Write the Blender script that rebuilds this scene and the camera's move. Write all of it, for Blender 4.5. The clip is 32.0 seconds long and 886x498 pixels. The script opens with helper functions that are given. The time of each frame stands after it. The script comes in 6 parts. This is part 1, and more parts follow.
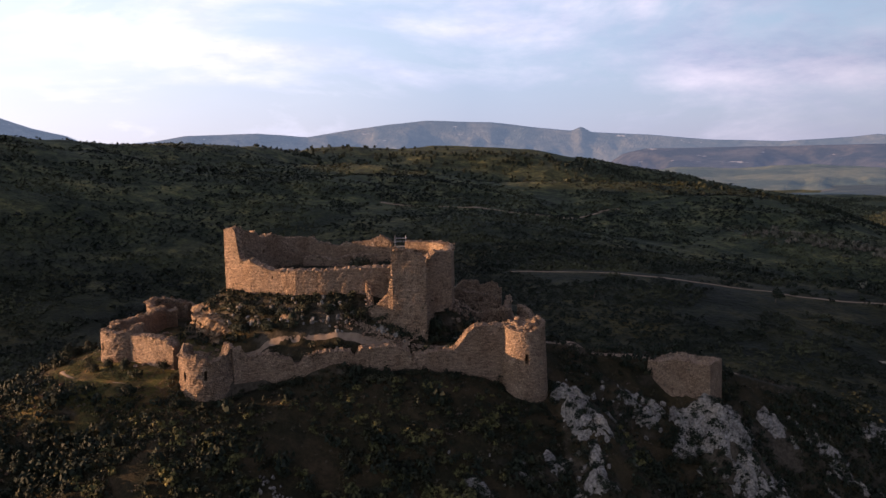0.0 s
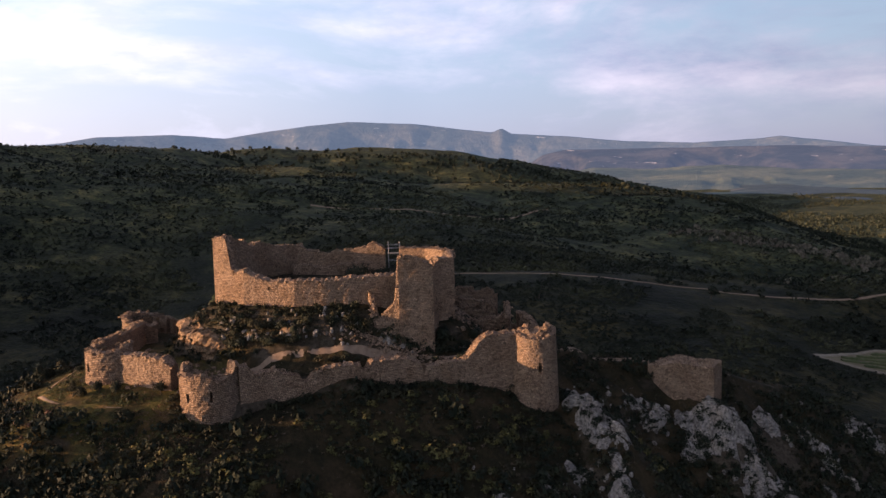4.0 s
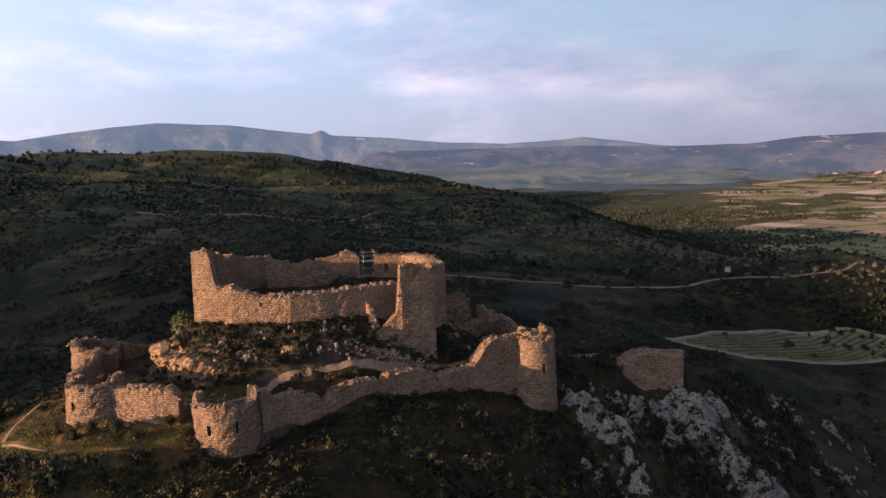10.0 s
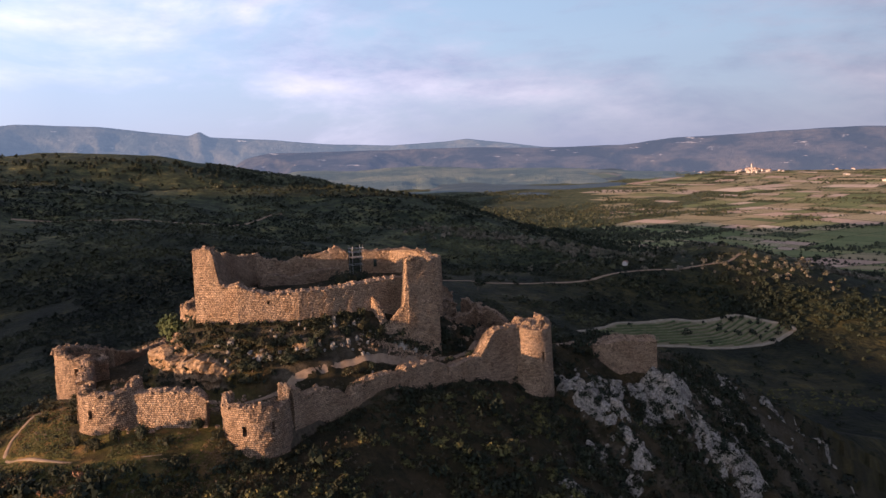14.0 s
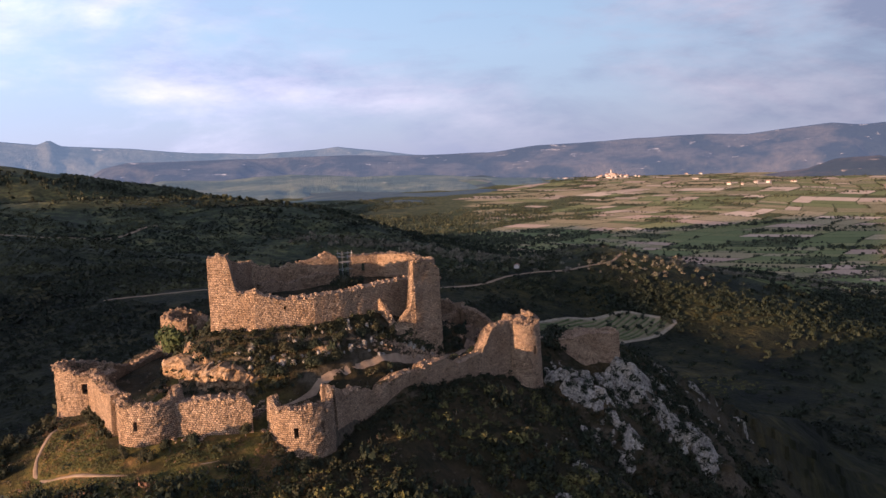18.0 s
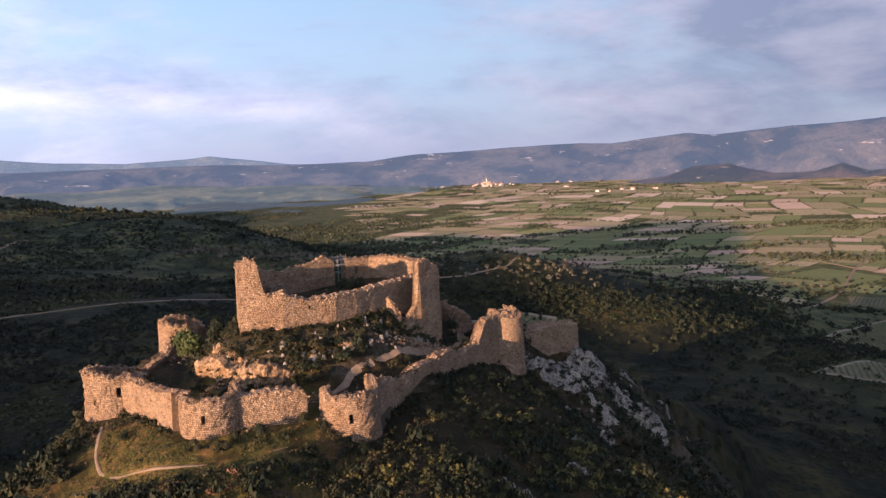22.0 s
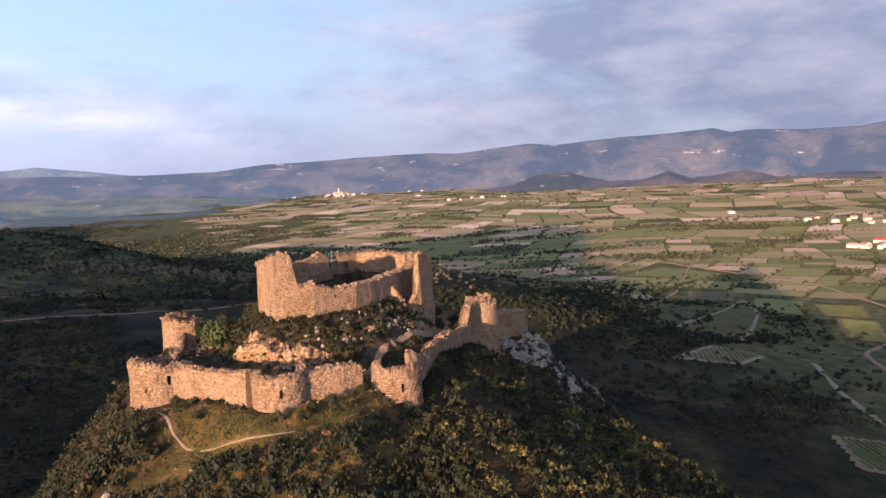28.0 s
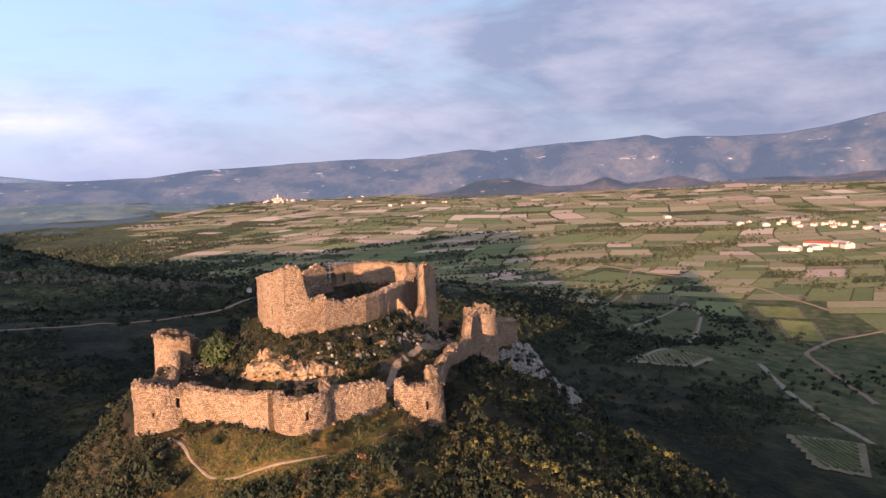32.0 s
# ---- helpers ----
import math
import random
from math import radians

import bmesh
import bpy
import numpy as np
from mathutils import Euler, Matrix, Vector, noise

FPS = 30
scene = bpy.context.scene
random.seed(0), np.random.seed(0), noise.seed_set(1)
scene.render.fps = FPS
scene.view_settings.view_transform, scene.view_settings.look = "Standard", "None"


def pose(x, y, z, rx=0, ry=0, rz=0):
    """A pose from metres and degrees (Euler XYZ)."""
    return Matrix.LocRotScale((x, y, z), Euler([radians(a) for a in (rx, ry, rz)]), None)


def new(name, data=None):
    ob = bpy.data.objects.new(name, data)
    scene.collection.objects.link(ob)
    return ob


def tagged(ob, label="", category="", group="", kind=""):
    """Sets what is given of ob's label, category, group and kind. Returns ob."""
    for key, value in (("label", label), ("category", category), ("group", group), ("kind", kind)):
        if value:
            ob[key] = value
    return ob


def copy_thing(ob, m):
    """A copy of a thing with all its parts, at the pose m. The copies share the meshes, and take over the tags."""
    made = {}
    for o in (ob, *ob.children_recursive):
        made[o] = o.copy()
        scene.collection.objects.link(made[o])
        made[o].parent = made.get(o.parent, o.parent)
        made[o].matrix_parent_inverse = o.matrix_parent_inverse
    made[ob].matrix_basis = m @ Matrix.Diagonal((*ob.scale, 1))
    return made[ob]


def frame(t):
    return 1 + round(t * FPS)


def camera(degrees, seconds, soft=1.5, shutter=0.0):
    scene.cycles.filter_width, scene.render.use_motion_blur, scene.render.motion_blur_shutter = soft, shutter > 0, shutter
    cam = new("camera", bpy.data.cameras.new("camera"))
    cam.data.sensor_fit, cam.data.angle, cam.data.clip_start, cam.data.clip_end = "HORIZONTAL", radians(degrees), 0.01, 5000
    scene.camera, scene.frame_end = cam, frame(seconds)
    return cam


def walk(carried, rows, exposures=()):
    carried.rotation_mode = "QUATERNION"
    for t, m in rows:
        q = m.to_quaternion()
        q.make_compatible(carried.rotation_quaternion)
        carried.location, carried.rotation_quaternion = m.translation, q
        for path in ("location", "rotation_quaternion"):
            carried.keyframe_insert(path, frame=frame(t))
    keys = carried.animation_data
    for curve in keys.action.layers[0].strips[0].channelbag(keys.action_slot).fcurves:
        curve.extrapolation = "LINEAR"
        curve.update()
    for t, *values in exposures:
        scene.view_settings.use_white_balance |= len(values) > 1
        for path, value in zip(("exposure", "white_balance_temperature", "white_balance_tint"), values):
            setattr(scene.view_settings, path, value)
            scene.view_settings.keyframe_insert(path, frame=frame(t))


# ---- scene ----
cam = camera(60.1, 32.0)
METRES, EYE, TILT, LEAN, TURN = 120.0, 25.0, 3.46, -2.0, 0.0
ROWS = [
    (0.0, 0.0, 0.0, 0.0, -0.56, -10.49, 3.05),
    (0.5, -0.0089, 0.003, 0.0006, -1.13, -10.51, 3.02),
    (1.0, -0.0185, 0.0065, 0.0006, -1.71, -10.53, 2.97),
    (1.5, -0.029, 0.0107, 0.0004, -2.32, -10.59, 2.94),
    (2.0, -0.0401, 0.0153, 0.0003, -2.99, -10.59, 2.93),
    (2.5, -0.0518, 0.0203, 0.0007, -3.76, -10.59, 2.89),
    (3.0, -0.0639, 0.0255, 0.0017, -4.62, -10.65, 2.88),
    (3.5, -0.0765, 0.0306, 0.0033, -5.54, -10.67, 2.83),
    (5.5, -0.1333, 0.0509, 0.0082, -9.56, -10.77, 2.69),
    (6.0, -0.1485, 0.056, 0.0097, -10.72, -10.82, 2.64),
    (6.5, -0.1639, 0.0611, 0.0107, -11.93, -10.83, 2.59),
    (7.0, -0.1792, 0.066, 0.0119, -13.15, -10.87, 2.55),
    (7.5, -0.1945, 0.0709, 0.0129, -14.39, -10.94, 2.5),
    (8.0, -0.2094, 0.0758, 0.0133, -15.56, -11.0, 2.46),
    (8.5, -0.2242, 0.0805, 0.0137, -16.7, -11.09, 2.41),
    (9.0, -0.2387, 0.0854, 0.0139, -17.81, -11.13, 2.34),
    (9.5, -0.2527, 0.0901, 0.0141, -18.9, -11.15, 2.34),
    (10.0, -0.267, 0.095, 0.0143, -20.03, -11.16, 2.27),
    (10.5, -0.281, 0.1, 0.0143, -21.12, -11.18, 2.23),
    (11.0, -0.2951, 0.1048, 0.0144, -22.19, -11.19, 2.18),
    (11.5, -0.3089, 0.1094, 0.0146, -23.26, -11.23, 2.14),
    (12.0, -0.3232, 0.1144, 0.0143, -24.3, -11.24, 2.08),
    (12.5, -0.3376, 0.1194, 0.0135, -25.33, -11.26, 2.04),
    (13.0, -0.3521, 0.1247, 0.0125, -26.42, -11.27, 2.0),
    (13.5, -0.367, 0.1305, 0.0116, -27.57, -11.29, 1.95),
    (14.0, -0.3822, 0.1364, 0.0113, -28.73, -11.33, 1.9),
    (14.5, -0.3976, 0.1421, 0.0111, -29.93, -11.36, 1.85),
    (16.5, -0.4626, 0.1669, 0.0106, -34.69, -11.24, 1.7),
    (17.0, -0.4798, 0.1728, 0.0123, -35.97, -11.19, 1.62),
    (17.5, -0.4973, 0.1781, 0.0142, -37.22, -11.1, 1.57),
    (18.0, -0.5154, 0.1833, 0.0159, -38.48, -11.03, 1.51),
    (18.5, -0.5337, 0.1883, 0.0175, -39.69, -10.95, 1.43),
    (19.0, -0.5519, 0.1932, 0.0188, -40.88, -10.86, 1.39),
    (19.5, -0.5706, 0.1977, 0.0201, -42.06, -10.76, 1.33),
    (20.0, -0.5893, 0.2023, 0.0211, -43.23, -10.68, 1.28),
    (20.5, -0.608, 0.2074, 0.0215, -44.4, -10.64, 1.22),
    (21.0, -0.6271, 0.2127, 0.0217, -45.58, -10.61, 1.15),
    (21.5, -0.6459, 0.2186, 0.0226, -46.72, -10.58, 1.07),
    (22.0, -0.6648, 0.2241, 0.0234, -47.78, -10.55, 1.03),
    (22.5, -0.6838, 0.23, 0.0239, -48.82, -10.51, 0.97),
    (23.0, -0.7028, 0.2365, 0.0238, -49.92, -10.49, 0.95),
    (23.5, -0.7217, 0.2436, 0.0235, -51.02, -10.46, 0.9),
    (24.0, -0.7405, 0.251, 0.0232, -52.13, -10.42, 0.81),
    (24.5, -0.7589, 0.2582, 0.0235, -53.21, -10.37, 0.77),
    (25.0, -0.7769, 0.265, 0.0242, -54.26, -10.29, 0.71),
    (25.5, -0.7935, 0.2714, 0.0249, -55.22, -10.19, 0.67),
    (26.0, -0.8088, 0.2776, 0.025, -56.11, -10.12, 0.62),
    (26.5, -0.823, 0.2834, 0.0248, -56.94, -10.09, 0.57),
    (28.5, -0.8634, 0.3081, 0.0233, -59.66, -9.88, 0.46),
    (29.0, -0.869, 0.3158, 0.0234, -60.17, -9.81, 0.42),
    (29.5, -0.8731, 0.3246, 0.0237, -60.7, -9.74, 0.39),
    (30.0, -0.876, 0.3347, 0.0243, -61.24, -9.69, 0.36),
    (30.5, -0.8778, 0.346, 0.0252, -61.81, -9.66, 0.31),
    (31.0, -0.8783, 0.3582, 0.026, -62.42, -9.61, 0.28),
    (31.5, -0.8777, 0.3712, 0.0265, -63.04, -9.57, 0.23),
    (32.0, -0.8757, 0.3849, 0.0269, -63.64, -9.56, 0.18),
]
EXPOSURES = [(0.0, 1.08, 6780, 11), (10.0, 1.18, 6700, 11), (20.0, 1.43, 6330, 10), (32.0, 1.73, 6400, 10)]
walk(cam, [(t, pose(0, 0, EYE, TILT, LEAN, TURN) @ pose(METRES * x, METRES * y, METRES * z, 90 + pitch, roll, yaw)) for t, x, y, z, yaw, pitch, roll in ROWS], EXPOSURES)

# ---- sun, sky ----
SUN_FROM = Vector((-0.994, -0.109, 0.0)).normalized()
SUN_ELEV = 8.2
sun_dir = Vector((SUN_FROM.x * math.cos(radians(SUN_ELEV)), SUN_FROM.y * math.cos(radians(SUN_ELEV)), math.sin(radians(SUN_ELEV))))
sun = new("sun", bpy.data.lights.new("sun", "SUN"))
sun.data.energy, sun.data.angle, sun.data.color = 5.0, radians(0.6), (1.0, 0.60, 0.365)
sun.matrix_world = Matrix.Translation((-300, 0, 200)) @ sun_dir.to_track_quat("Z", "Y").to_matrix().to_4x4()

world = bpy.data.worlds.new("sky")
scene.world = world
world.use_nodes = True
wn, wl = world.node_tree.nodes, world.node_tree.links
wn.clear()
w_out, w_bg, w_sky = wn.new("ShaderNodeOutputWorld"), wn.new("ShaderNodeBackground"), wn.new("ShaderNodeTexSky")
w_sky.sky_type, w_sky.sun_disc = "NISHITA", False
w_sky.sun_elevation, w_sky.sun_rotation = radians(SUN_ELEV), math.atan2(SUN_FROM.x, SUN_FROM.y)
w_sky.altitude, w_sky.air_density, w_sky.dust_density, w_sky.ozone_density = 300, 1.0, 0.8, 1.6
SKY = 0.0438
w_co, w_map = wn.new("ShaderNodeTexCoord"), wn.new("ShaderNodeMapping")
w_map.inputs["Scale"].default_value = (1.0, 1.0, 3.2)
w_n1 = wn.new("ShaderNodeTexNoise")
w_n1.inputs["Scale"].default_value, w_n1.inputs["Detail"].default_value, w_n1.inputs["Roughness"].default_value = 2.1, 10, 0.58
w_n1.inputs["Distortion"].default_value = 0.4
w_ramp = wn.new("ShaderNodeValToRGB")
w_ramp.color_ramp.elements[0].position, w_ramp.color_ramp.elements[1].position = 0.47, 0.63
w_hsv = wn.new("ShaderNodeHueSaturation")
w_hsv.inputs["Saturation"].default_value = 0.85
w_mix = wn.new("ShaderNodeMix")
w_mix.data_type = "RGBA"
w_tone = wn.new("ShaderNodeValToRGB")
w_tone.color_ramp.elements[0].position, w_tone.color_ramp.elements[1].position = 0.42, 0.66
w_tone.color_ramp.elements[0].color, w_tone.color_ramp.elements[1].color = (0.40, 0.44, 0.67, 1), (0.82, 0.77, 0.97, 1)
w_gain = wn.new("ShaderNodeVectorMath")
w_gain.operation, w_gain.inputs["Scale"].default_value = "SCALE", 8.5
w_n2 = wn.new("ShaderNodeTexNoise")
w_n2.inputs["Scale"].default_value, w_n2.inputs["Detail"].default_value, w_n2.inputs["Roughness"].default_value = 4.2, 8, 0.6
w_fac = wn.new("ShaderNodeMath")
w_fac.operation, w_fac.inputs[1].default_value, w_fac.inputs[2].default_value = "MULTIPLY_ADD", 0.82, 0.03
wl.new(w_co.outputs["Generated"], w_map.inputs["Vector"])
wl.new(w_map.outputs["Vector"], w_n1.inputs["Vector"])
# more cloud towards the east, away from the sun
w_split, w_east = wn.new("ShaderNodeSeparateXYZ"), wn.new("ShaderNodeMath")
w_east.operation, w_east.inputs[1].default_value = "MULTIPLY_ADD", 0.10
wl.new(w_co.outputs["Generated"], w_split.inputs[0])
wl.new(w_split.outputs["X"], w_east.inputs[0])
wl.new(w_n1.outputs["Fac"], w_east.inputs[2])
wl.new(w_east.outputs[0], w_ramp.inputs["Fac"])
wl.new(w_map.outputs["Vector"], w_n2.inputs["Vector"])
wl.new(w_n2.outputs["Fac"], w_tone.inputs["Fac"])
wl.new(w_tone.outputs["Color"], w_gain.inputs[0])
w_dim = wn.new("ShaderNodeMath")
w_dim.operation, w_dim.inputs[1].default_value, w_dim.inputs[2].default_value = "MULTIPLY_ADD", -5.2, 11.4
wl.new(w_split.outputs["X"], w_dim.inputs[0])
w_over = wn.new("ShaderNodeMapRange")
w_over.inputs["From Min"].default_value, w_over.inputs["From Max"].default_value = 0.22, 0.6
w_over.inputs["To Min"].default_value, w_over.inputs["To Max"].default_value = 1.0, 0.35
wl.new(w_split.outputs["Z"], w_over.inputs["Value"])
w_dusk = wn.new("ShaderNodeMath")
w_dusk.operation = "MULTIPLY"
wl.new(w_dim.outputs[0], w_dusk.inputs[0])
wl.new(w_over.outputs["Result"], w_dusk.inputs[1])
wl.new(w_dusk.outputs[0], w_gain.inputs["Scale"])
wl.new(w_gain.outputs["Vector"], w_mix.inputs["B"])
wl.new(w_ramp.outputs["Color"], w_fac.inputs[0])
wl.new(w_sky.outputs["Color"], w_hsv.inputs["Color"])
w_sep, w_grad, w_gg, w_veil = wn.new("ShaderNodeSeparateXYZ"), wn.new("ShaderNodeValToRGB"), wn.new("ShaderNodeVectorMath"), wn.new("ShaderNodeMix")
w_grad.color_ramp.elements[0].position, w_grad.color_ramp.elements[1].position = 0.0, 0.6
w_grad.color_ramp.elements[0].color, w_grad.color_ramp.elements[1].color = (0.51, 0.55, 0.84, 1), (0.045, 0.11, 0.36, 1)
w_high = w_grad.color_ramp.elements.new(0.24)
w_high.color = (0.46, 0.68, 1.0, 1)
w_band = w_grad.color_ramp.elements.new(0.13)
w_band.color = (0.54, 0.70, 1.0, 1)
w_gg.operation, w_gg.inputs["Scale"].default_value = "SCALE", 8.6
w_veil.data_type, w_veil.inputs["Factor"].default_value = "RGBA", 0.72
wl.new(w_co.outputs["Generated"], w_sep.inputs[0])
wl.new(w_sep.outputs["Z"], w_grad.inputs["Fac"])
wl.new(w_grad.outputs["Color"], w_gg.inputs[0])
wl.new(w_hsv.outputs["Color"], w_veil.inputs["A"])
wl.new(w_gg.outputs["Vector"], w_veil.inputs["B"])
# the bright veil round the low sun
w_dot, w_glow, w_sum = wn.new("ShaderNodeVectorMath"), wn.new("ShaderNodeValToRGB"), wn.new("ShaderNodeVectorMath")
w_dot.operation, w_dot.inputs[1].default_value = "DOT_PRODUCT", tuple(sun_dir)
w_glow.color_ramp.elements[0].position, w_glow.color_ramp.elements[1].position = 0.0, 1.0
w_glow.color_ramp.elements[0].color, w_glow.color_ramp.elements[1].color = (0, 0, 0, 1), (0.66, 0.60, 0.57, 1)
w_rim = w_glow.color_ramp.elements.new(0.62)
w_rim.color = (0.62, 0.53, 0.47, 1)
w_sum.operation, w_sum.inputs[1].default_value = "MULTIPLY_ADD", (8.0, 8.0, 8.0)
wl.new(w_co.outputs["Generated"], w_dot.inputs[0])
w_lift = wn.new("ShaderNodeMath")
w_lift.operation, w_lift.use_clamp, w_lift.inputs[1].default_value, w_lift.inputs[2].default_value = "MULTIPLY_ADD", True, 1.0, 0.14
wl.new(w_dot.outputs["Value"], w_lift.inputs[0])
wl.new(w_lift.outputs[0], w_glow.inputs["Fac"])
wl.new(w_glow.outputs["Color"], w_sum.inputs[0])
wl.new(w_veil.outputs["Result"], w_mix.inputs["A"])
w_shade, w_scale = wn.new("ShaderNodeMapRange"), wn.new("ShaderNodeVectorMath")
w_shade.inputs["From Min"].default_value, w_shade.inputs["From Max"].default_value = 0.1, 1.0
w_shade.inputs["To Min"].default_value, w_shade.inputs["To Max"].default_value = 1.42, 0.82
w_scale.operation = "SCALE"
wl.new(w_split.outputs["X"], w_shade.inputs["Value"])
wl.new(w_mix.outputs["Result"], w_scale.inputs[0])
wl.new(w_shade.outputs["Result"], w_scale.inputs["Scale"])
wl.new(w_scale.outputs["Vector"], w_sum.inputs[2])
wl.new(w_sum.outputs["Vector"], w_bg.inputs["Color"])
wl.new(w_fac.outputs[0], w_mix.inputs["Factor"])
w_bg.inputs["Strength"].default_value = SKY
wl.new(w_bg.outputs["Background"], w_out.inputs["Surface"])


# ---- materials ----
class Nodes:
    """A small builder for node materials."""

    def __init__(self, name):
        self.mat = bpy.data.materials.new(name)
        self.mat.use_nodes = True
        self.t = self.mat.node_tree
        self.bsdf = self.t.nodes["Principled BSDF"]
        self.bsdf.inputs["Specular IOR Level"].default_value = 0.15

    def n(self, kind, **values):
        node = self.t.nodes.new("ShaderNode" + kind)
        for key, value in values.items():
            node.inputs[key.replace("_", " ")].default_value = value
        return node

    def link(self, a, b):
        self.t.links.new(a, b)

    def pos(self):
        return self.n("NewGeometry").outputs["Position"]

    def noise(self, scale, detail=4.0, rough=0.55, vec=None, dist=0.0):
        node = self.n("TexNoise", Scale=scale, Detail=detail, Roughness=rough, Distortion=dist)
        self.link(vec if vec is not None else self.pos(), node.inputs["Vector"])
        return node.outputs["Fac"]

    def ramp(self, fac, stops):
        node = self.n("ValToRGB")
        e = node.color_ramp.elements
        while len(e) < len(stops):
            e.new(0.5)
        for el, (p, c) in zip(e, stops):
            el.position, el.color = p, (*c, 1)
        self.link(fac, node.inputs["Fac"])
        return node.outputs["Color"]

    def mix(self, fac, a, b, blend="MIX"):
        node = self.n("Mix")
        node.data_type, node.blend_type = "RGBA", blend
        for key, v in (("Factor", fac), ("A", a), ("B", b)):
            if isinstance(v, tuple):
                node.inputs[key].default_value = (*v, 1)
            elif isinstance(v, (int, float)):
                node.inputs[key].default_value = v
            else:
                self.link(v, node.inputs[key])
        return node.outputs["Result"]

    def math(self, op, a, b=0.0, clamp=False):
        node = self.n("Math")
        node.operation, node.use_clamp = op, clamp
        for i, v in enumerate((a, b)):
            if isinstance(v, (int, float)):
                node.inputs[i].default_value = v
            else:
                self.link(v, node.inputs[i])
        return node.outputs[0]

    def done(self, color, rough=0.9, bump=None, strength=0.5, distance=0.1):
        if isinstance(color, tuple):
            self.bsdf.inputs["Base Color"].default_value = (*color, 1)
        else:
            self.link(color, self.bsdf.inputs["Base Color"])
        self.bsdf.inputs["Roughness"].default_value = rough
        if bump is not None:
            node = self.n("Bump", Strength=strength, Distance=distance)
            self.link(bump, node.inputs["Height"])
            self.link(node.outputs["Normal"], self.bsdf.inputs["Normal"])
        return self.mat


def masonry(name, light, dark, mortar, row=0.26, width=0.5):
    m = Nodes(name)
    uv = m.n("UVMap")
    warp = m.n("TexNoise", Scale=1.9, Detail=5.0)
    m.link(uv.outputs["UV"], warp.inputs["Vector"])
    add = m.n("VectorMath")
    add.operation = "MULTIPLY_ADD"
    m.link(warp.outputs["Color"], add.inputs[0])
    add.inputs[1].default_value = (0.34, 0.26, 0.0)
    m.link(uv.outputs["UV"], add.inputs[2])
    brick = m.n("TexBrick", Scale=1.0, Mortar_Size=0.030, Mortar_Smooth=0.35, Bias=0.0, Brick_Width=width, Row_Height=row)
    brick.offset_frequency, brick.squash, brick.squash_frequency = 2, 0.7, 3
    m.link(add.outputs["Vector"], brick.inputs["Vector"])
    brick.inputs["Color1"].default_value, brick.inputs["Color2"].default_value = (*light, 1), (*dark, 1)
    brick.inputs["Mortar"].default_value = (*mortar, 1)
    grain = m.noise(5.0, 6.0, 0.65)
    stain = m.noise(0.35, 5.0, 0.6)
    col = m.mix(0.38, brick.outputs["Color"], m.ramp(grain, [(0.3, (0.25, 0.225, 0.20)), (0.7, (1.28, 1.22, 1.13))]), "MULTIPLY")
    col = m.mix(m.ramp(stain, [(0.42, (0, 0, 0)), (0.62, (1, 1, 1))]), col, m.mix(0.5, col, (0.62, 0.55, 0.47), "MULTIPLY"))
    lichen = m.ramp(m.noise(1.3, 6.0, 0.7), [(0.58, (0, 0, 0)), (0.68, (1, 1, 1))])
    col = m.mix(m.math("MULTIPLY", lichen, 0.45), col, (0.17, 0.155, 0.12))
    stone = m.n("TexVoronoi", Scale=4.6, Randomness=1.0)
    wide = m.n("VectorMath")
    wide.operation, wide.inputs[1].default_value = "MULTIPLY", (0.62, 1.0, 1.0)
    m.link(add.outputs["Vector"], wide.inputs[0])
    m.link(wide.outputs["Vector"], stone.inputs["Vector"])
    one = m.n("SeparateColor")
    m.link(stone.outputs["Color"], one.inputs[0])
    col = m.mix(0.6, col, m.ramp(one.outputs[0], [(0.0, (0.48, 0.45, 0.43)), (0.25, (0.84, 0.82, 0.80)), (0.75, (1.06, 1.05, 1.03)), (1.0, (1.30, 1.27, 1.23))]), "MULTIPLY")
    edge = m.math("MINIMUM", m.math("SUBTRACT", 0.75, stone.outputs["Distance"]), 0.6)
    pit = m.ramp(m.noise(2.4, 3.0, 0.5), [(0.25, (0, 0, 0)), (0.34, (1, 1, 1))])
    col = m.mix(pit, (0.06, 0.048, 0.038), col)
    height = m.math("ADD", m.math("MULTIPLY", brick.outputs["Fac"], -0.5), m.math("ADD", m.math("MULTIPLY", grain, 0.7), m.math("MULTIPLY", edge, 1.2)))
    height = m.math("ADD", height, m.math("MULTIPLY", pit, 0.7))
    return m.done(col, 0.93, height, 1.0, 0.12)


STONE = masonry("pale_limestone_masonry", (0.48, 0.35, 0.245), (0.29, 0.206, 0.148), (0.11, 0.079, 0.058), 0.19, 0.29)
STONE_KEEP = masonry("coursed_limestone_masonry", (0.48, 0.347, 0.24), (0.31, 0.221, 0.157), (0.115, 0.082, 0.06), 0.20, 0.32)
RUBBLE = masonry("rough_rubble_masonry", (0.45, 0.328, 0.232), (0.25, 0.18, 0.132), (0.10, 0.072, 0.053), 0.20, 0.25)


def rock_material(name, stops):
    m = Nodes(name)
    big, fine = m.noise(0.35, 6.0, 0.65), m.noise(3.0, 8.0, 0.7)
    crack = m.n("TexVoronoi", Scale=0.9)
    crack.feature = "DISTANCE_TO_EDGE"
    m.link(m.pos(), crack.inputs["Vector"])
    col = m.ramp(big, stops)
    col = m.mix(0.85, col, m.ramp(fine, [(0.36, (0.15, 0.14, 0.13)), (0.5, (0.80, 0.78, 0.76)), (0.64, (1.40, 1.37, 1.32))]), "MULTIPLY")
    h = m.math("ADD", m.math("MINIMUM", crack.outputs["Distance"], 0.08), m.math("MULTIPLY", fine, 0.25))
    return m.done(col, 0.9, h, 1.0, 0.35)


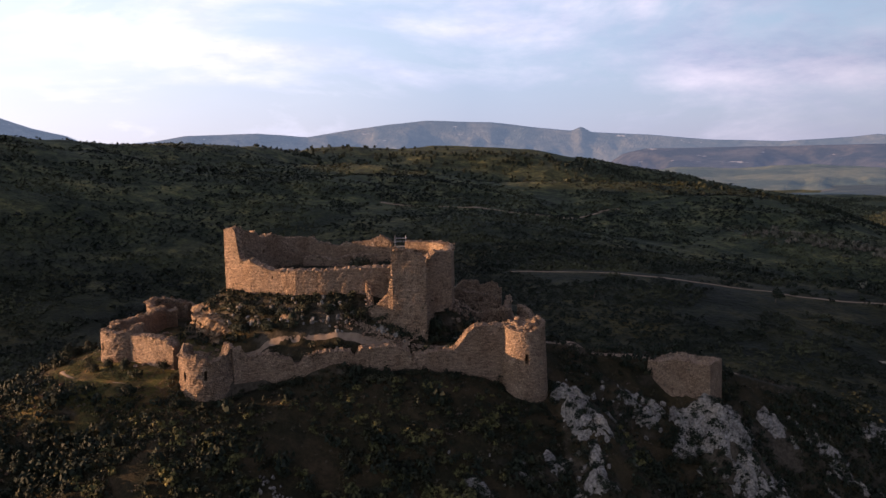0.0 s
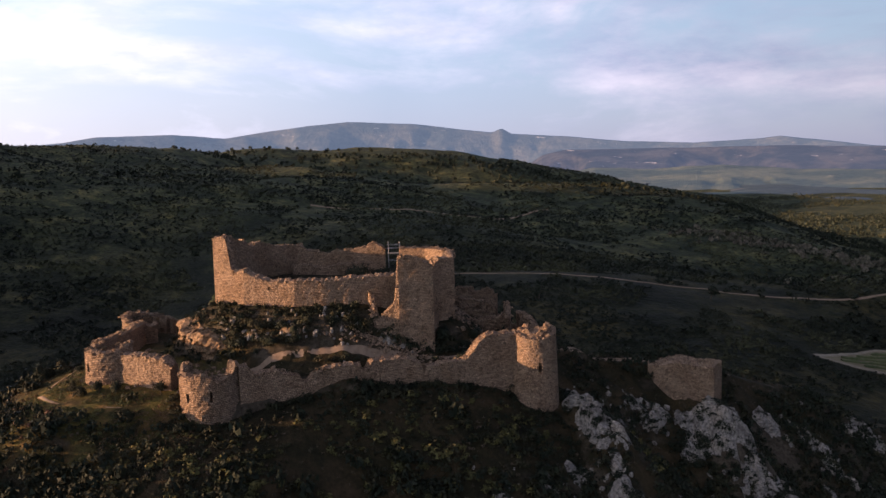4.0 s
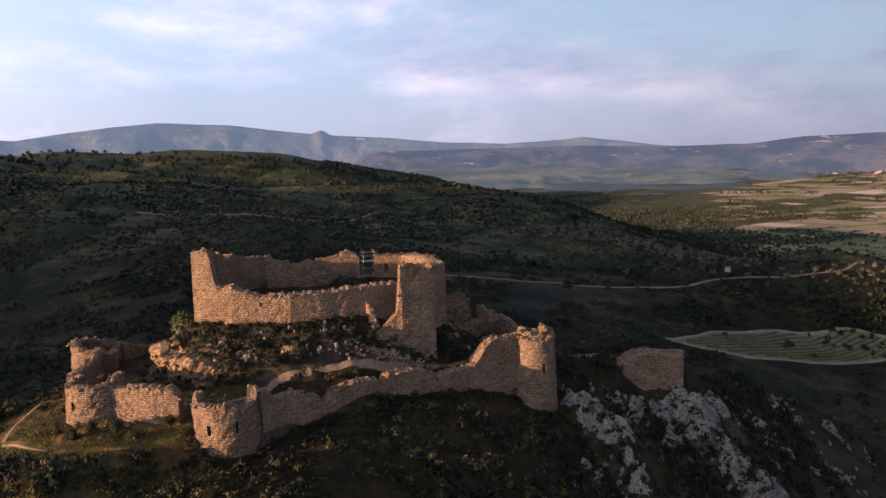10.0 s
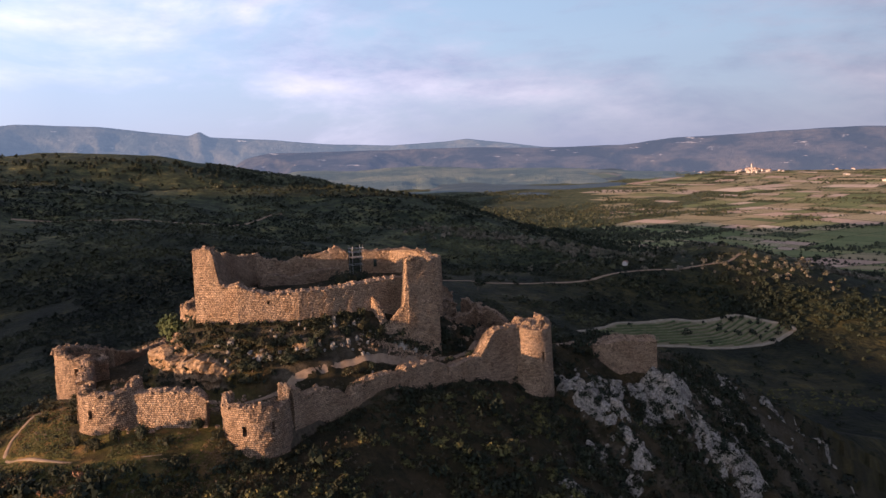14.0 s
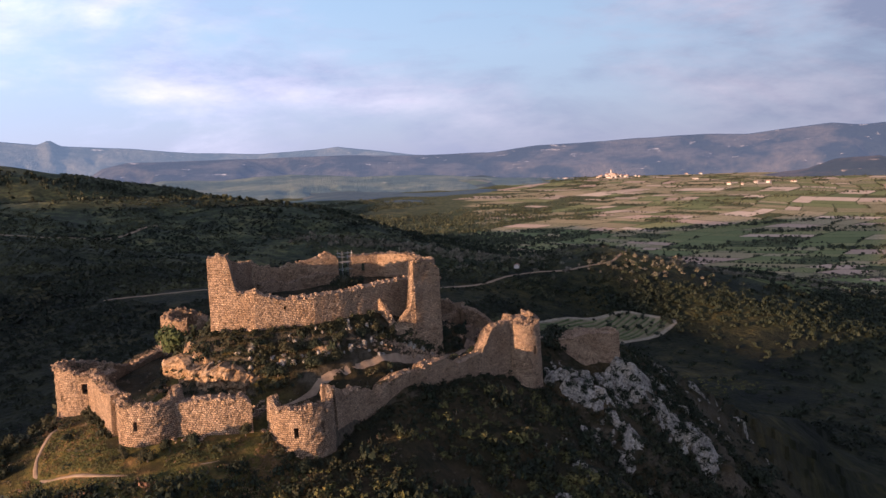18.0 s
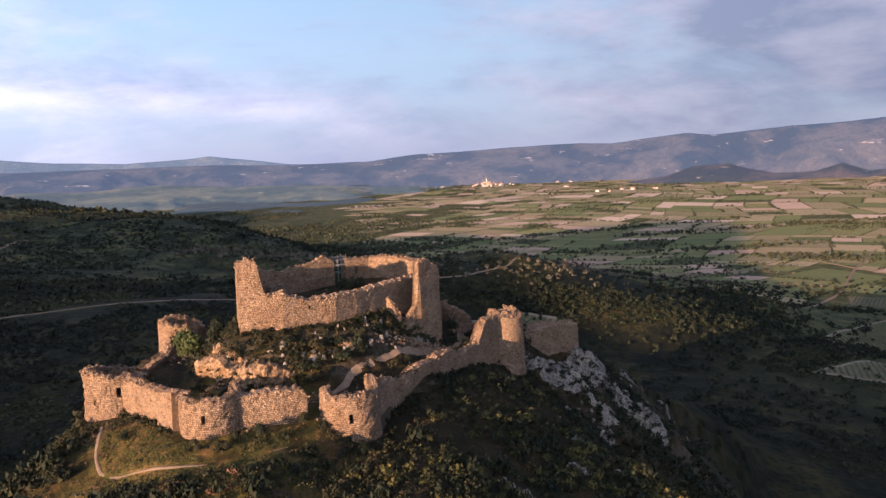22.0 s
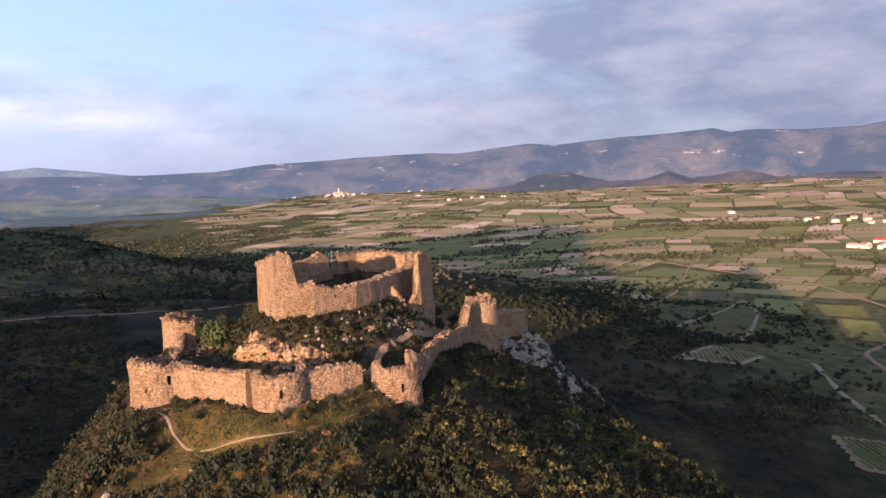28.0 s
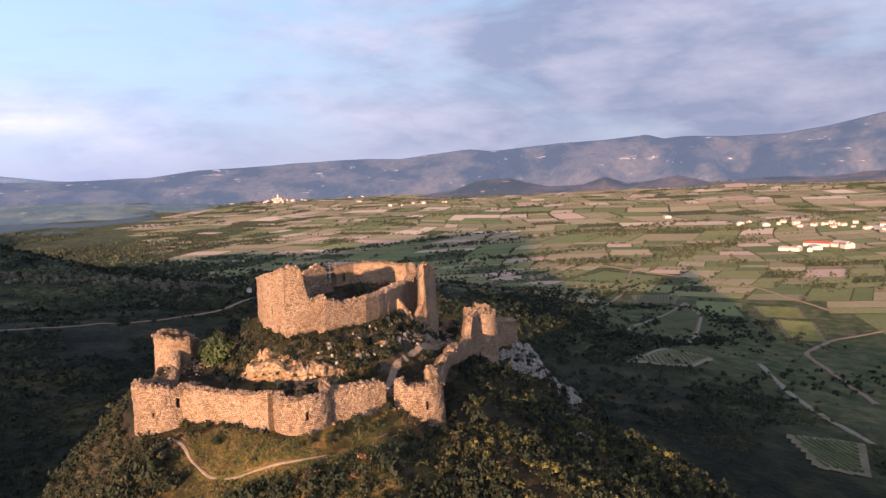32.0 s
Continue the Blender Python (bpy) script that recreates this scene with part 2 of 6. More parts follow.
ROCK = rock_material("grey_limestone_rock", [(0.3, (0.11, 0.10, 0.09)), (0.48, (0.215, 0.20, 0.18)), (0.66, (0.29, 0.255, 0.21))])
OCHRE = rock_material("ochre_limestone_rock", [(0.3, (0.12, 0.083, 0.052)), (0.5, (0.25, 0.165, 0.098)), (0.68, (0.33, 0.25, 0.175))])


def ground_material():
    m = Nodes("garrigue_ground")
    a, b, c = m.noise(0.02, 5.0, 0.6), m.noise(0.22, 6.0, 0.65), m.noise(2.2, 6.0, 0.7)
    grass = m.ramp(b, [(0.30, (0.008, 0.0082, 0.004)), (0.44, (0.017, 0.0155, 0.007)), (0.58, (0.036, 0.027, 0.0135)), (0.72, (0.068, 0.047, 0.027))])
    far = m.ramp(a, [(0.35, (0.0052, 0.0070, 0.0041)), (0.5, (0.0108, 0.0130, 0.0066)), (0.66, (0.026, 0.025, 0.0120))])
    ln = m.n("VectorMath")
    ln.operation = "LENGTH"
    off = m.n("VectorMath")
    off.operation, off.inputs[1].default_value = "SUBTRACT", (-12, 103, 0)
    m.link(m.pos(), off.inputs[0])
    m.link(off.outputs["Vector"], ln.inputs[0])
    away = m.math("DIVIDE", m.math("SUBTRACT", ln.outputs["Value"], 60.0), 90.0, True)
    mid = m.noise(0.07, 5.0, 0.7)
    far = m.mix(0.8, far, m.ramp(mid, [(0.35, (0.45, 0.5, 0.45)), (0.5, (1.0, 1.0, 1.0)), (0.66, (2.1, 1.8, 1.5))]), "MULTIPLY")
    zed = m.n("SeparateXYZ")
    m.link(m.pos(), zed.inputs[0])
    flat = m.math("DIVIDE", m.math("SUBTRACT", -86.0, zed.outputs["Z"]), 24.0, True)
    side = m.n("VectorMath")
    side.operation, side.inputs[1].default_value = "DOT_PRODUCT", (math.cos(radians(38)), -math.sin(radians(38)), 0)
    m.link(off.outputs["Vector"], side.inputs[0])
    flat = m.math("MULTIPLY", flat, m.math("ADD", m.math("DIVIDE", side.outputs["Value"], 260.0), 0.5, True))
    # hills paler and bluer with distance: haze put into the base colour
    hill_haze = m.math("DIVIDE", m.math("SUBTRACT", ln.outputs["Value"], 380.0), 300.0, True)
    far = m.mix(hill_haze, far, m.mix(1.0, far, (2.5, 2.75, 2.9), "MULTIPLY"))
    bushy = m.n("TexVoronoi", Scale=0.42, Randomness=1.0)
    warp = m.n("VectorMath")
    warp.operation, warp.inputs[1].default_value = "MULTIPLY", (1.0, 1.0, 0.4)
    m.link(m.pos(), warp.inputs[0])
    m.link(warp.outputs["Vector"], bushy.inputs["Vector"])
    clump = m.n("TexVoronoi", Scale=0.13, Randomness=1.0)
    m.link(warp.outputs["Vector"], clump.inputs["Vector"])
    spot = m.math("ADD", m.math("MULTIPLY", bushy.outputs["Distance"], 0.55), m.math("MULTIPLY", clump.outputs["Distance"], 0.45))
    far = m.mix(0.9, far, m.ramp(spot, [(0.18, (0.40, 0.45, 0.40)), (0.40, (0.85, 0.88, 0.82)), (0.62, (1.6, 1.5, 1.25))]), "MULTIPLY")
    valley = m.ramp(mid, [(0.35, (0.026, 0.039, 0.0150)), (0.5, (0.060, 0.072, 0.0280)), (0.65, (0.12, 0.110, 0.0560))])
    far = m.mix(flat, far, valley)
    shelf = m.n("VectorMath")
    shelf.operation, shelf.inputs[1].default_value = "DISTANCE", (-42, 95, -1)
    m.link(m.pos(), shelf.inputs[0])
    lawn = m.math("MULTIPLY", m.math("DIVIDE", m.math("SUBTRACT", 18.0, shelf.outputs["Value"]), 8.0, True), m.ramp(b, [(0.38, (0.2, 0.2, 0.2)), (0.55, (1, 1, 1))]))
    grass = m.mix(lawn, grass, m.ramp(m.noise(0.5, 5.0, 0.7), [(0.32, (0.048, 0.056, 0.014)), (0.5, (0.105, 0.084, 0.023)), (0.68, (0.19, 0.110, 0.045))]))
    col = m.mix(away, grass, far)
    col = m.mix(0.7, col, m.ramp(c, [(0.3, (0.45, 0.45, 0.45)), (0.68, (1.45, 1.4, 1.3))]), "MULTIPLY")
    sep = m.n("SeparateXYZ")
    m.link(m.n("NewGeometry").outputs["Normal"], sep.inputs[0])
    steep = m.ramp(m.math("ADD", sep.outputs["Z"], m.math("MULTIPLY", m.math("SUBTRACT", b, 0.5), 0.5)), [(0.60, (1, 1, 1)), (0.74, (0, 0, 0))])
    stone = m.ramp(c, [(0.3, (0.024, 0.020, 0.014)), (0.6, (0.085, 0.068, 0.048))])
    col = m.mix(m.math("MULTIPLY", steep, m.math("SUBTRACT", 1.0, away)), col, stone)
    tops = m.math("MULTIPLY", m.math("MULTIPLY", m.math("SUBTRACT", 1.0, spot), away), 5.0)
    return m.done(col, 0.95, m.math("ADD", m.math("ADD", c, b), tops), 0.9, 0.25)


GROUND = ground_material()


def foliage(name, stops, scale=0.5):
    m = Nodes(name)
    tone = m.ramp(m.noise(scale, 3.0, 0.6), [(p, (r, g, b * 1.5)) for p, (r, g, b) in stops])
    rnd = m.n("NewGeometry").outputs["Random Per Island"]
    col = m.mix(0.75, tone, m.ramp(rnd, [(0.0, (0.62, 0.62, 0.62)), (0.6, (0.98, 0.98, 0.98)), (1.0, (1.38, 1.36, 1.26))]), "MULTIPLY")
    m.bsdf.inputs["Specular IOR Level"].default_value = 0.2
    return m.done(col, 0.75)


SHRUB = foliage("olive_shrub_leaves", [(0.3, (0.0075, 0.0105, 0.0034)), (0.5, (0.018, 0.0205, 0.0064)), (0.62, (0.038, 0.0365, 0.012)), (0.75, (0.070, 0.058, 0.022))])
BROOM = foliage("yellow_broom_leaves", [(0.3, (0.026, 0.030, 0.008)), (0.5, (0.070, 0.068, 0.016)), (0.7, (0.14, 0.118, 0.025))])
DARKLEAF = foliage("dark_evergreen_leaves", [(0.3, (0.0085, 0.0135, 0.0052)), (0.7, (0.023, 0.029, 0.0105))])
GREENLEAF = foliage("fresh_green_leaves", [(0.3, (0.022, 0.036, 0.009)), (0.7, (0.05, 0.064, 0.015))])
RUST = foliage("rusty_dry_leaves", [(0.3, (0.09, 0.05, 0.022)), (0.7, (0.16, 0.085, 0.035))])
FARLEAF = foliage("hillside_scrub_leaves", [(0.35, (0.0075, 0.011, 0.0046)), (0.5, (0.0160, 0.0205, 0.0076)), (0.66, (0.062, 0.063, 0.020))], 0.012)
TREELEAF = foliage("grey_green_tree_leaves", [(0.3, (0.05, 0.058, 0.024)), (0.7, (0.15, 0.125, 0.065))], 0.05)


def plain_mat(name, a, b, scale, rough=0.95, bump=0.3):
    m = Nodes(name)
    f = m.noise(scale, 6.0, 0.65)
    return m.done(m.ramp(f, [(0.32, a), (0.68, b)]), rough, f, bump, 0.1)


PATHDIRT = plain_mat("pale_trodden_dirt", (0.15, 0.107, 0.074), (0.26, 0.19, 0.132), 1.2)
BARK = plain_mat("grey_brown_bark", (0.06, 0.045, 0.033), (0.14, 0.11, 0.085), 6.0)
STEEL = plain_mat("galvanised_steel_tube", (0.2, 0.2, 0.21), (0.32, 0.32, 0.33), 8.0, 0.5)
STEEL.node_tree.nodes["Principled BSDF"].inputs["Metallic"].default_value = 0.8
PLANK = plain_mat("weathered_scaffold_board", (0.25, 0.2, 0.15), (0.4, 0.34, 0.27), 5.0)


def field_mat(name, a, b, row=0.0, turn=0.0):
    """A crop: two tones, with rows of the given spacing in metres."""
    m = Nodes(name)
    rnd = m.math("FRACT", m.math("ADD", m.n("ObjectInfo").outputs["Random"], m.n("NewGeometry").outputs["Random Per Island"]))
    f = m.noise(0.02, 5.0, 0.7)
    col = m.ramp(m.math("ADD", m.math("MULTIPLY", rnd, 0.5), m.math("MULTIPLY", f, 0.55)), [(0.2, a), (0.8, b)])
    col = m.mix(0.5, col, m.ramp(m.noise(0.25, 5.0, 0.7), [(0.3, (0.6, 0.6, 0.6)), (0.7, (1.3, 1.3, 1.3))]), "MULTIPLY")
    if row:
        mp = m.n("Mapping")
        mp.inputs["Rotation"].default_value = (0, 0, radians(turn))
        m.link(m.pos(), mp.inputs["Vector"])
        wave = m.n("TexWave", Scale=math.pi / row / 10.0, Distortion=0.6, Detail=1.0)
        m.link(mp.outputs["Vector"], wave.inputs["Vector"])
        col = m.mix(m.ramp(wave.outputs["Fac"], [(0.35, (0, 0, 0)), (0.65, (1, 1, 1))]), col, m.mix(0.75, col, (0.45, 0.5, 0.4), "MULTIPLY"))
    return m.done(col, 0.95)


FIELDS = [
    field_mat("green_vineyard_rows", (0.150, 0.160, 0.062), (0.265, 0.250, 0.108), 5.0, 20),
    field_mat("olive_vineyard_rows", (0.225, 0.195, 0.105), (0.390, 0.310, 0.190), 6.0, -35),
    field_mat("dry_stubble", (0.340, 0.255, 0.185), (0.560, 0.430, 0.320)),
    field_mat("bare_red_soil", (0.320, 0.220, 0.160), (0.470, 0.335, 0.245)),
    field_mat("dark_green_crop", (0.090, 0.110, 0.042), (0.165, 0.180, 0.070)),
    field_mat("dry_grassland", (0.200, 0.168, 0.086), (0.345, 0.270, 0.155)),
]


def mountain_mat(name, low, high, cliff, air, haze_glow):
    """Distant slopes; a blue glow stands in for the haze of kilometres of air."""
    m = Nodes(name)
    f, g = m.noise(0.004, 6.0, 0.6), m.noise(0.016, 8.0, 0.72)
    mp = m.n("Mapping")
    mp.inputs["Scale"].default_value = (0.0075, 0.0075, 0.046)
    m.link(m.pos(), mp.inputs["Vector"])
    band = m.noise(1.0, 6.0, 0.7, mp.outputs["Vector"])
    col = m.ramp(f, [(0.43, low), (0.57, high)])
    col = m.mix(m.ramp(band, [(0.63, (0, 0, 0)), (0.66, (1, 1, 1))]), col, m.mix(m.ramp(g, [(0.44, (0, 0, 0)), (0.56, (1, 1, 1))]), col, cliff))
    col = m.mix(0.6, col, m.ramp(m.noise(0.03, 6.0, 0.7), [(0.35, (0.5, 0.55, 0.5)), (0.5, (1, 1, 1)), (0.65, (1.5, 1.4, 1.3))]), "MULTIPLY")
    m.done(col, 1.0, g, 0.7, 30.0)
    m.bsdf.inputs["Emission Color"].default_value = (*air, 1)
    m.bsdf.inputs["Emission Strength"].default_value = haze_glow
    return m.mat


def valley_mat():
    """Far woods broken by small fields; kilometres of hazy air added as blue emission."""
    m = Nodes("hazy_valley_floor")
    warp = m.n("Mapping")
    warp.inputs["Scale"].default_value, warp.inputs["Rotation"].default_value = (0.0075, 0.011, 0.0), (0, 0, radians(20))
    m.link(m.pos(), warp.inputs["Vector"])
    cell = m.n("TexVoronoi", Scale=1.0, Randomness=0.9)
    m.link(warp.outputs["Vector"], cell.inputs["Vector"])
    own = m.n("SeparateColor")
    m.link(cell.outputs["Color"], own.inputs[0])
    crop = m.ramp(own.outputs[0], [(0.0, (0.04, 0.055, 0.02)), (0.45, (0.07, 0.085, 0.03)), (0.75, (0.11, 0.10, 0.05)), (1.0, (0.18, 0.14, 0.085))])
    trees = m.ramp(m.noise(0.02, 6.0, 0.7), [(0.35, (0.008, 0.013, 0.007)), (0.65, (0.03, 0.037, 0.016))])
    open_land = m.math("MULTIPLY", m.ramp(m.noise(0.0016, 4.0, 0.6), [(0.50, (0, 0, 0)), (0.57, (1, 1, 1))]), m.ramp(own.outputs[1], [(0.45, (0, 0, 0)), (0.5, (1, 1, 1))]))
    g = m.noise(0.016, 6.0, 0.7)
    m.done(m.mix(open_land, trees, crop), 1.0, g, 0.7, 12.0)
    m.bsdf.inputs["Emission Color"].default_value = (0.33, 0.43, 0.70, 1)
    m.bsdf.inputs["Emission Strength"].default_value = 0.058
    return m.mat


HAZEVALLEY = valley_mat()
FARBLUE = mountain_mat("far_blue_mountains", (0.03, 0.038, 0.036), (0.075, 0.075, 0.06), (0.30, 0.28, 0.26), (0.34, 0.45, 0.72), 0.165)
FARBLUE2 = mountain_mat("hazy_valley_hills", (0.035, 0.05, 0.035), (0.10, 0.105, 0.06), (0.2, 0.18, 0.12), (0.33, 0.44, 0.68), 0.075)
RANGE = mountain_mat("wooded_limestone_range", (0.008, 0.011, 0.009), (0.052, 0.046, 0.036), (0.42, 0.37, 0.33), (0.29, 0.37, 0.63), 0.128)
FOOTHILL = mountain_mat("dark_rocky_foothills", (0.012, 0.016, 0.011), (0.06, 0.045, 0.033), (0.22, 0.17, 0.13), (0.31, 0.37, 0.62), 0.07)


# ---- mesh helpers ----
def quick_mesh(name, co, faces, mat, smooth=False, uv=None):
    """A mesh out of arrays; faces is an (n, 3) or (n, 4) array."""
    me = bpy.data.meshes.new(name)
    co, faces = np.asarray(co, np.float32), np.asarray(faces, np.int32)
    n, k = faces.shape
    me.vertices.add(len(co))
    me.vertices.foreach_set("co", co.ravel())
    me.loops.add(n * k)
    me.loops.foreach_set("vertex_index", faces.ravel())
    me.polygons.add(n)
    me.polygons.foreach_set("loop_start", np.arange(0, n * k, k, dtype=np.int32))
    me.polygons.foreach_set("use_smooth", np.full(n, smooth, dtype=bool))
    if uv is not None:
        layer = me.uv_layers.new(name="UVMap")
        layer.data.foreach_set("uv", np.asarray(uv, np.float32)[faces.ravel()].ravel())
    me.materials.append(mat)
    me.update(calc_edges=True)
    me.validate()
    return me


def part(name, data, parent=None, label="", at=None):
    ob = new(name, data)
    if at is not None:
        ob.matrix_basis = at
    if parent is not None:
        ob.parent = parent
    return tagged(ob, label)


def thing(name, label, category, group="", at=(0, 0, 0)):
    ob = new(name)
    ob.empty_display_size = 0.5
    ob.location = at
    return tagged(ob, label, category, group)


def fbm(x, y, scale, octaves=4, seed=0.0):
    """Smooth value noise on arrays, about -1 to 1."""
    out, amp, tot = np.zeros(np.broadcast(x, y).shape), 1.0, 0.0
    for o in range(octaves):
        u, v = x / scale + 17.3 * o + seed * 7.7, y / scale - 9.1 * o + seed * 3.1
        iu, iv = np.floor(u), np.floor(v)
        fu, fv = u - iu, v - iv
        fu, fv = fu * fu * (3 - 2 * fu), fv * fv * (3 - 2 * fv)

        def h(a, b):
            s = np.sin(a * 127.1 + b * 311.7 + seed * 74.7) * 43758.5453
            return (s - np.floor(s)) * 2 - 1

        out += amp * ((h(iu, iv) * (1 - fu) + h(iu + 1, iv) * fu) * (1 - fv) + (h(iu, iv + 1) * (1 - fu) + h(iu + 1, iv + 1) * fu) * fv)
        tot += amp
        amp, scale = amp * 0.5, scale * 0.5
    return out / tot


# ---- the land ----
CX, CY = -12.0, 103.0
# hills with x below -500 are unseen, placed for the shade they cast
HILLS = [(0, 300, 43, 160), (220, 380, 23, 130), (420, 330, 32, 170), (120, 650, 50, 220), (360, 800, -14, 220), (-150, 820, 51, 220),
         (-350, 950, -55, 280), (450, 1100, 48, 240), (100, 1150, 40, 300), (-700, 800, 152, 350), (-250, 450, -47, 220), (-60, 160, -8, 170),
         (200, 130, 22, 160), (-250, 0, 43, 350), (-900, 300, 163, 400), (-780, 480, 100, 170), (245, 268, -24, 75), (-1150, 850, 90, 240), (250, 1500, 53, 350), (-400, 1350, 146, 350), (550, 600, 12, 250), (-520, -190, 88, 170),
         (400, 780, 21, 95), (440, 620, 8, 80), (470, 1000, 14, 130), (300, 900, 6, 130), (395, 405, 26, 75), (340, 510, -19, 55), (204, 408, -8, 60),
         (60, 830, -17, 110), (580, 400, 10, 90), (250, 600, -5, 90), (620, 860, -14, 100), (750, 1050, 10, 130), (0, 600, 11, 110), (300, 300, -4.5, 35)]
# the line of the outer wall, as it runs round the ward, with the ground's height at its foot
WARD = [(-45, 116, -2.0), (-43.2, 105, -0.1), (-44.2, 96, -0.1), (-40, 92.3, 0.1), (-32, 89.8, -0.3), (-29.8, 86, -2.6), (-25.5, 85.2, -3.0),
        (-17, 90.5, -1.9), (-10, 92.2, -1.6), (-3, 94, -2.0), (5, 96, -3.6), (9.5, 94.9, -6.2), (14, 97, -6.6), (15, 104, -4.5),
        (12, 120, -2.0), (0, 128, -1.5), (-15, 134, -1.5), (-28, 134.5, -2.0), (-38, 126, -2.0)]
KEEP = [(-21, 118), (-25.8, 113.2), (-30.0, 106.1), (-26.0, 103.4), (-19.4, 101.3), (-15.5, 100.8), (-9, 102), (-2, 103), (1.5, 105), (2, 112), (-2, 117.5)]


def poly_dist(x, y, pts):
    """Signed distance to a closed polygon (negative inside), and the third value carried along its edge."""
    best, val, inside = np.full(x.shape, 1e9), np.zeros(x.shape), np.zeros(x.shape, bool)
    tot = np.zeros(x.shape)
    for a, b in zip(pts, pts[1:] + pts[:1]):
        ex, ey = b[0] - a[0], b[1] - a[1]
        t = np.clip(((x - a[0]) * ex + (y - a[1]) * ey) / (ex * ex + ey * ey), 0, 1)
        d = np.hypot(x - a[0] - t * ex, y - a[1] - t * ey)
        best = np.minimum(d, best)
        if len(a) > 2:
            wt = 1.0 / (d + 0.3) ** 3
            val, tot = val + wt * (a[2] + t * (b[2] - a[2])), tot + wt
        cross = (a[1] > y) != (b[1] > y)
        with np.errstate(divide="ignore", invalid="ignore"):
            inside ^= cross & (x < ex * (y - a[1]) / (ey if ey else 1e-9) + a[0])
    return np.where(inside, -best, best), val / np.maximum(tot, 1e-12)


def step01(v, a, b):
    t = np.clip((v - a) / (b - a), 0, 1)
    return t * t * (3 - 2 * t)


RIBS = [([(34, 107.5, -8.4), (36.3, 102.8, -9.4), (37.4, 101.0, -10.6), (40, 98.2, -15.0), (43, 93.0, -20.0), (45, 88, -25)], 1.45, 1.7), ([(25, 105, -8.2), (31.5, 103.2, -10.6)], 0.9, 1.0),
        ([(14.8, 99.0, -5.6), (17.2, 95.6, -6.5), (18.5, 91, -8.2), (18.2, 85.5, -12.2)], 1.0, 1.3)]
# small swells and hollows of the castle hill's own slopes
SWELLS = [(-50, 100, -1.3, 5), (-36, 87, 1.2, 4), (-10.5, 77, -2.6, 6), (-2, 83, -1.6, 6), (18, 90, -1.6, 6), (12, 64, 3.5, 9), (11, 78, -2.0, 6)]
UPLAND_AZ = [-180, -60, -31, -24.5, -20, -13, -9, -3, 4, 8.5, 12.5, 15, 18.5, 22, 26, 30, 180]
UPLAND_Z = [0, 120, 62, 50, 52, 42, 47, 46, 44, 28, 0, -26, -44, -76, -110, -140, -140]


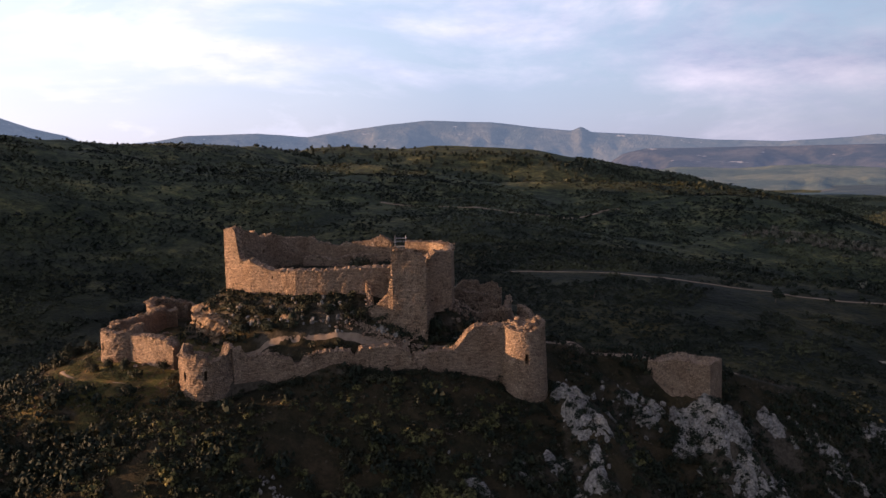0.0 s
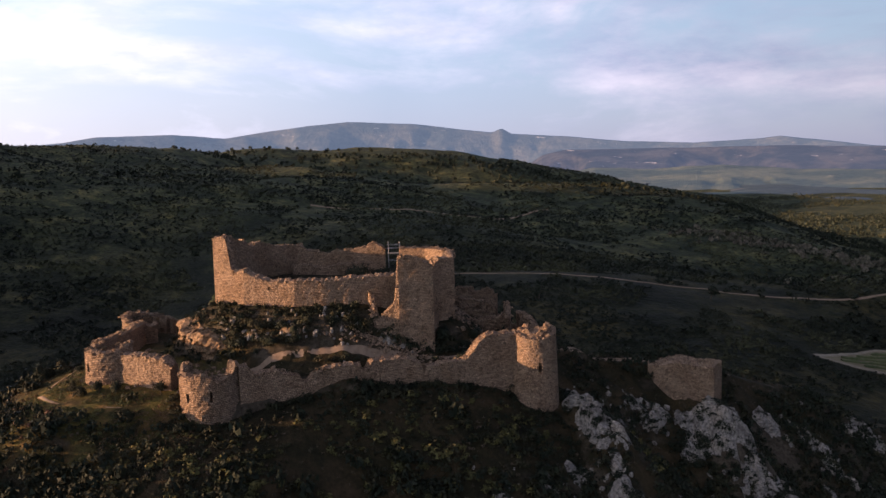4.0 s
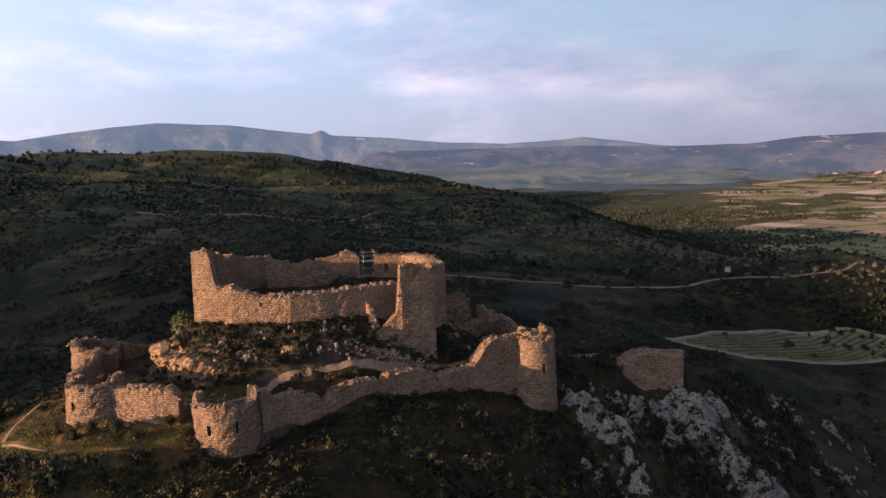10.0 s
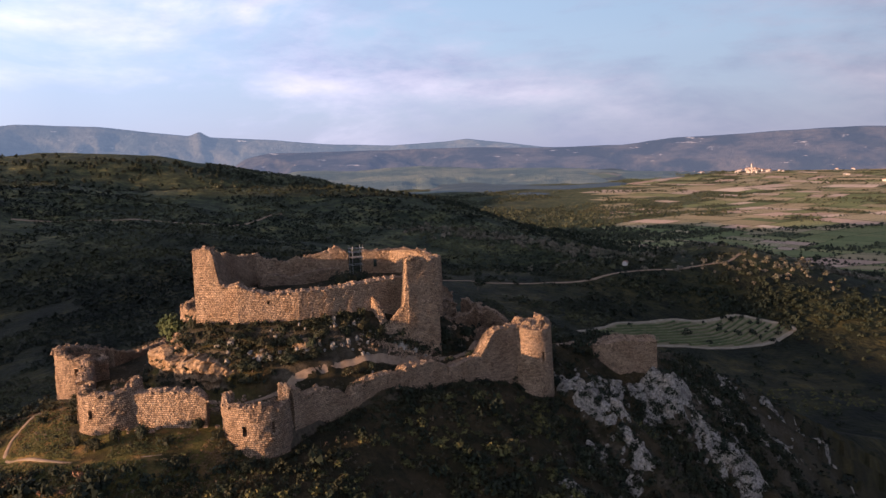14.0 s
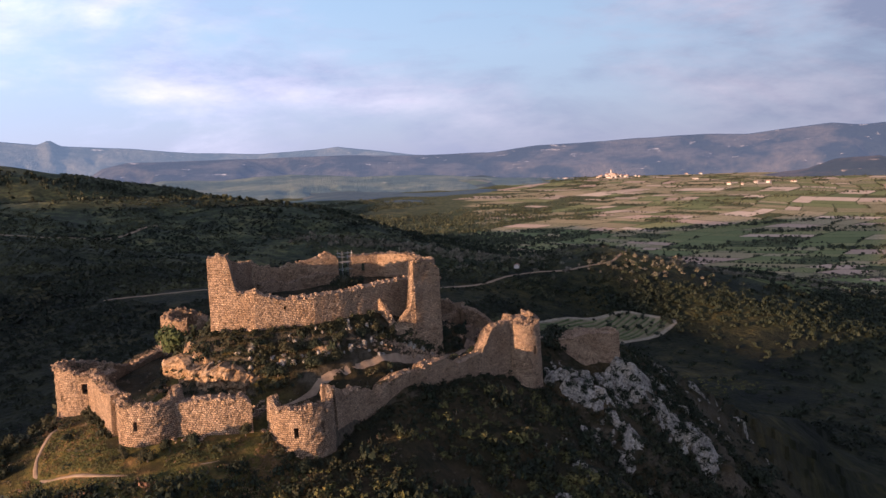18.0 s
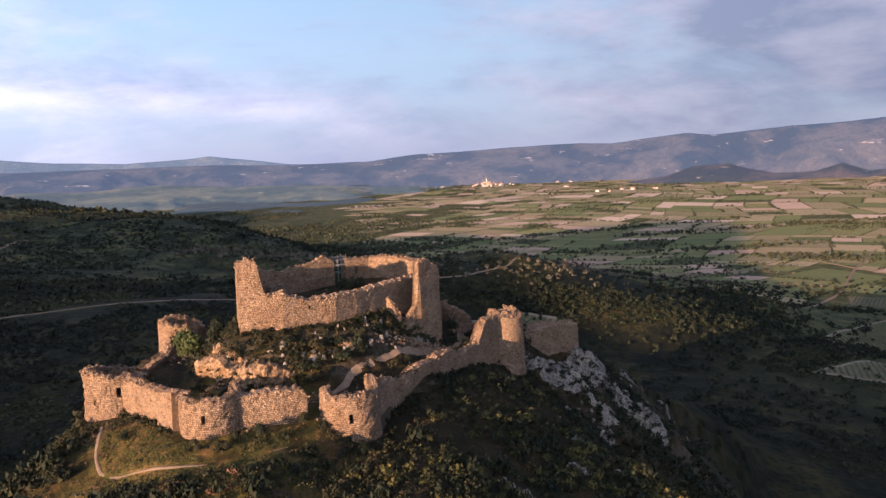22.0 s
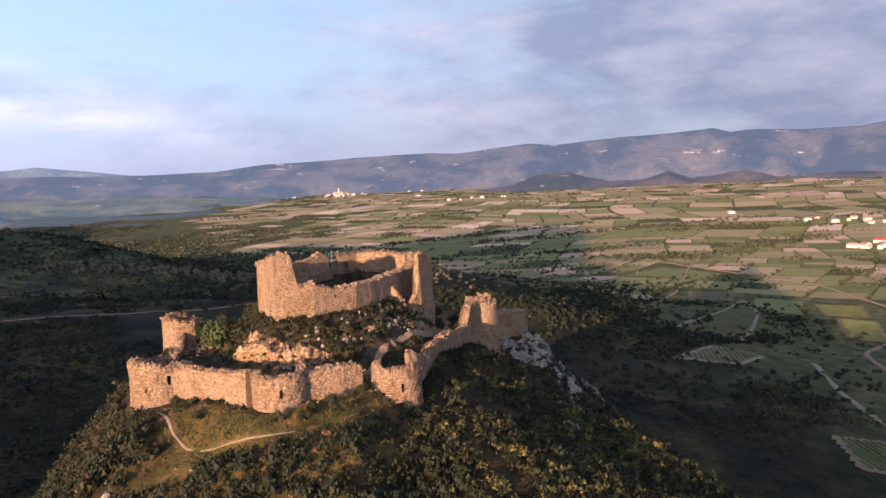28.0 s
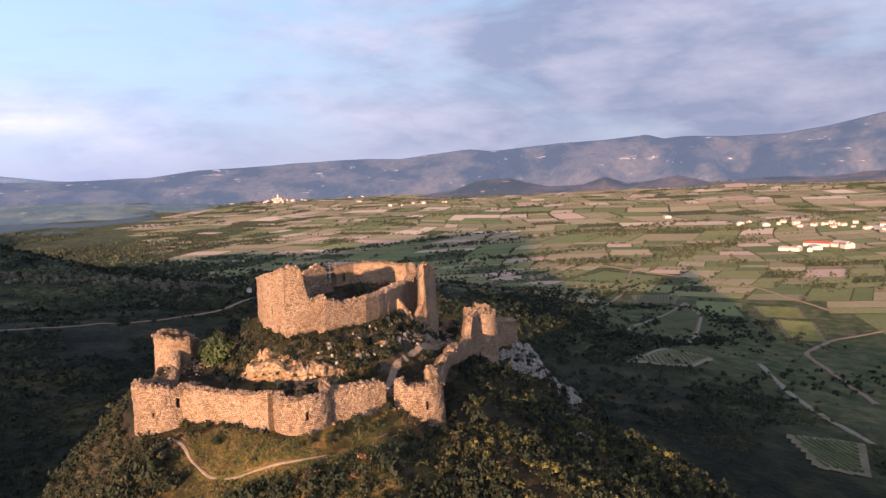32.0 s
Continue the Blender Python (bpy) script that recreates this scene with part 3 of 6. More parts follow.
def land(x, y):
    r, az = np.hypot(x - CX, y - CY), np.degrees(np.arctan2(x - CX, y - CY))
    base = np.full(x.shape, -140.0)
    for hx, hy, amp, s in HILLS:
        base = base + amp * np.exp(-((x - hx) ** 2 + (y - hy) ** 2) / (2 * s * s))
    up = np.interp(az, UPLAND_AZ, UPLAND_Z)
    crest = 1250.0 + 850.0 * step01(az, -22, -2)
    far_up = -140 + (up + 140) * np.exp(-((r - crest) / 700.0) ** 2)
    rise = np.clip((r - 1500) / 2500, 0, 1) * 30 + np.clip((az - 70) / 25, 0, 1) * np.clip((r - 2200) / 1700, 0, 1) * 22
    far = np.maximum(-140 + rise, far_up)
    k = step01(r, 950.0, 1450.0)
    base = base * (1 - k) + far * k
    rough = step01(base, -138.0, -95.0)
    hilly = step01(r, 450, 800) * (1 - step01(r, 2300, 3000))
    base = base + rough * (hilly * (0.5 - np.abs(fbm(x, y, 340, 3, 11)) * 2) * 15.0 + fbm(x, y, 130, 4, 1) * 7.0 * step01(r, 120, 400) + fbm(x, y, 30, 3, 2) * 1.6)
    # the castle hill
    d, foot = poly_dist(x, y, WARD)
    north = step01(y, 107, 121)
    west = step01(-x, 30, 55)
    east = step01(x, 4, 16) * (1 - step01(y, 98, 104))
    out = np.maximum(d, 0)
    slope = 0.30 + 0.70 * north - 0.16 * west * (1 - north) + 0.36 * east
    fall = slope * out + 0.30 * np.maximum(out - 9, 0) * (1 + 0.35 * west)
    hill = foot - fall + (fbm(x, y, 11, 4, 3) * 1.0 + fbm(x, y, 3, 3, 4) * 0.28) * step01(out, 0.5, 8)
    ward = 0.4 + 0.02 * (x + 20) * (x > -20) * -1.5 + fbm(x, y, 6, 3, 5) * 0.25
    for hx, hy, amp, s in SWELLS:
        hill = hill + amp * np.exp(-((x - hx) ** 2 + (y - hy) ** 2) / (2 * s * s)) * step01(out, 1, 7)
    hill = np.where(d < 0, foot + (ward - foot) * step01(-d, 1.3, 2.6), hill)
    # the knoll under the keep
    kd, _ = poly_dist(x, y, KEEP)
    ko = np.maximum(kd - 0.4, 0)
    knoll = 6.7 - 3.2 * step01(x, -12, 0) - ko * (0.98 + 0.25 * fbm(x, y, 5, 3, 6)) + fbm(x, y, 2.2, 3, 7) * 0.45 * step01(ko, 0.2, 1.5)
    knoll = np.where(kd < -0.7, 8.8 + fbm(x, y, 4, 3, 8) * 0.25, knoll)
    hill = np.maximum(hill, np.where(d < 3.0, knoll, -999))
    # the rocky spur that runs on to the east
    spur = np.full(x.shape, -999.0)
    line = [(11, 106, -1.2), (17, 109, -2.6), (20, 110, -4.3), (26, 110.6, -5.0), (36, 113.5, -6.3), (55, 118, -13), (78, 124, -23.5), (120, 131, -45), (170, 140, -62)]
    for a, b in zip(line, line[1:]):
        ex, ey = b[0] - a[0], b[1] - a[1]
        t = np.clip(((x - a[0]) * ex + (y - a[1]) * ey) / (ex * ex + ey * ey), 0, 1)
        sd = np.hypot(x - a[0] - t * ex, y - a[1] - t * ey)
        south = y < a[1] + t * ey
        s = a[2] + t * (b[2] - a[2]) - np.where(south, np.maximum(sd - 1.2, 0) * 0.72 + np.maximum(sd - 9, 0) * 0.40, np.maximum(sd - 2.5, 0) * 0.55) + fbm(x, y, 6, 4, 9) * 0.9 * step01(sd, 1, 5)
        spur = np.maximum(spur, s)
    hill = np.maximum(hill, spur)
    # two craggy ribs: under the bastion, and below the slender tower
    for rib, steep, wide in RIBS:
        for a, b in zip(rib, rib[1:]):
            ex, ey = b[0] - a[0], b[1] - a[1]
            t = np.clip(((x - a[0]) * ex + (y - a[1]) * ey) / (ex * ex + ey * ey), 0, 1)
            sd = np.hypot(x - a[0] - t * ex, y - a[1] - t * ey)
            hill = np.maximum(hill, a[2] + t * (b[2] - a[2]) - np.maximum(sd - wide, 0) * steep + fbm(x, y, 3.0, 3, 12) * 0.6 * step01(sd, 0.5, 2.5))
    # soft union of hill and the land round it
    w = 8.0
    hh = np.clip(0.5 + 0.5 * (hill - base) / w, 0, 1)
    return base * (1 - hh) + hill * hh + w * hh * (1 - hh) * step01(out, 5, 40)


NA = 760
radii = [0.0]
while radii[-1] < 4700:
    radii.append(radii[-1] + max(0.42, radii[-1] * 0.0155))
RAD = np.array(radii[1:])
ANG = np.arange(NA) * 2 * np.pi / NA
gx, gy = CX + RAD[:, None] * np.sin(ANG), CY + RAD[:, None] * np.cos(ANG)
GZ = land(gx, gy)


def ground_z(x, y):
    """The height of the ground sheet itself."""
    x, y = np.asarray(x, float), np.asarray(y, float)
    r = np.clip(np.hypot(x - CX, y - CY), RAD[0], RAD[-1] - 1e-3)
    a = (np.arctan2(x - CX, y - CY) % (2 * np.pi)) * NA / (2 * np.pi)
    i = np.clip(np.searchsorted(RAD, r, side="right") - 1, 0, len(RAD) - 2)
    f = (r - RAD[i]) / (RAD[i + 1] - RAD[i])
    j = np.floor(a).astype(int) % NA
    g, j2 = a - np.floor(a), (j + 1) % NA
    return (GZ[i, j] * (1 - g) + GZ[i, j2] * g) * (1 - f) + (GZ[i + 1, j] * (1 - g) + GZ[i + 1, j2] * g) * f


def gz(x, y):
    return float(ground_z(x, y))


def build_ground():
    n = len(RAD)
    co = np.stack([gx, gy, GZ], -1).reshape(-1, 3)
    co = np.vstack([co, [[CX, CY, gz(CX, CY)]]])
    i, j = np.meshgrid(np.arange(n - 1), np.arange(NA), indexing="ij")
    j2 = (j + 1) % NA
    quads = np.stack([i * NA + j, i * NA + j2, (i + 1) * NA + j2, (i + 1) * NA + j], -1).reshape(-1, 4)[:, ::-1]
    ring = np.arange(0, NA, 2)
    quads = np.vstack([quads, np.stack([np.full(len(ring), n * NA), (ring + 2) % NA, ring + 1, ring], -1)])
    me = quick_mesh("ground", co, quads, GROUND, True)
    ob = tagged(new("ground", me), "dry rocky hillside and wide valley floor with scrub", "ground", kind="structure")
    return ob


build_ground()


def mountain(name, azs, zs, r0, r1, foot, mat, label, seed, jag):
    """A range whose crest follows heights over bearings; its slope rises from r0 to r1."""
    az = np.radians(np.linspace(azs[0], azs[-1], 420))
    t = np.concatenate([np.linspace(0, 1, 26), [1.03]])
    top = np.interp(np.degrees(az), azs, zs) + fbm(np.degrees(az), az * 0, 2.2, 4, seed) * jag
    rr = r0 + (r1 - r0) * t[:, None] + 0 * az
    x, y = CX + rr * np.sin(az), CY + rr * np.cos(az)
    up = np.where(t[:, None] > 1, 0.9, (t[:, None] ** 1.1))
    z = foot + (top - foot) * up
    wild = np.sin(np.pi * np.clip(t[:, None], 0, 1)) ** 0.8
    z = z + wild * (fbm(x, y, 300, 5, seed + 1) * 0.48 * np.maximum(top - foot, 20) + fbm(x, y, 900, 2, seed + 2) * 0.25 * np.maximum(top - foot, 20))
    along = np.degrees(az)[None, :] * 65.0 + 260 * fbm(x, y, 700, 2, seed + 4)
    spurs = 1 - 2.2 * np.abs(fbm(along, t[:, None] * 160, 420, 3, seed + 3))
    z = z + wild * spurs * 0.42 * np.maximum(top - foot, 20)
    z = np.minimum(z, foot + (top - foot) * (0.25 + 0.75 * np.clip(t[:, None], 0, 1)))
    n, m = z.shape
    i, j = np.meshgrid(np.arange(n - 1), np.arange(m - 1), indexing="ij")
    q = np.stack([i * m + j, (i + 1) * m + j, (i + 1) * m + j + 1, i * m + j + 1], -1).reshape(-1, 4)[:, ::-1]
    tagged(new(name, quick_mesh(name, np.stack([x, y, z], -1).reshape(-1, 3), q, mat, True)), label, "mountain", kind="structure")


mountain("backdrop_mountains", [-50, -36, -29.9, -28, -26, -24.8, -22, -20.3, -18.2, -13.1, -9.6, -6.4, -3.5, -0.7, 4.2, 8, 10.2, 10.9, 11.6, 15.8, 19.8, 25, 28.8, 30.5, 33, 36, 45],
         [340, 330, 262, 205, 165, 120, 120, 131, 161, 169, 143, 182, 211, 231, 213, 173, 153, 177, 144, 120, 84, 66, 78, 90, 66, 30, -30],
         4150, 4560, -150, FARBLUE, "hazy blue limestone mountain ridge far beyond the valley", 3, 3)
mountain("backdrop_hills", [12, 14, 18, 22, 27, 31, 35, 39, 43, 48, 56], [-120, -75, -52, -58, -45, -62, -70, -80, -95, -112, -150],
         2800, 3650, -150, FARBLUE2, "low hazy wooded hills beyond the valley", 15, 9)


def hazy_valley():
    """The wooded, farmed floor of the far valley, rising in low swells to the hills behind it."""
    az, r = np.radians(np.linspace(13, 47, 280)), np.geomspace(2150, 4000, 64)[:, None]
    x, y = CX + r * np.sin(az), CY + r * np.cos(az)
    rim = step01(np.degrees(az), 13, 16) * (1 - step01(np.degrees(az), 41, 47)) * step01(r, 2150, 2500)
    z = -138 + 36 * step01(r, 2000, 4000) + rim * (fbm(x, y, 520, 4, 31) * 17 + (0.5 - np.abs(fbm(x, y, 700, 3, 32)) * 2) * 16)
    z = z * rim + (1 - rim) * -160
    n, m = z.shape
    i, j = np.meshgrid(np.arange(n - 1), np.arange(m - 1), indexing="ij")
    q = np.stack([i * m + j, (i + 1) * m + j, (i + 1) * m + j + 1, i * m + j + 1], -1).reshape(-1, 4)[:, ::-1]
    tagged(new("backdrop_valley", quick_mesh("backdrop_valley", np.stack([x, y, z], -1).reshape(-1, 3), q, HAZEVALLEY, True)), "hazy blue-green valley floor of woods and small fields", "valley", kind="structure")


hazy_valley()
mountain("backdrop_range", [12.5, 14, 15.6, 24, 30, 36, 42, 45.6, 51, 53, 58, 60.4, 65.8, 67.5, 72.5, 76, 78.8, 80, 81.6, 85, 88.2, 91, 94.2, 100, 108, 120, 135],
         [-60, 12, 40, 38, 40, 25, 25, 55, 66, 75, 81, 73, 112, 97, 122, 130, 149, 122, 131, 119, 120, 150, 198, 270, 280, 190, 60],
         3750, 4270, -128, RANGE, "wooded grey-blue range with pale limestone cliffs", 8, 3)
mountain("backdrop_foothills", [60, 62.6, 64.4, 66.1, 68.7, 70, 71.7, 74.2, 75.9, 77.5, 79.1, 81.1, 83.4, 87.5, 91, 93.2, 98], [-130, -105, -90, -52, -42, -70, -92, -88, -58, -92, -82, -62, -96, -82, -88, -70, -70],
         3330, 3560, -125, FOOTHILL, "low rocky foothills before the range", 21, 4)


# ---- ruined walls ----
def ruin_wall(path, thick, top, sink, rng, windows=(), step=0.30, dz=0.30, rough=0.04, jag=0.3, batter=0.0, closed=False, low=None):
    """A masonry wall along path (outer face; outside lies to the right of the way along it). top: rows of (place 0..1, height).
    sink: how far it goes into the ground. windows: rows of (place 0..1, middle height, width, height)."""
    pts = [Vector(p) for p in path]
    seg = [(b - a).length for a, b in zip(pts, pts[1:])]
    total = sum(seg)
    cum = np.concatenate([[0], np.cumsum(seg)])
    marks = set(cum.tolist())
    holes = []
    for wp, wz, ww, wh in windows:
        a, b = wp * total - ww / 2, wp * total + ww / 2
        marks |= {a, b}
        holes.append((a, b, wz - wh / 2, wz + wh / 2))
    base = sorted(marks)
    ss = [base[0]]
    for a, b in zip(base, base[1:]):
        k = max(1, int(round((b - a) / step)))
        ss += [a + (b - a) * i / k for i in range(1, k + 1)]
    ss = np.array(ss)
    px, py = np.interp(ss, cum, [p.x for p in pts]), np.interp(ss, cum, [p.y for p in pts])
    # outward normal at each corner, mitred
    nrm = []
    for i in range(len(pts)):
        ds = []
        if i > 0:
            ds.append((pts[i] - pts[i - 1]).normalized())
        if i < len(pts) - 1:
            ds.append((pts[i + 1] - pts[i]).normalized())
        ns = [Vector((d.y, -d.x)) for d in ds]
        m = sum(ns, Vector((0, 0))).normalized()
        nrm.append(m / max(0.5, m.dot(ns[0])))
    nx, ny = np.interp(ss, cum, [n.x for n in nrm]), np.interp(ss, cum, [n.y for n in nrm])
    ix, iy = px - nx * thick, py - ny * thick
    tz = np.interp(ss / total, [t[0] for t in top], [t[1] for t in top])
    jagged = np.array([rng.uniform(-1, 1) for _ in ss])
    block = np.array([rng.uniform(-1, 1) for _ in range(int(total / 1.2) + 2)])[(ss / 1.2).astype(int)]
    tz = tz + jag * (0.42 * block + 0.2 * jagged + 1.7 * fbm(ss, ss * 0 + rng.uniform(0, 50), 2.3, 4, 2) - 0.1)
    foot = np.minimum(ground_z(px, py), ground_z(ix, iy)) - sink if low is None else np.full(ss.shape, low)
    z0, z1 = foot.min(), tz.max() + 0.01
    lev = set(np.arange(z0, z1 + dz, dz).tolist())
    for a, b, c, d in holes:
        lev = {v for v in lev if abs(v - c) > 0.12 and abs(v - d) > 0.12} | {c, d}
    lev = np.array(sorted(lev))
    ns_, nl = len(ss), len(lev)
    S, L = np.meshgrid(ss, lev, indexing="ij")
    Z = np.minimum(np.maximum(L, foot[:, None]), tz[:, None])
    seed = rng.uniform(0, 90)

    def face(x, y, sign):
        bump = rough * (fbm(S, Z, 0.55, 2, seed + sign) + 1.6 * fbm(S, Z, 2.6, 2, seed + 5 + sign))
        slant = batter * np.maximum(0, tz[:, None] - Z) * (sign > 0)
        off = sign * (bump + slant)
        return np.stack([x[:, None] + nx[:, None] * off, y[:, None] + ny[:, None] * off, Z], -1)

    outer, inner = face(px, py, 1), face(ix, iy, -1)
    mids = []
    for f in (0.33, 0.67):
        lift = np.array([rng.uniform(-0.05, 0.30) for _ in ss]) * min(1.0, thick)
        mids.append(np.stack([px - nx * thick * f, py - ny * thick * f, tz + lift], -1))
    co = np.concatenate([outer.reshape(-1, 3), inner.reshape(-1, 3), mids[0], mids[1]])
    uvo = np.stack([S, Z], -1).reshape(-1, 2)
    uvm = [np.stack([ss, tz + 0.5 * (k + 1)], -1) for k in range(2)]
    uv = np.concatenate([uvo, uvo + [7.3, 0.11], *uvm])
    NB = ns_ * nl
    faces = []
    gone = np.zeros((ns_ - 1, nl - 1), bool)
    for a, b, c, d in holes:
        gone |= ((S[:-1, :-1] + S[1:, 1:]) / 2 > a)[:, :] & ((S[:-1, :-1] + S[1:, 1:]) / 2 < b) & ((L[:-1, :-1] + L[1:, 1:]) / 2 > c) & ((L[:-1, :-1] + L[1:, 1:]) / 2 < d)
    for i in range(ns_ - 1):
        for j in range(nl - 1):
            flat = Z[i, j + 1] - Z[i, j] < 1e-4 and Z[i + 1, j + 1] - Z[i + 1, j] < 1e-4
            if flat or gone[i, j]:
                continue
            q = (i * nl + j, (i + 1) * nl + j, (i + 1) * nl + j + 1, i * nl + j + 1)
            faces.append(q)
            faces.append(tuple(NB + v for v in q[::-1]))
    t_out = [i * nl + nl - 1 for i in range(ns_)]
    ma, mb = [2 * NB + i for i in range(ns_)], [2 * NB + ns_ + i for i in range(ns_)]
    for i in range(ns_ - 1):
        faces.append((t_out[i], t_out[i + 1], ma[i + 1], ma[i]))
        faces.append((ma[i], ma[i + 1], mb[i + 1], mb[i]))
        faces.append((mb[i], mb[i + 1], NB + t_out[i + 1], NB + t_out[i]))
    if not closed:
        for i, flip in ((0, False), (ns_ - 1, True)):
            for j in range(nl - 1):
                if Z[i, j + 1] - Z[i, j] < 1e-4:
                    continue
                q = (i * nl + j, i * nl + j + 1, NB + i * nl + j + 1, NB + i * nl + j)
                faces.append(q[::-1] if flip else q)
            q = (t_out[i], ma[i], mb[i], NB + t_out[i])
            faces.append(q[::-1] if flip else q)
    # the reveals of the openings
    for i in range(ns_ - 1):
        for j in range(nl - 1):
            if not gone[i, j]:
                continue
            for di, dj, a, b in ((-1, 0, (i, j), (i, j + 1)), (1, 0, (i + 1, j + 1), (i + 1, j)), (0, -1, (i + 1, j), (i, j)), (0, 1, (i, j + 1), (i + 1, j + 1))):
                u, v = i + di, j + dj
                if 0 <= u < ns_ - 1 and 0 <= v < nl - 1 and gone[u, v]:
                    continue
                va, vb = a[0] * nl + a[1], b[0] * nl + b[1]
                faces.append((va, vb, NB + vb, NB + va))
    return co, np.array(faces, np.int32), uv, np.concatenate([mids[0], mids[1], outer[:, -1]])


def wall_part(name, parent, mat, path, thick, top, sink=1.0, seed=1, label="", **kw):
    co, faces, uv, crest = ruin_wall(path, thick, top, sink, random.Random(seed), **kw)
    rng = random.Random(seed + 500)
    spots = [c for c in crest.tolist() if rng.random() < 0.30]
    wall = part(name, quick_mesh(name, co, faces, mat, False, uv), parent, label)
    loose_stones("broken_crest", wall, [(x + rng.gauss(0, 0.12), y + rng.gauss(0, 0.12), z - 0.12) for x, y, z in spots], rng, mat, (0.09, 0.25), "ragged crest of loose stones")
    return wall


def arc(cx, cy, r, a0, a1, n=30):
    return [(cx + r * math.cos(radians(a0 + (a1 - a0) * i / n)), cy + r * math.sin(radians(a0 + (a1 - a0) * i / n))) for i in range(n + 1)]


def loose_stones(name, parent, spots, rng, mat, size=(0.12, 0.34), label=""):
    """Tumbled stones, one mesh: uneven boxes lying at the given places."""
    co, faces, uv = [], [], []
    for x, y, z in spots:
        s = rng.uniform(*size)
        m = Euler((rng.uniform(-0.5, 0.5), rng.uniform(-0.5, 0.5), rng.uniform(0, 6.3))).to_matrix()
        b = len(co)
        for dx in (-1, 1):
            for dy in (-1, 1):
                for dz in (-1, 1):
                    k = 1 if dz < 0 else rng.uniform(0.6, 0.95)
                    v = m @ Vector((dx * s * k * rng.uniform(0.8, 1.2), dy * s * 0.75 * k, dz * s * 0.55))
                    co.append((x + v.x, y + v.y, z + v.z + s * 0.3))
                    uv.append((x + v.x + v.z, z + v.y))
        faces += [(b, b + 1, b + 3, b + 2), (b + 4, b + 6, b + 7, b + 5), (b, b + 4, b + 5, b + 1), (b + 2, b + 3, b + 7, b + 6), (b, b + 2, b + 6, b + 4), (b + 1, b + 5, b + 7, b + 3)]
    return tagged(part(name, quick_mesh(name, co, faces, mat, False, uv), parent), label, kind="stuff")


# the keep
keep = thing("castle_keep", "roofless ruined keep of pale coursed limestone on a rocky knoll", "castle ruin")
wall_part("west_wall", keep, STONE_KEEP, [(-21.0, 118.2), (-25.9, 113.2), (-30.0, 106.2)], 1.7,
          [(0, 12.4), (0.2, 12.9), (0.42, 13.7), (0.5, 13.9), (0.6, 13.5), (0.7, 14.3), (0.85, 15.0), (1, 15.35)], 1.5, 3, "tall weathered wall with holes and dry tufts",
          windows=((0.7, 9.6, 0.5, 1.0), (0.6, 11.6, 0.4, 0.5), (0.82, 7.9, 0.35, 0.5), (0.58, 8.4, 0.4, 0.5)), batter=0.02, jag=0.25)
wall_part("front_wall", keep, STONE_KEEP, [(-30.0, 106.2), (-25.9, 103.3), (-19.4, 101.2), (-15.5, 101.3), (-11.5, 101.7), (-6.5, 102.3), (-2.2, 102.9)], 1.6,
          [(0, 15.35), (0.075, 15.2), (0.087, 14.2), (0.094, 11.9), (0.105, 11.35), (0.17, 11.3), (0.21, 10.4), (0.31, 10.2), (0.39, 10.0), (0.5, 10.25), (0.62, 9.9), (0.74, 10.0), (0.86, 10.1), (0.95, 10.2), (1.0, 10.6)],
          1.5, 4, "polygonal lit front wall with a broken top", windows=((0.29, 9.0, 0.28, 0.4),), batter=0.015, jag=0.22)
wall_part("back_wall", keep, STONE_KEEP, [(-7.2, 117.2), (-10.8, 117.6), (-16, 118.4), (-21.0, 118.2)], 1.4,
          [(0, 11.8), (0.03, 12.3), (0.17, 12.5), (0.2, 12.0), (0.24, 12.3), (0.35, 11.9), (0.5, 11.9), (0.68, 11.5), (0.8, 11.7), (0.92, 12.6), (1, 13.0)], 1.5, 5, jag=0.4)
wall_part("east_wall", keep, STONE_KEEP, [(-1.9, 102.9), (1.5, 104.9), (2.0, 110.5), (-0.6, 115.8), (-4.9, 117.0)], 1.5,
          [(0, 11.0), (0.08, 11.9), (0.3, 11.8), (0.55, 12.1), (0.8, 12.0), (1, 11.9)], 2.0, 6, windows=((0.9, 10.2, 0.6, 1.3),), jag=0.15)
wall_part("corner_tower_wall", keep, STONE_KEEP, [(-9.5, 99.3), (-6.3, 99.15), (-1.9, 99.6)], 0.95,
                   [(0, 5.0), (0.09, 5.15), (0.2, 5.9), (0.3, 6.5), (0.372, 7.1), (0.384, 9.6), (0.396, 12.7), (0.55, 12.95), (0.75, 12.6), (0.9, 12.1), (1, 11.5)],
                   1.5, 7, "tall standing slab of a collapsed square tower", batter=0.03, jag=0.16,
                   windows=((0.93, 5.0, 0.25, 0.3), (0.62, 3.9, 0.2, 0.25), (0.72, 7.2, 0.2, 0.25), (0.52, 5.6, 0.2, 0.22), (0.85, 8.8, 0.2, 0.22)))
wall_part("corner_tower_return", keep, STONE_KEEP, [(-1.9, 99.6), (-1.4, 101.3), (-0.9, 103.3)], 1.2, [(0, 11.0), (0.15, 9.2), (0.4, 6.6), (0.7, 5.4), (1, 6.0)], 1.5, 8, jag=0.35)
wall_part("corner_tower_stub", keep, STONE_KEEP, [(-10.2, 102.3), (-9.5, 99.3)], 0.75, [(0, 8.3), (0.3, 8.0), (0.5, 7.2), (0.75, 5.8), (1, 5.0)], 1.5, 9, "narrow broken wall stub", jag=0.18)
wall_part("inner_wall", keep, RUBBLE, [(-20.5, 113.5), (-15, 113.8), (-9.5, 113.2)], 0.9, [(0, 10.2), (0.4, 10.0), (0.75, 10.6), (1, 10.1)], 1.2, 10, jag=0.3)

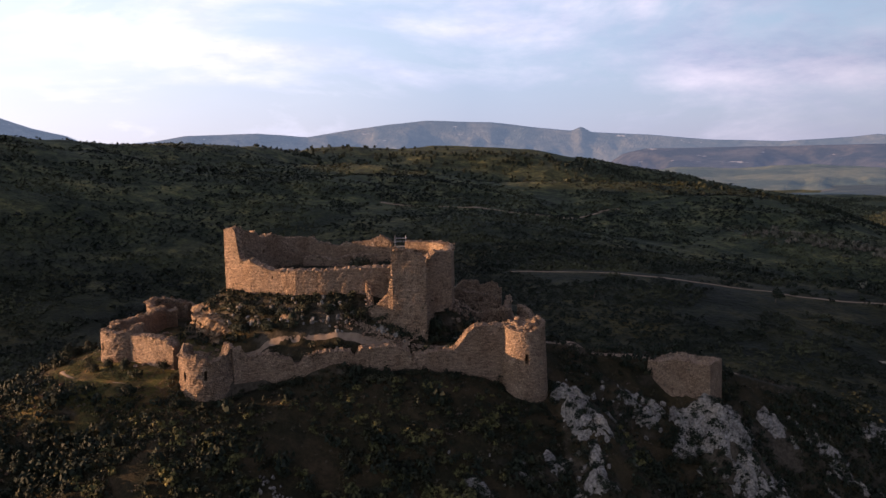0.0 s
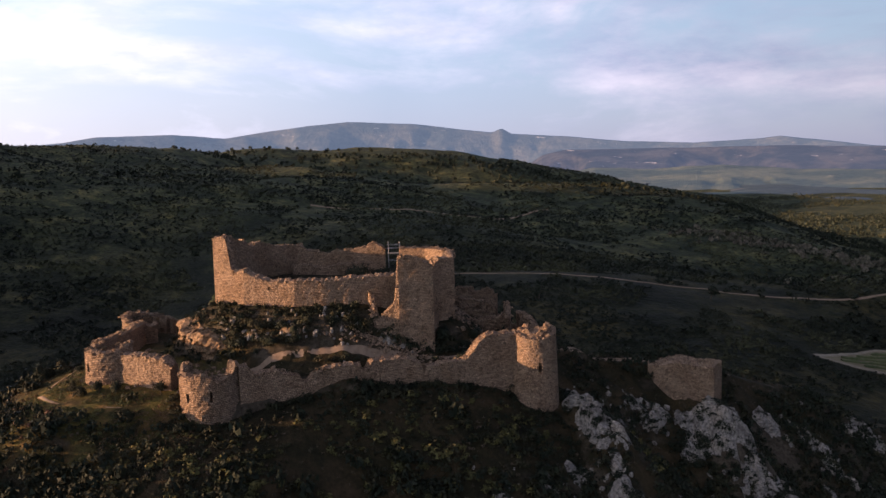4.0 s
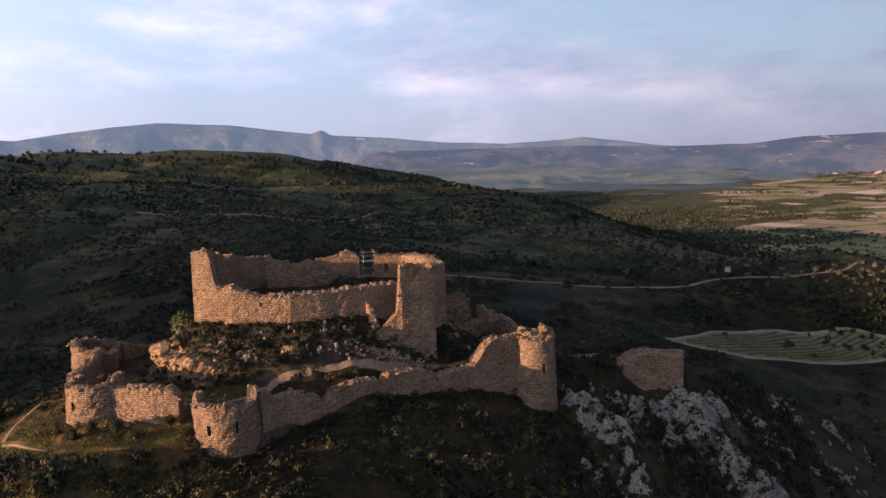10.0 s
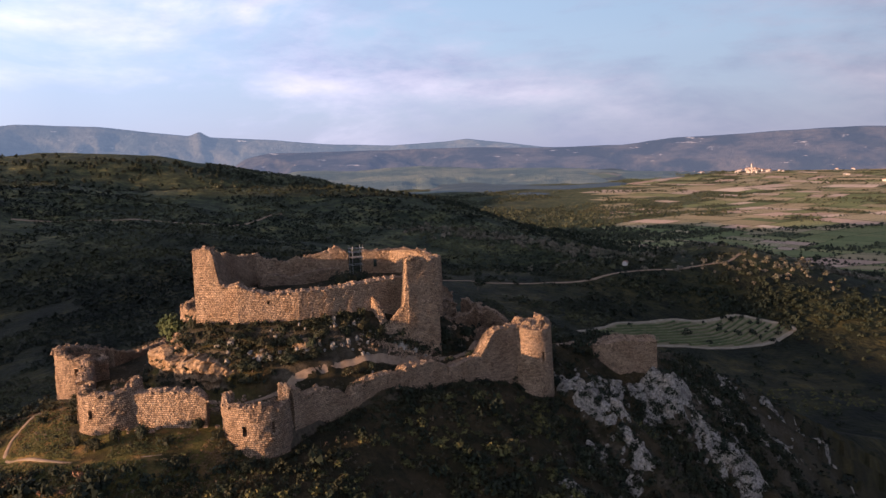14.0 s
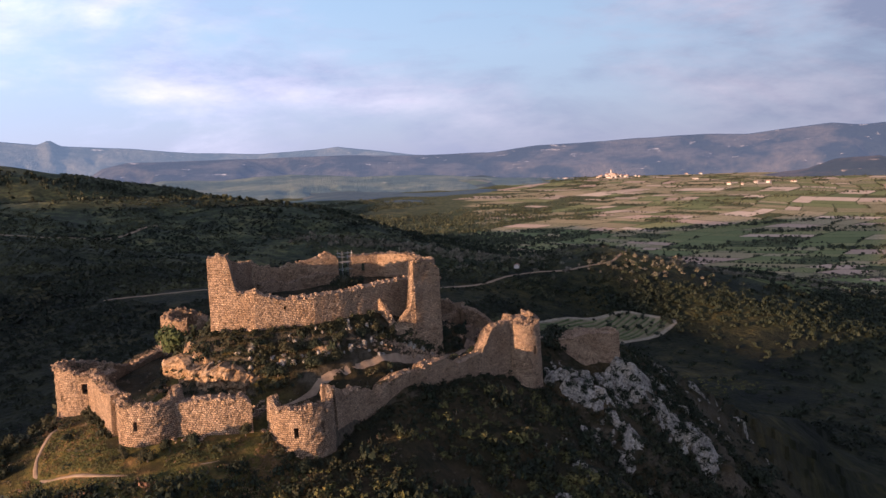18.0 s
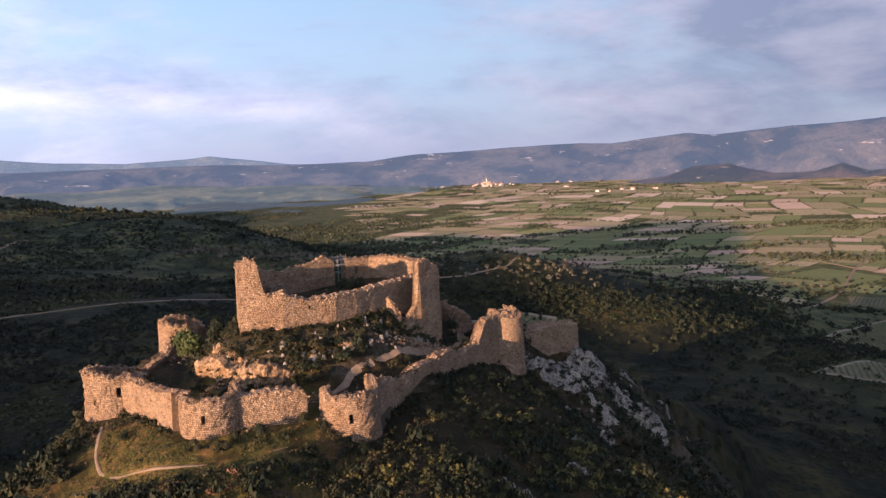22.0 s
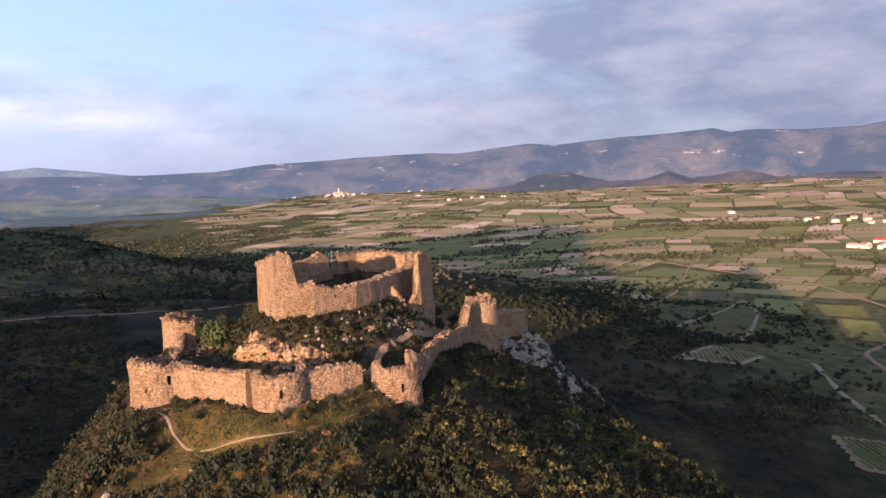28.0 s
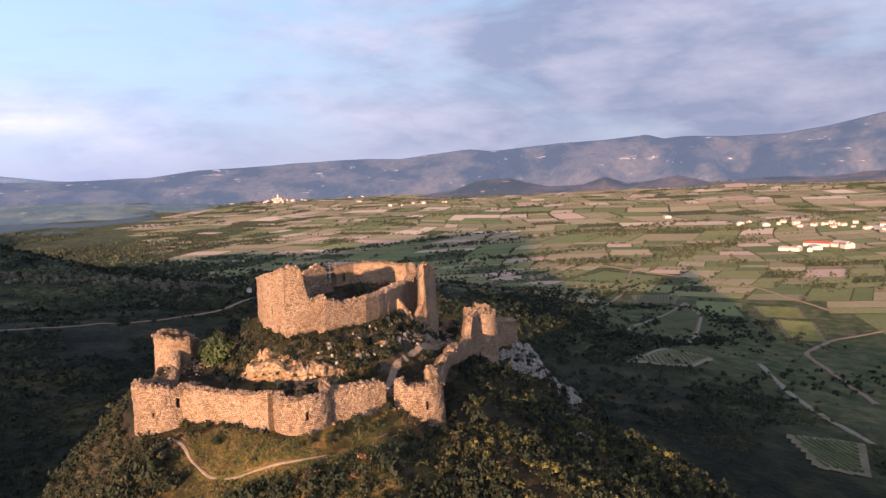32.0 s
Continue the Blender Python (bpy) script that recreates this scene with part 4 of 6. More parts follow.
# the outer walls and towers, round the ward
enceinte = thing("outer_castle_wall", "low ruined curtain wall of rough limestone round the ward", "castle wall")
wall_part("curtain_south", enceinte, STONE, [(-24.6, 88.1), (-21.5, 89.9), (-17.6, 91.0), (-10.4, 92.8), (-3.1, 94.5), (2, 95.8), (8.3, 97.2)], 1.5,
          [(0, 2.9), (0.035, 2.6), (0.05, 1.7), (0.12, 1.5), (0.2, 0.9), (0.215, 0.0), (0.23, -0.1), (0.25, 0.8), (0.33, 1.25), (0.415, 1.1), (0.425, 0.2), (0.435, 0.5), (0.45, 1.5), (0.52, 1.3), (0.6, 0.9),
           (0.635, 0.4), (0.64, -1.1), (0.648, 0.0), (0.72, 0.1), (0.79, 0.2), (0.81, 0.6), (0.83, 1.3), (0.855, 2.3), (0.88, 2.95), (0.905, 3.25), (1, 3.2)], 1.4, 21, "shaded curtain wall with notches and a stepped breach", batter=0.03, jag=0.22)
wall_part("curtain_gate", enceinte, STONE, [(-39.0, 93.7), (-34.9, 91.5), (-32.5, 90.6)], 1.5, [(0, 3.2), (0.2, 3.4), (0.6, 3.5), (0.9, 3.2), (1, 2.4)], 1.0, 22, "sunlit wall beside the gateway", jag=0.22)
wall_part("curtain_west", enceinte, STONE, [(-42.2, 112.8), (-42.9, 105), (-43.4, 98.6)], 1.5, [(0, 3.3), (0.2, 3.2), (0.5, 3.3), (0.8, 3.6), (1, 3.9)], 1.2, 23, "long sunlit west curtain wall", jag=0.2, batter=0.03,
          windows=((0.3, 1.9, 0.2, 0.3), (0.62, 2.2, 0.2, 0.3)))
wall_part("curtain_north", enceinte, STONE, [(-27.5, 129.0), (-33, 124), (-39.2, 117.8)], 1.3, [(0, 2.6), (0.3, 1.2), (0.7, 1.0), (1, 2.6)], 1.2, 24, jag=0.35)
wall_part("curtain_back", enceinte, STONE, [(12.5, 104), (13, 112), (8, 122), (-5, 130), (-20.5, 132.5)], 1.3, [(0, 0.5), (0.1, -0.8), (0.3, 1.0), (0.6, 0.5), (1, 2.0)], 1.2, 25, jag=0.4)


def round_tower(cx, cy, r, a0, a1, top, seed, label, mat=STONE, windows=(), thick=1.15, name="round_tower", **kw):
    tower = thing(name, label, "tower", "round towers of the outer wall")
    wall_part("shell", tower, mat, arc(cx, cy, r, a0, a1), thick, top, 1.4, seed, windows=windows, batter=kw.pop("batter", 0.035), **kw)
    return tower


round_tower(-27.9, 89.3, 3.3, 160, 352, [(0, 3.2), (0.06, 3.4), (0.11, 2.5), (0.3, 2.3), (0.5, 1.9), (0.7, 2.0), (0.85, 2.2), (0.92, 3.2), (1, 3.5)], 31,
                     "broken round gate tower of rough rubble with a slit window", RUBBLE, ((0.38, 0.0, 0.45, 1.0), (0.63, 0.2, 0.3, 1.1)), jag=0.4, rough=0.13)
round_tower(-40.3, 96.4, 3.1, 135, 335, [(0, 4.0), (0.15, 3.9), (0.35, 3.8), (0.55, 4.0), (0.75, 3.7), (0.9, 4.4), (1, 4.5)], 32,
                    "squat ruined round tower with a slit window", RUBBLE, ((0.45, 1.9, 0.35, 0.9),), jag=0.4, rough=0.13)
round_tower(-41.2, 115.6, 3.7, 40, 300, [(0, 2.6), (0.3, 3.4), (0.6, 3.7), (0.8, 3.2), (1, 3.1)], 33,
                     "round corner tower with crumbling rubble facing", RUBBLE, ((0.80, 1.5, 0.8, 1.2), (0.62, 0.4, 0.25, 0.5)), jag=0.35, rough=0.15)
round_tower(-24.6, 130.6, 3.3, -20, 255, [(0, 3.4), (0.25, 4.2), (0.5, 4.6), (0.75, 4.4), (1, 4.3)], 34, "round tower with a ragged top beside a green tree", STONE, jag=0.3)
t_east = round_tower(10.7, 98.1, 2.85, 165, 395, [(0, 3.1), (0.15, 2.9), (0.3, 2.4), (0.5, 2.5), (0.7, 2.9), (0.85, 3.4), (1, 3.5)], 35,
                     "slender round corner tower with two arrow slits", STONE, ((0.12, -1.2, 0.3, 1.3), (0.47, -1.1, 0.42, 1.3)), jag=0.25, thick=0.95)


def rubble_core(parent, cx_, cy_, r, z0, seed):
    """The crumbling rubble heart of a tower, standing above its facing."""
    a, k = np.meshgrid(np.linspace(0, 2 * np.pi, 49), np.linspace(0, 1, 16), indexing="ij")
    x, y = cx_ + r * k * np.cos(a), cy_ + r * k * np.sin(a)
    f1, f2, own = worley(x, y, 0.7, seed)
    z = z0 + 0.55 + 0.75 * own + 0.7 * fbm(x, y, 1.8, 3, seed) - 0.3 * np.exp(-(f2 - f1) / 0.12) - 2.2 * np.clip((k - 0.86) / 0.14, 0, 1) ** 2
    n, m = z.shape
    i, j = np.meshgrid(np.arange(n - 1), np.arange(m - 1), indexing="ij")
    q = np.stack([i * m + j, i * m + j + 1, (i + 1) * m + j + 1, (i + 1) * m + j], -1).reshape(-1, 4)[:, ::-1]
    part("rubble_core", quick_mesh("rubble_core", np.stack([x, y, z], -1).reshape(-1, 3), q, RUBBLE, False, np.stack([x + z, y + z], -1).reshape(-1, 2)), parent, "crumbling lit upper stones")


def worley(x, y, scale, seed):
    """Nearest and second distance to jittered cell points, and the cell's own random number."""
    u, v = x / scale, y / scale
    iu, iv = np.floor(u), np.floor(v)
    f1, f2, own = np.full(x.shape, 9.0), np.full(x.shape, 9.0), np.zeros(x.shape)
    for di in (-1, 0, 1):
        for dj in (-1, 0, 1):
            a, b = iu + di, iv + dj
            h1, h2, h3 = (np.mod(np.sin(a * p + b * q + seed * 7.7) * 43758.5453, 1.0) for p, q in ((127.1, 311.7), (269.5, 183.3), (419.2, 371.9)))
            d = np.hypot(u - a - h1, v - b - h2)
            near = d < f1
            f2 = np.where(near, f1, np.minimum(f2, d))
            own, f1 = np.where(near, h3, own), np.where(near, d, f1)
    return f1, f2, own


rubble_core(t_east, 10.9, 98.5, 2.55, 2.2, 36)

# the outlying bastion on the spur
bastion = thing("ruined_bastion", "solid blunt masonry bastion standing on a rock", "castle ruin")
wall_part("bastion_wall", bastion, STONE, [(30.6, 110.4), (29.9, 108.4), (30.9, 106.8), (36.6, 101.5), (39.6, 105.5), (37.5, 109)], 2.3, [(0, -5.6), (0.2, -5.0), (0.3, -4.4), (0.62, -4.0), (0.8, -4.3), (1, -5.0)], 2.5, 41, jag=0.14, batter=0.02, low=-11.8)
wall_part("bastion_core", bastion, RUBBLE, [(31.5, 109.5), (36.4, 104.4), (38.2, 107.5)], 2.6, [(0, -5.2), (0.5, -4.3), (1, -4.8)], 2.0, 42, jag=0.15)

# broken walls of the east ward
east_ruin = thing("broken_ward_walls", "roofless broken walls of lost buildings east of the keep", "castle ruin")
wall_part("back_wall", east_ruin, RUBBLE, [(9.5, 117.0), (5.5, 118.0), (1.5, 117.5)], 0.9, [(0, 4.2), (0.15, 5.4), (0.4, 4.6), (0.5, 5.3), (0.75, 5.6), (1, 4.0)], 1.2, 51, jag=0.25)
wall_part("side_wall", east_ruin, RUBBLE, [(9.6, 107.5), (10.4, 111.5), (10.8, 115)], 0.8, [(0, 2.2), (0.25, 3.7), (0.5, 3.5), (0.8, 3.8), (1, 3.0)], 1.2, 52, jag=0.25)
wall_part("cross_wall", east_ruin, RUBBLE, [(3.2, 110.0), (6.5, 109.6), (9.2, 109.2)], 0.7, [(0, 3.0), (0.4, 1.8), (0.8, 2.5), (1, 3.4)], 1.2, 53, jag=0.22)
wall_part("broken_pier", east_ruin, RUBBLE, [(11.4, 112.4), (12.6, 109.6), (13.0, 107.2)], 0.9, [(0, 2.6), (0.5, 2.1), (0.8, 1.4), (1, 0.6)], 1.5, 55, jag=0.3, rough=0.2)
wall_part("chamber_wall", east_ruin, RUBBLE, [(3.4, 114.5), (6.6, 113.6), (8.6, 113.8)], 0.8, [(0, 4.6), (0.3, 4.2), (0.6, 4.1), (1, 3.0)], 1.5, 56, jag=0.3, rough=0.2, windows=((0.5, 3.2, 0.6, 0.9),))
wall_part("low_wall", east_ruin, RUBBLE, [(2.6, 104.6), (5.5, 104.0), (8.5, 105.2)], 0.8, [(0, 1.2), (0.5, 0.6), (1, 1.6)], 1.0, 54, jag=0.3)

# scree between the corner slab and the path, and tumbled stones round the gateway and the east ward
rng = random.Random(61)
heap = thing("fallen_masonry", "heaps of fallen stone lying below the broken walls", "rubble")


def tumbled(x, y, sx, sy, n, size, label=""):
    spots = []
    for _ in range(n):
        px, py = x + rng.gauss(0, sx), y + rng.gauss(0, sy)
        spots.append((px, py, gz(px, py)))
    loose_stones("rubble", heap, spots, rng, RUBBLE, size, label)


tumbled(-7.5, 97.9, 3.2, 0.6, 260, (0.08, 0.26), "pale scree below the corner slab")
tumbled(-33, 94.6, 2.5, 1.0, 160, (0.1, 0.32))
tumbled(-26.5, 91.0, 1.6, 1.0, 120, (0.1, 0.3))
tumbled(6, 107.5, 2.6, 3.0, 320, (0.12, 0.42))
tumbled(6.5, 111.5, 2.6, 2.6, 240, (0.18, 0.6))
tumbled(8, 102.6, 1.6, 1.4, 140, (0.12, 0.34))
tumbled(-38.5, 100.5, 1.2, 3.5, 120, (0.1, 0.3))
tumbled(-27, 126, 3.0, 2.0, 90, (0.1, 0.3))
tumbled(12.5, 102.2, 0.9, 1.6, 90, (0.1, 0.3))

# scaffold by the gap in the keep's back wall
def tube(a, b, r=0.03, n=6):
    a, b = Vector(a), Vector(b)
    m = (b - a).to_track_quat("Z", "Y").to_matrix()
    co = [tuple(p + m @ Vector((r * math.cos(6.283 * k / n), r * math.sin(6.283 * k / n), 0))) for p in (a, b) for k in range(n)]
    return quick_mesh("tube", co, [(k, (k + 1) % n, n + (k + 1) % n, n + k) for k in range(n)], STEEL, True)


scaffold = thing("scaffold", "small steel tube scaffold with boards beside the keep wall", "scaffold", at=(-6.0, 116.2, 0))
z0 = gz(-6, 116.2)
for sx in (-0.8, 0.8):
    for sy in (-0.6, 0.6):
        part("standard", tube((sx, sy, z0 - 0.2), (sx, sy, 12.9)), scaffold)
for h in (10.2, 11.2, 12.0, 12.5):
    for sy in (-0.6, 0.6):
        part("ledger", tube((-1.0, sy, h), (1.0, sy, h)), scaffold)
    for sx in (-0.8, 0.8):
        part("transom", tube((sx, -0.8, h), (sx, 0.8, h)), scaffold)
for sy in (-0.35, 0.0, 0.35):
    bm = bmesh.new()
    bmesh.ops.create_cube(bm, size=1.0, matrix=Matrix.Translation((0, sy, 11.28)) @ Matrix.Diagonal((1.9, 0.28, 0.05, 1)))
    me = bpy.data.meshes.new("board")
    bm.to_mesh(me)
    bm.free()
    me.materials.append(PLANK)
    part("board", me, scaffold)


# ---- paths and roads ----
def strip(name, pts, width, mat, label, lift=0.05, step=1.0, parent=None, seed=1, worn=0.0):
    """A trodden way draped over the ground."""
    pts = np.array(pts, float)
    cum = np.concatenate([[0], np.cumsum(np.hypot(*np.diff(pts, axis=0).T))])
    s = np.linspace(0, cum[-1], max(4, int(cum[-1] / step)))
    x, y = np.interp(s, cum, pts[:, 0]), np.interp(s, cum, pts[:, 1])
    for _ in range(6):
        x[1:-1], y[1:-1] = (x[:-2] + 2 * x[1:-1] + x[2:]) / 4, (y[:-2] + 2 * y[1:-1] + y[2:]) / 4
    tx, ty = np.gradient(x), np.gradient(y)
    ln = np.hypot(tx, ty)
    nx, ny = -ty / ln, tx / ln
    w = width * (1 + 0.5 * fbm(s, s * 0, 4, 3, seed))
    sunk = worn * np.clip(fbm(s, s * 0, 6, 2, seed + 9) + 0.05, 0, 1)
    cols = []
    for k, drop in ((-0.62, -0.12), (-0.5, 0.0), (-0.17, 0.015), (0.17, 0.015), (0.5, 0.0), (0.62, -0.12)):
        px, py = x + nx * w * k, y + ny * w * k
        cols.append(np.stack([px, py, ground_z(px, py) + lift - sunk + drop * (1 + lift * 4)], -1))
    co = np.stack(cols, 1)
    n, m = co.shape[:2]
    i, j = np.meshgrid(np.arange(n - 1), np.arange(m - 1), indexing="ij")
    q = np.stack([i * m + j, i * m + j + 1, (i + 1) * m + j + 1, (i + 1) * m + j], -1).reshape(-1, 4)[:, ::-1]
    ob = new(name, quick_mesh(name, co.reshape(-1, 3), q, mat, True))
    return tagged(ob, label, "path", kind="structure")


GATE_PATH = [(-45, 112.2), (-46.8, 108.2), (-49.4, 103.8), (-50.4, 100), (-48.9, 95.8), (-46.6, 92), (-43.6, 89.4), (-40, 88), (-37.0, 87.6), (-34.2, 88.2), (-31.2, 90.6),
             (-28, 93.6), (-22.8, 95.5), (-16.4, 96.2), (-10, 96.6), (-4.9, 97.4), (1, 99), (7, 103.5)]
strip("path_ward", GATE_PATH[11:], 0.8, PATHDIRT, "broad pale trodden path through the ward", 0.04, 0.5, seed=4, worn=0.10)
strip("path_gate", GATE_PATH[:12], 0.36, PATHDIRT, "pale trodden path winding through the gateway", 0.015, 0.6, worn=0.12)
SPUR_PATH = [(7, 103.5), (11, 106), (17, 109), (20, 110), (26, 110.6), (32, 111.2), (38, 113.8), (46, 116)]
strip("path_spur", SPUR_PATH, 1.2, PATHDIRT, "pale path along the rocky spur", 0.05, 0.6)
VALLEY_ROAD = [(40, 440), (80, 426), (109, 411), (139, 404), (178, 389), (216, 383), (250, 376), (289, 379), (309, 364), (345, 358), (380, 372)]
strip("road_valley", VALLEY_ROAD, 1.6, PATHDIRT, "narrow pale farm track across the valley", 0.25, 4.0)
strip("road_ridge", [(-60, 790), (20, 770), (60, 765), (120, 790), (200, 850)], 4.0, PATHDIRT, "pale track on the scrub hillside", 0.4, 6.0)


# ---- rocks ----
def boulder(seed, sub=3):
    """An angular weathered limestone block, about one metre in radius."""
    rng = random.Random(seed)
    bm = bmesh.new()
    bmesh.ops.create_icosphere(bm, subdivisions=sub - 1, radius=1.0)
    planes = [(Vector((rng.gauss(0, 1), rng.gauss(0, 1), rng.gauss(0, 0.8))).normalized(), rng.uniform(0.55, 0.85)) for _ in range(11)]
    for v in bm.verts:
        for n, d in planes:
            over = v.co.dot(n) - d
            if over > 0:
                v.co -= n * over * 0.92
        p = v.co * 1.7 + Vector((seed * 3.1, 0, 0))
        v.co *= 1 + 0.16 * noise.noise(p) + 0.10 * noise.noise(p * 2.7) + 0.05 * noise.noise(p * 6)
    me = bpy.data.meshes.new("rock")
    bm.to_mesh(me)
    bm.free()
    me.materials.append(ROCK)
    return me


BOULDERS = [boulder(k) for k in range(9)]


def outcrop(label, spots, rng):
    """spots: rows of (x, y, how many, spread along, spread across, bearing, size)."""
    ob = thing("rock_outcrop", label, "rock", "limestone outcrops of the castle hill")
    for x, y, count, sa, sb, bearing, size in spots:
        c, s = math.cos(radians(bearing)), math.sin(radians(bearing))
        for _ in range(count):
            a, b = rng.gauss(0, sa), rng.gauss(0, sb)
            px, py = x + a * c - b * s, y + a * s + b * c
            k = size * rng.uniform(0.45, 1.25)
            m = pose(px, py, gz(px, py) + k * rng.uniform(-0.1, 0.25), rng.uniform(-25, 25), rng.uniform(-25, 25), rng.uniform(0, 360))
            part("rock", rng.choice(BOULDERS), ob, at=m @ Matrix.Diagonal((k * rng.uniform(0.7, 1.2), k * rng.uniform(0.6, 1.0), k * rng.uniform(0.7, 1.35), 1)))
    return ob


CREVICES = []


def crag(parent, cx_, cy_, half_l, half_w, bearing, high, seed, lean=0.0):
    """A ragged rib of fractured bedrock that breaks through the slope."""
    nl, nw = max(16, int(half_l * 8)), max(14, int(half_w * 9))
    u, v = np.meshgrid(np.linspace(-1, 1, nl), np.linspace(-1, 1, nw), indexing="ij")
    c, s = math.cos(radians(bearing)), math.sin(radians(bearing))
    a, b = u * half_l, v * half_w
    x, y = cx_ + a * c - b * s, cy_ + a * s + b * c
    win = np.clip((0.95 - (u * u + v * v) ** 0.5) * 1.6 + 1.35 * fbm(a, b, 2.0, 4, seed), 0, 1) ** 0.7
    wa, wb = a + fbm(a, b, 1.2, 2, seed + 8) * 0.5, b + fbm(a, b, 1.2, 2, seed + 9) * 0.5
    p1, p2, own1 = worley(wa * 0.75, wb, 1.5, seed)
    q1, q2, own2 = worley(wa, wb * 0.8, 0.62, seed + 1)
    deep = np.exp(-np.clip(p2 - p1, 0, 9) / 0.10) * 0.40 + np.exp(-np.clip(q2 - q1, 0, 9) / 0.12) * 0.13
    h = win * (high * (0.20 + 0.50 * own1 + 0.22 * own2 + 0.22 * fbm(a, b, 3.0, 3, seed + 2)) - deep * min(1.6, high)) - 0.9 * (1 - win) - 0.15
    jx, jy = fbm(a, b, 0.5, 2, seed + 4) * 0.22, fbm(a, b, 0.5, 2, seed + 5) * 0.22
    x2, y2 = x + jx + h * lean * s, y + jy - h * lean * c
    z = ground_z(x, y) + h
    if high > 0.95:
        low_spots = np.argwhere((win > 0.35) & (deep > 0.28))
        for k in low_spots[:: max(1, len(low_spots) // int(6 + half_l * half_w * 4.5))]:
            CREVICES.append((x2[k[0], k[1]], y2[k[0], k[1]], z[k[0], k[1]]))
    i, j = np.meshgrid(np.arange(nl - 1), np.arange(nw - 1), indexing="ij")
    q = np.stack([i * nw + j, (i + 1) * nw + j, (i + 1) * nw + j + 1, i * nw + j + 1], -1).reshape(-1, 4)
    return part("crag", quick_mesh("crag", np.stack([x2, y2, z], -1).reshape(-1, 3), q, ROCK), parent)


def crags(label, ribs, spots):
    ob = outcrop(label, spots, rr)
    for k, rib in enumerate(ribs):
        crag(ob, *rib, 13 * k + len(label))
    return ob


rr = random.Random(11)
crags("pale grey limestone crag below the slender tower", [(16.4, 96.4, 3.8, 2.6, -60, 1.9), (18.2, 91.4, 4.8, 3.2, -75, 1.7), (17.6, 85.8, 4.2, 2.8, -80, 1.6), (13.6, 87.5, 3.4, 2.2, -50, 1.3), (22.0, 97.0, 2.6, 1.6, -30, 1.2), (15.5, 83, 3.0, 1.6, -60, 1.2)],
      [(17.5, 92.5, 16, 2.6, 2.2, -70, 0.45), (16, 85, 14, 3, 2, -60, 0.4), (23, 101, 12, 2.5, 1.5, 0, 0.4)])
crags("tall grey limestone cliff carrying the bastion", [(34.4, 101.2, 5.6, 3.0, -35, 1.8), (38.0, 98.8, 5.0, 4.2, -50, 2.1), (40.8, 94.8, 5.2, 4.0, -60, 2.2), (43.4, 89.6, 4.8, 3.4, -65, 2.0), (28.6, 101.8, 4.6, 2.6, -18, 1.5), (33.0, 97.6, 3.8, 2.6, -50, 1.6), (42.2, 104.0, 3.4, 2.2, -60, 1.6), (25.0, 102.5, 2.8, 1.4, -10, 1.2)],
      [(30, 100, 20, 4, 1.6, -20, 0.5), (38, 93, 12, 3, 3, -60, 0.5), (34, 95, 8, 2.5, 2, -40, 0.4)])
crags("long broken limestone ribs down the spur", [(48, 108.5, 4.5, 2.4, -30, 1.9), (53, 110.5, 3.6, 2.6, -30, 2.4), (58, 107.0, 5.5, 1.9, -40, 1.6), (70, 117, 5, 3.2, -25, 2.2), (55, 102.5, 5, 1.4, -48, 1.1), (64, 104.5, 6, 1.5, -30, 1.1), (77, 109.5, 6, 1.5, -15, 1.1), (96, 113, 7, 1.7, -55, 1.1), (83, 118, 5, 2.0, -35, 1.6), (47, 100, 3.5, 1.5, -45, 1.3)],
      [(60, 106, 24, 9, 3, -30, 0.5), (74, 113, 14, 7, 3, -30, 0.5)])
crags("low limestone ledges on the south slope", [(4, 80, 3.4, 1.6, -30, 1.0), (10, 84, 3.4, 1.5, -40, 1.0), (-3, 76, 3.0, 1.2, -20, 0.9), (9, 77, 3.8, 1.8, -30, 1.2), (24, 88, 3.2, 1.6, -30, 1.1), (14, 79, 3.0, 1.5, -40, 1.0)], [(6, 80, 20, 5, 4, -30, 0.35)])
ochre = crags("sunlit ochre limestone face under the keep", [(-32.0, 104.2, 3.6, 2.0, -52, 2.1), (-28.8, 100.9, 3.0, 1.6, -30, 1.6), (-32.8, 108.6, 2.8, 1.6, 85, 1.9), (-25, 99.2, 2.6, 1.2, -15, 1.1), (-20, 98.6, 2.2, 0.9, -5, 0.9)], [(-24, 98.8, 9, 3, 0.6, -10, 0.4), (-30, 101.5, 6, 2, 0.8, -30, 0.45)])
for rock in ochre.children:
    if rock.name.startswith("crag"):
        rock.data.materials[0] = OCHRE
cliff = thing("rock_cliff", "low ochre limestone cliff under the west corner of the keep", "cliff")
cliff_co, cliff_faces, _, _ = ruin_wall([(-33.6, 111.5), (-34.8, 107.8), (-34.2, 104.2), (-32.0, 101.2), (-28.6, 99.2), (-24.6, 98.3)], 2.6, [(0, 2.2), (0.15, 3.8), (0.3, 4.7), (0.45, 4.0), (0.62, 4.3), (0.8, 2.8), (1, 1.8)], 1.5,
                                              random.Random(71), step=0.22, dz=0.22, rough=0.40, jag=0.35, batter=0.12)
cliff_co = cliff_co + np.stack([fbm(cliff_co[:, 0] * 1.3 + cliff_co[:, 2], cliff_co[:, 1] + cliff_co[:, 2] * 1.7, 0.9, 3, k) for k in (81, 82, 83)], -1) * [0.35, 0.35, 0.2]
part("rock_face", quick_mesh("rock_face", cliff_co, cliff_faces, OCHRE), cliff)
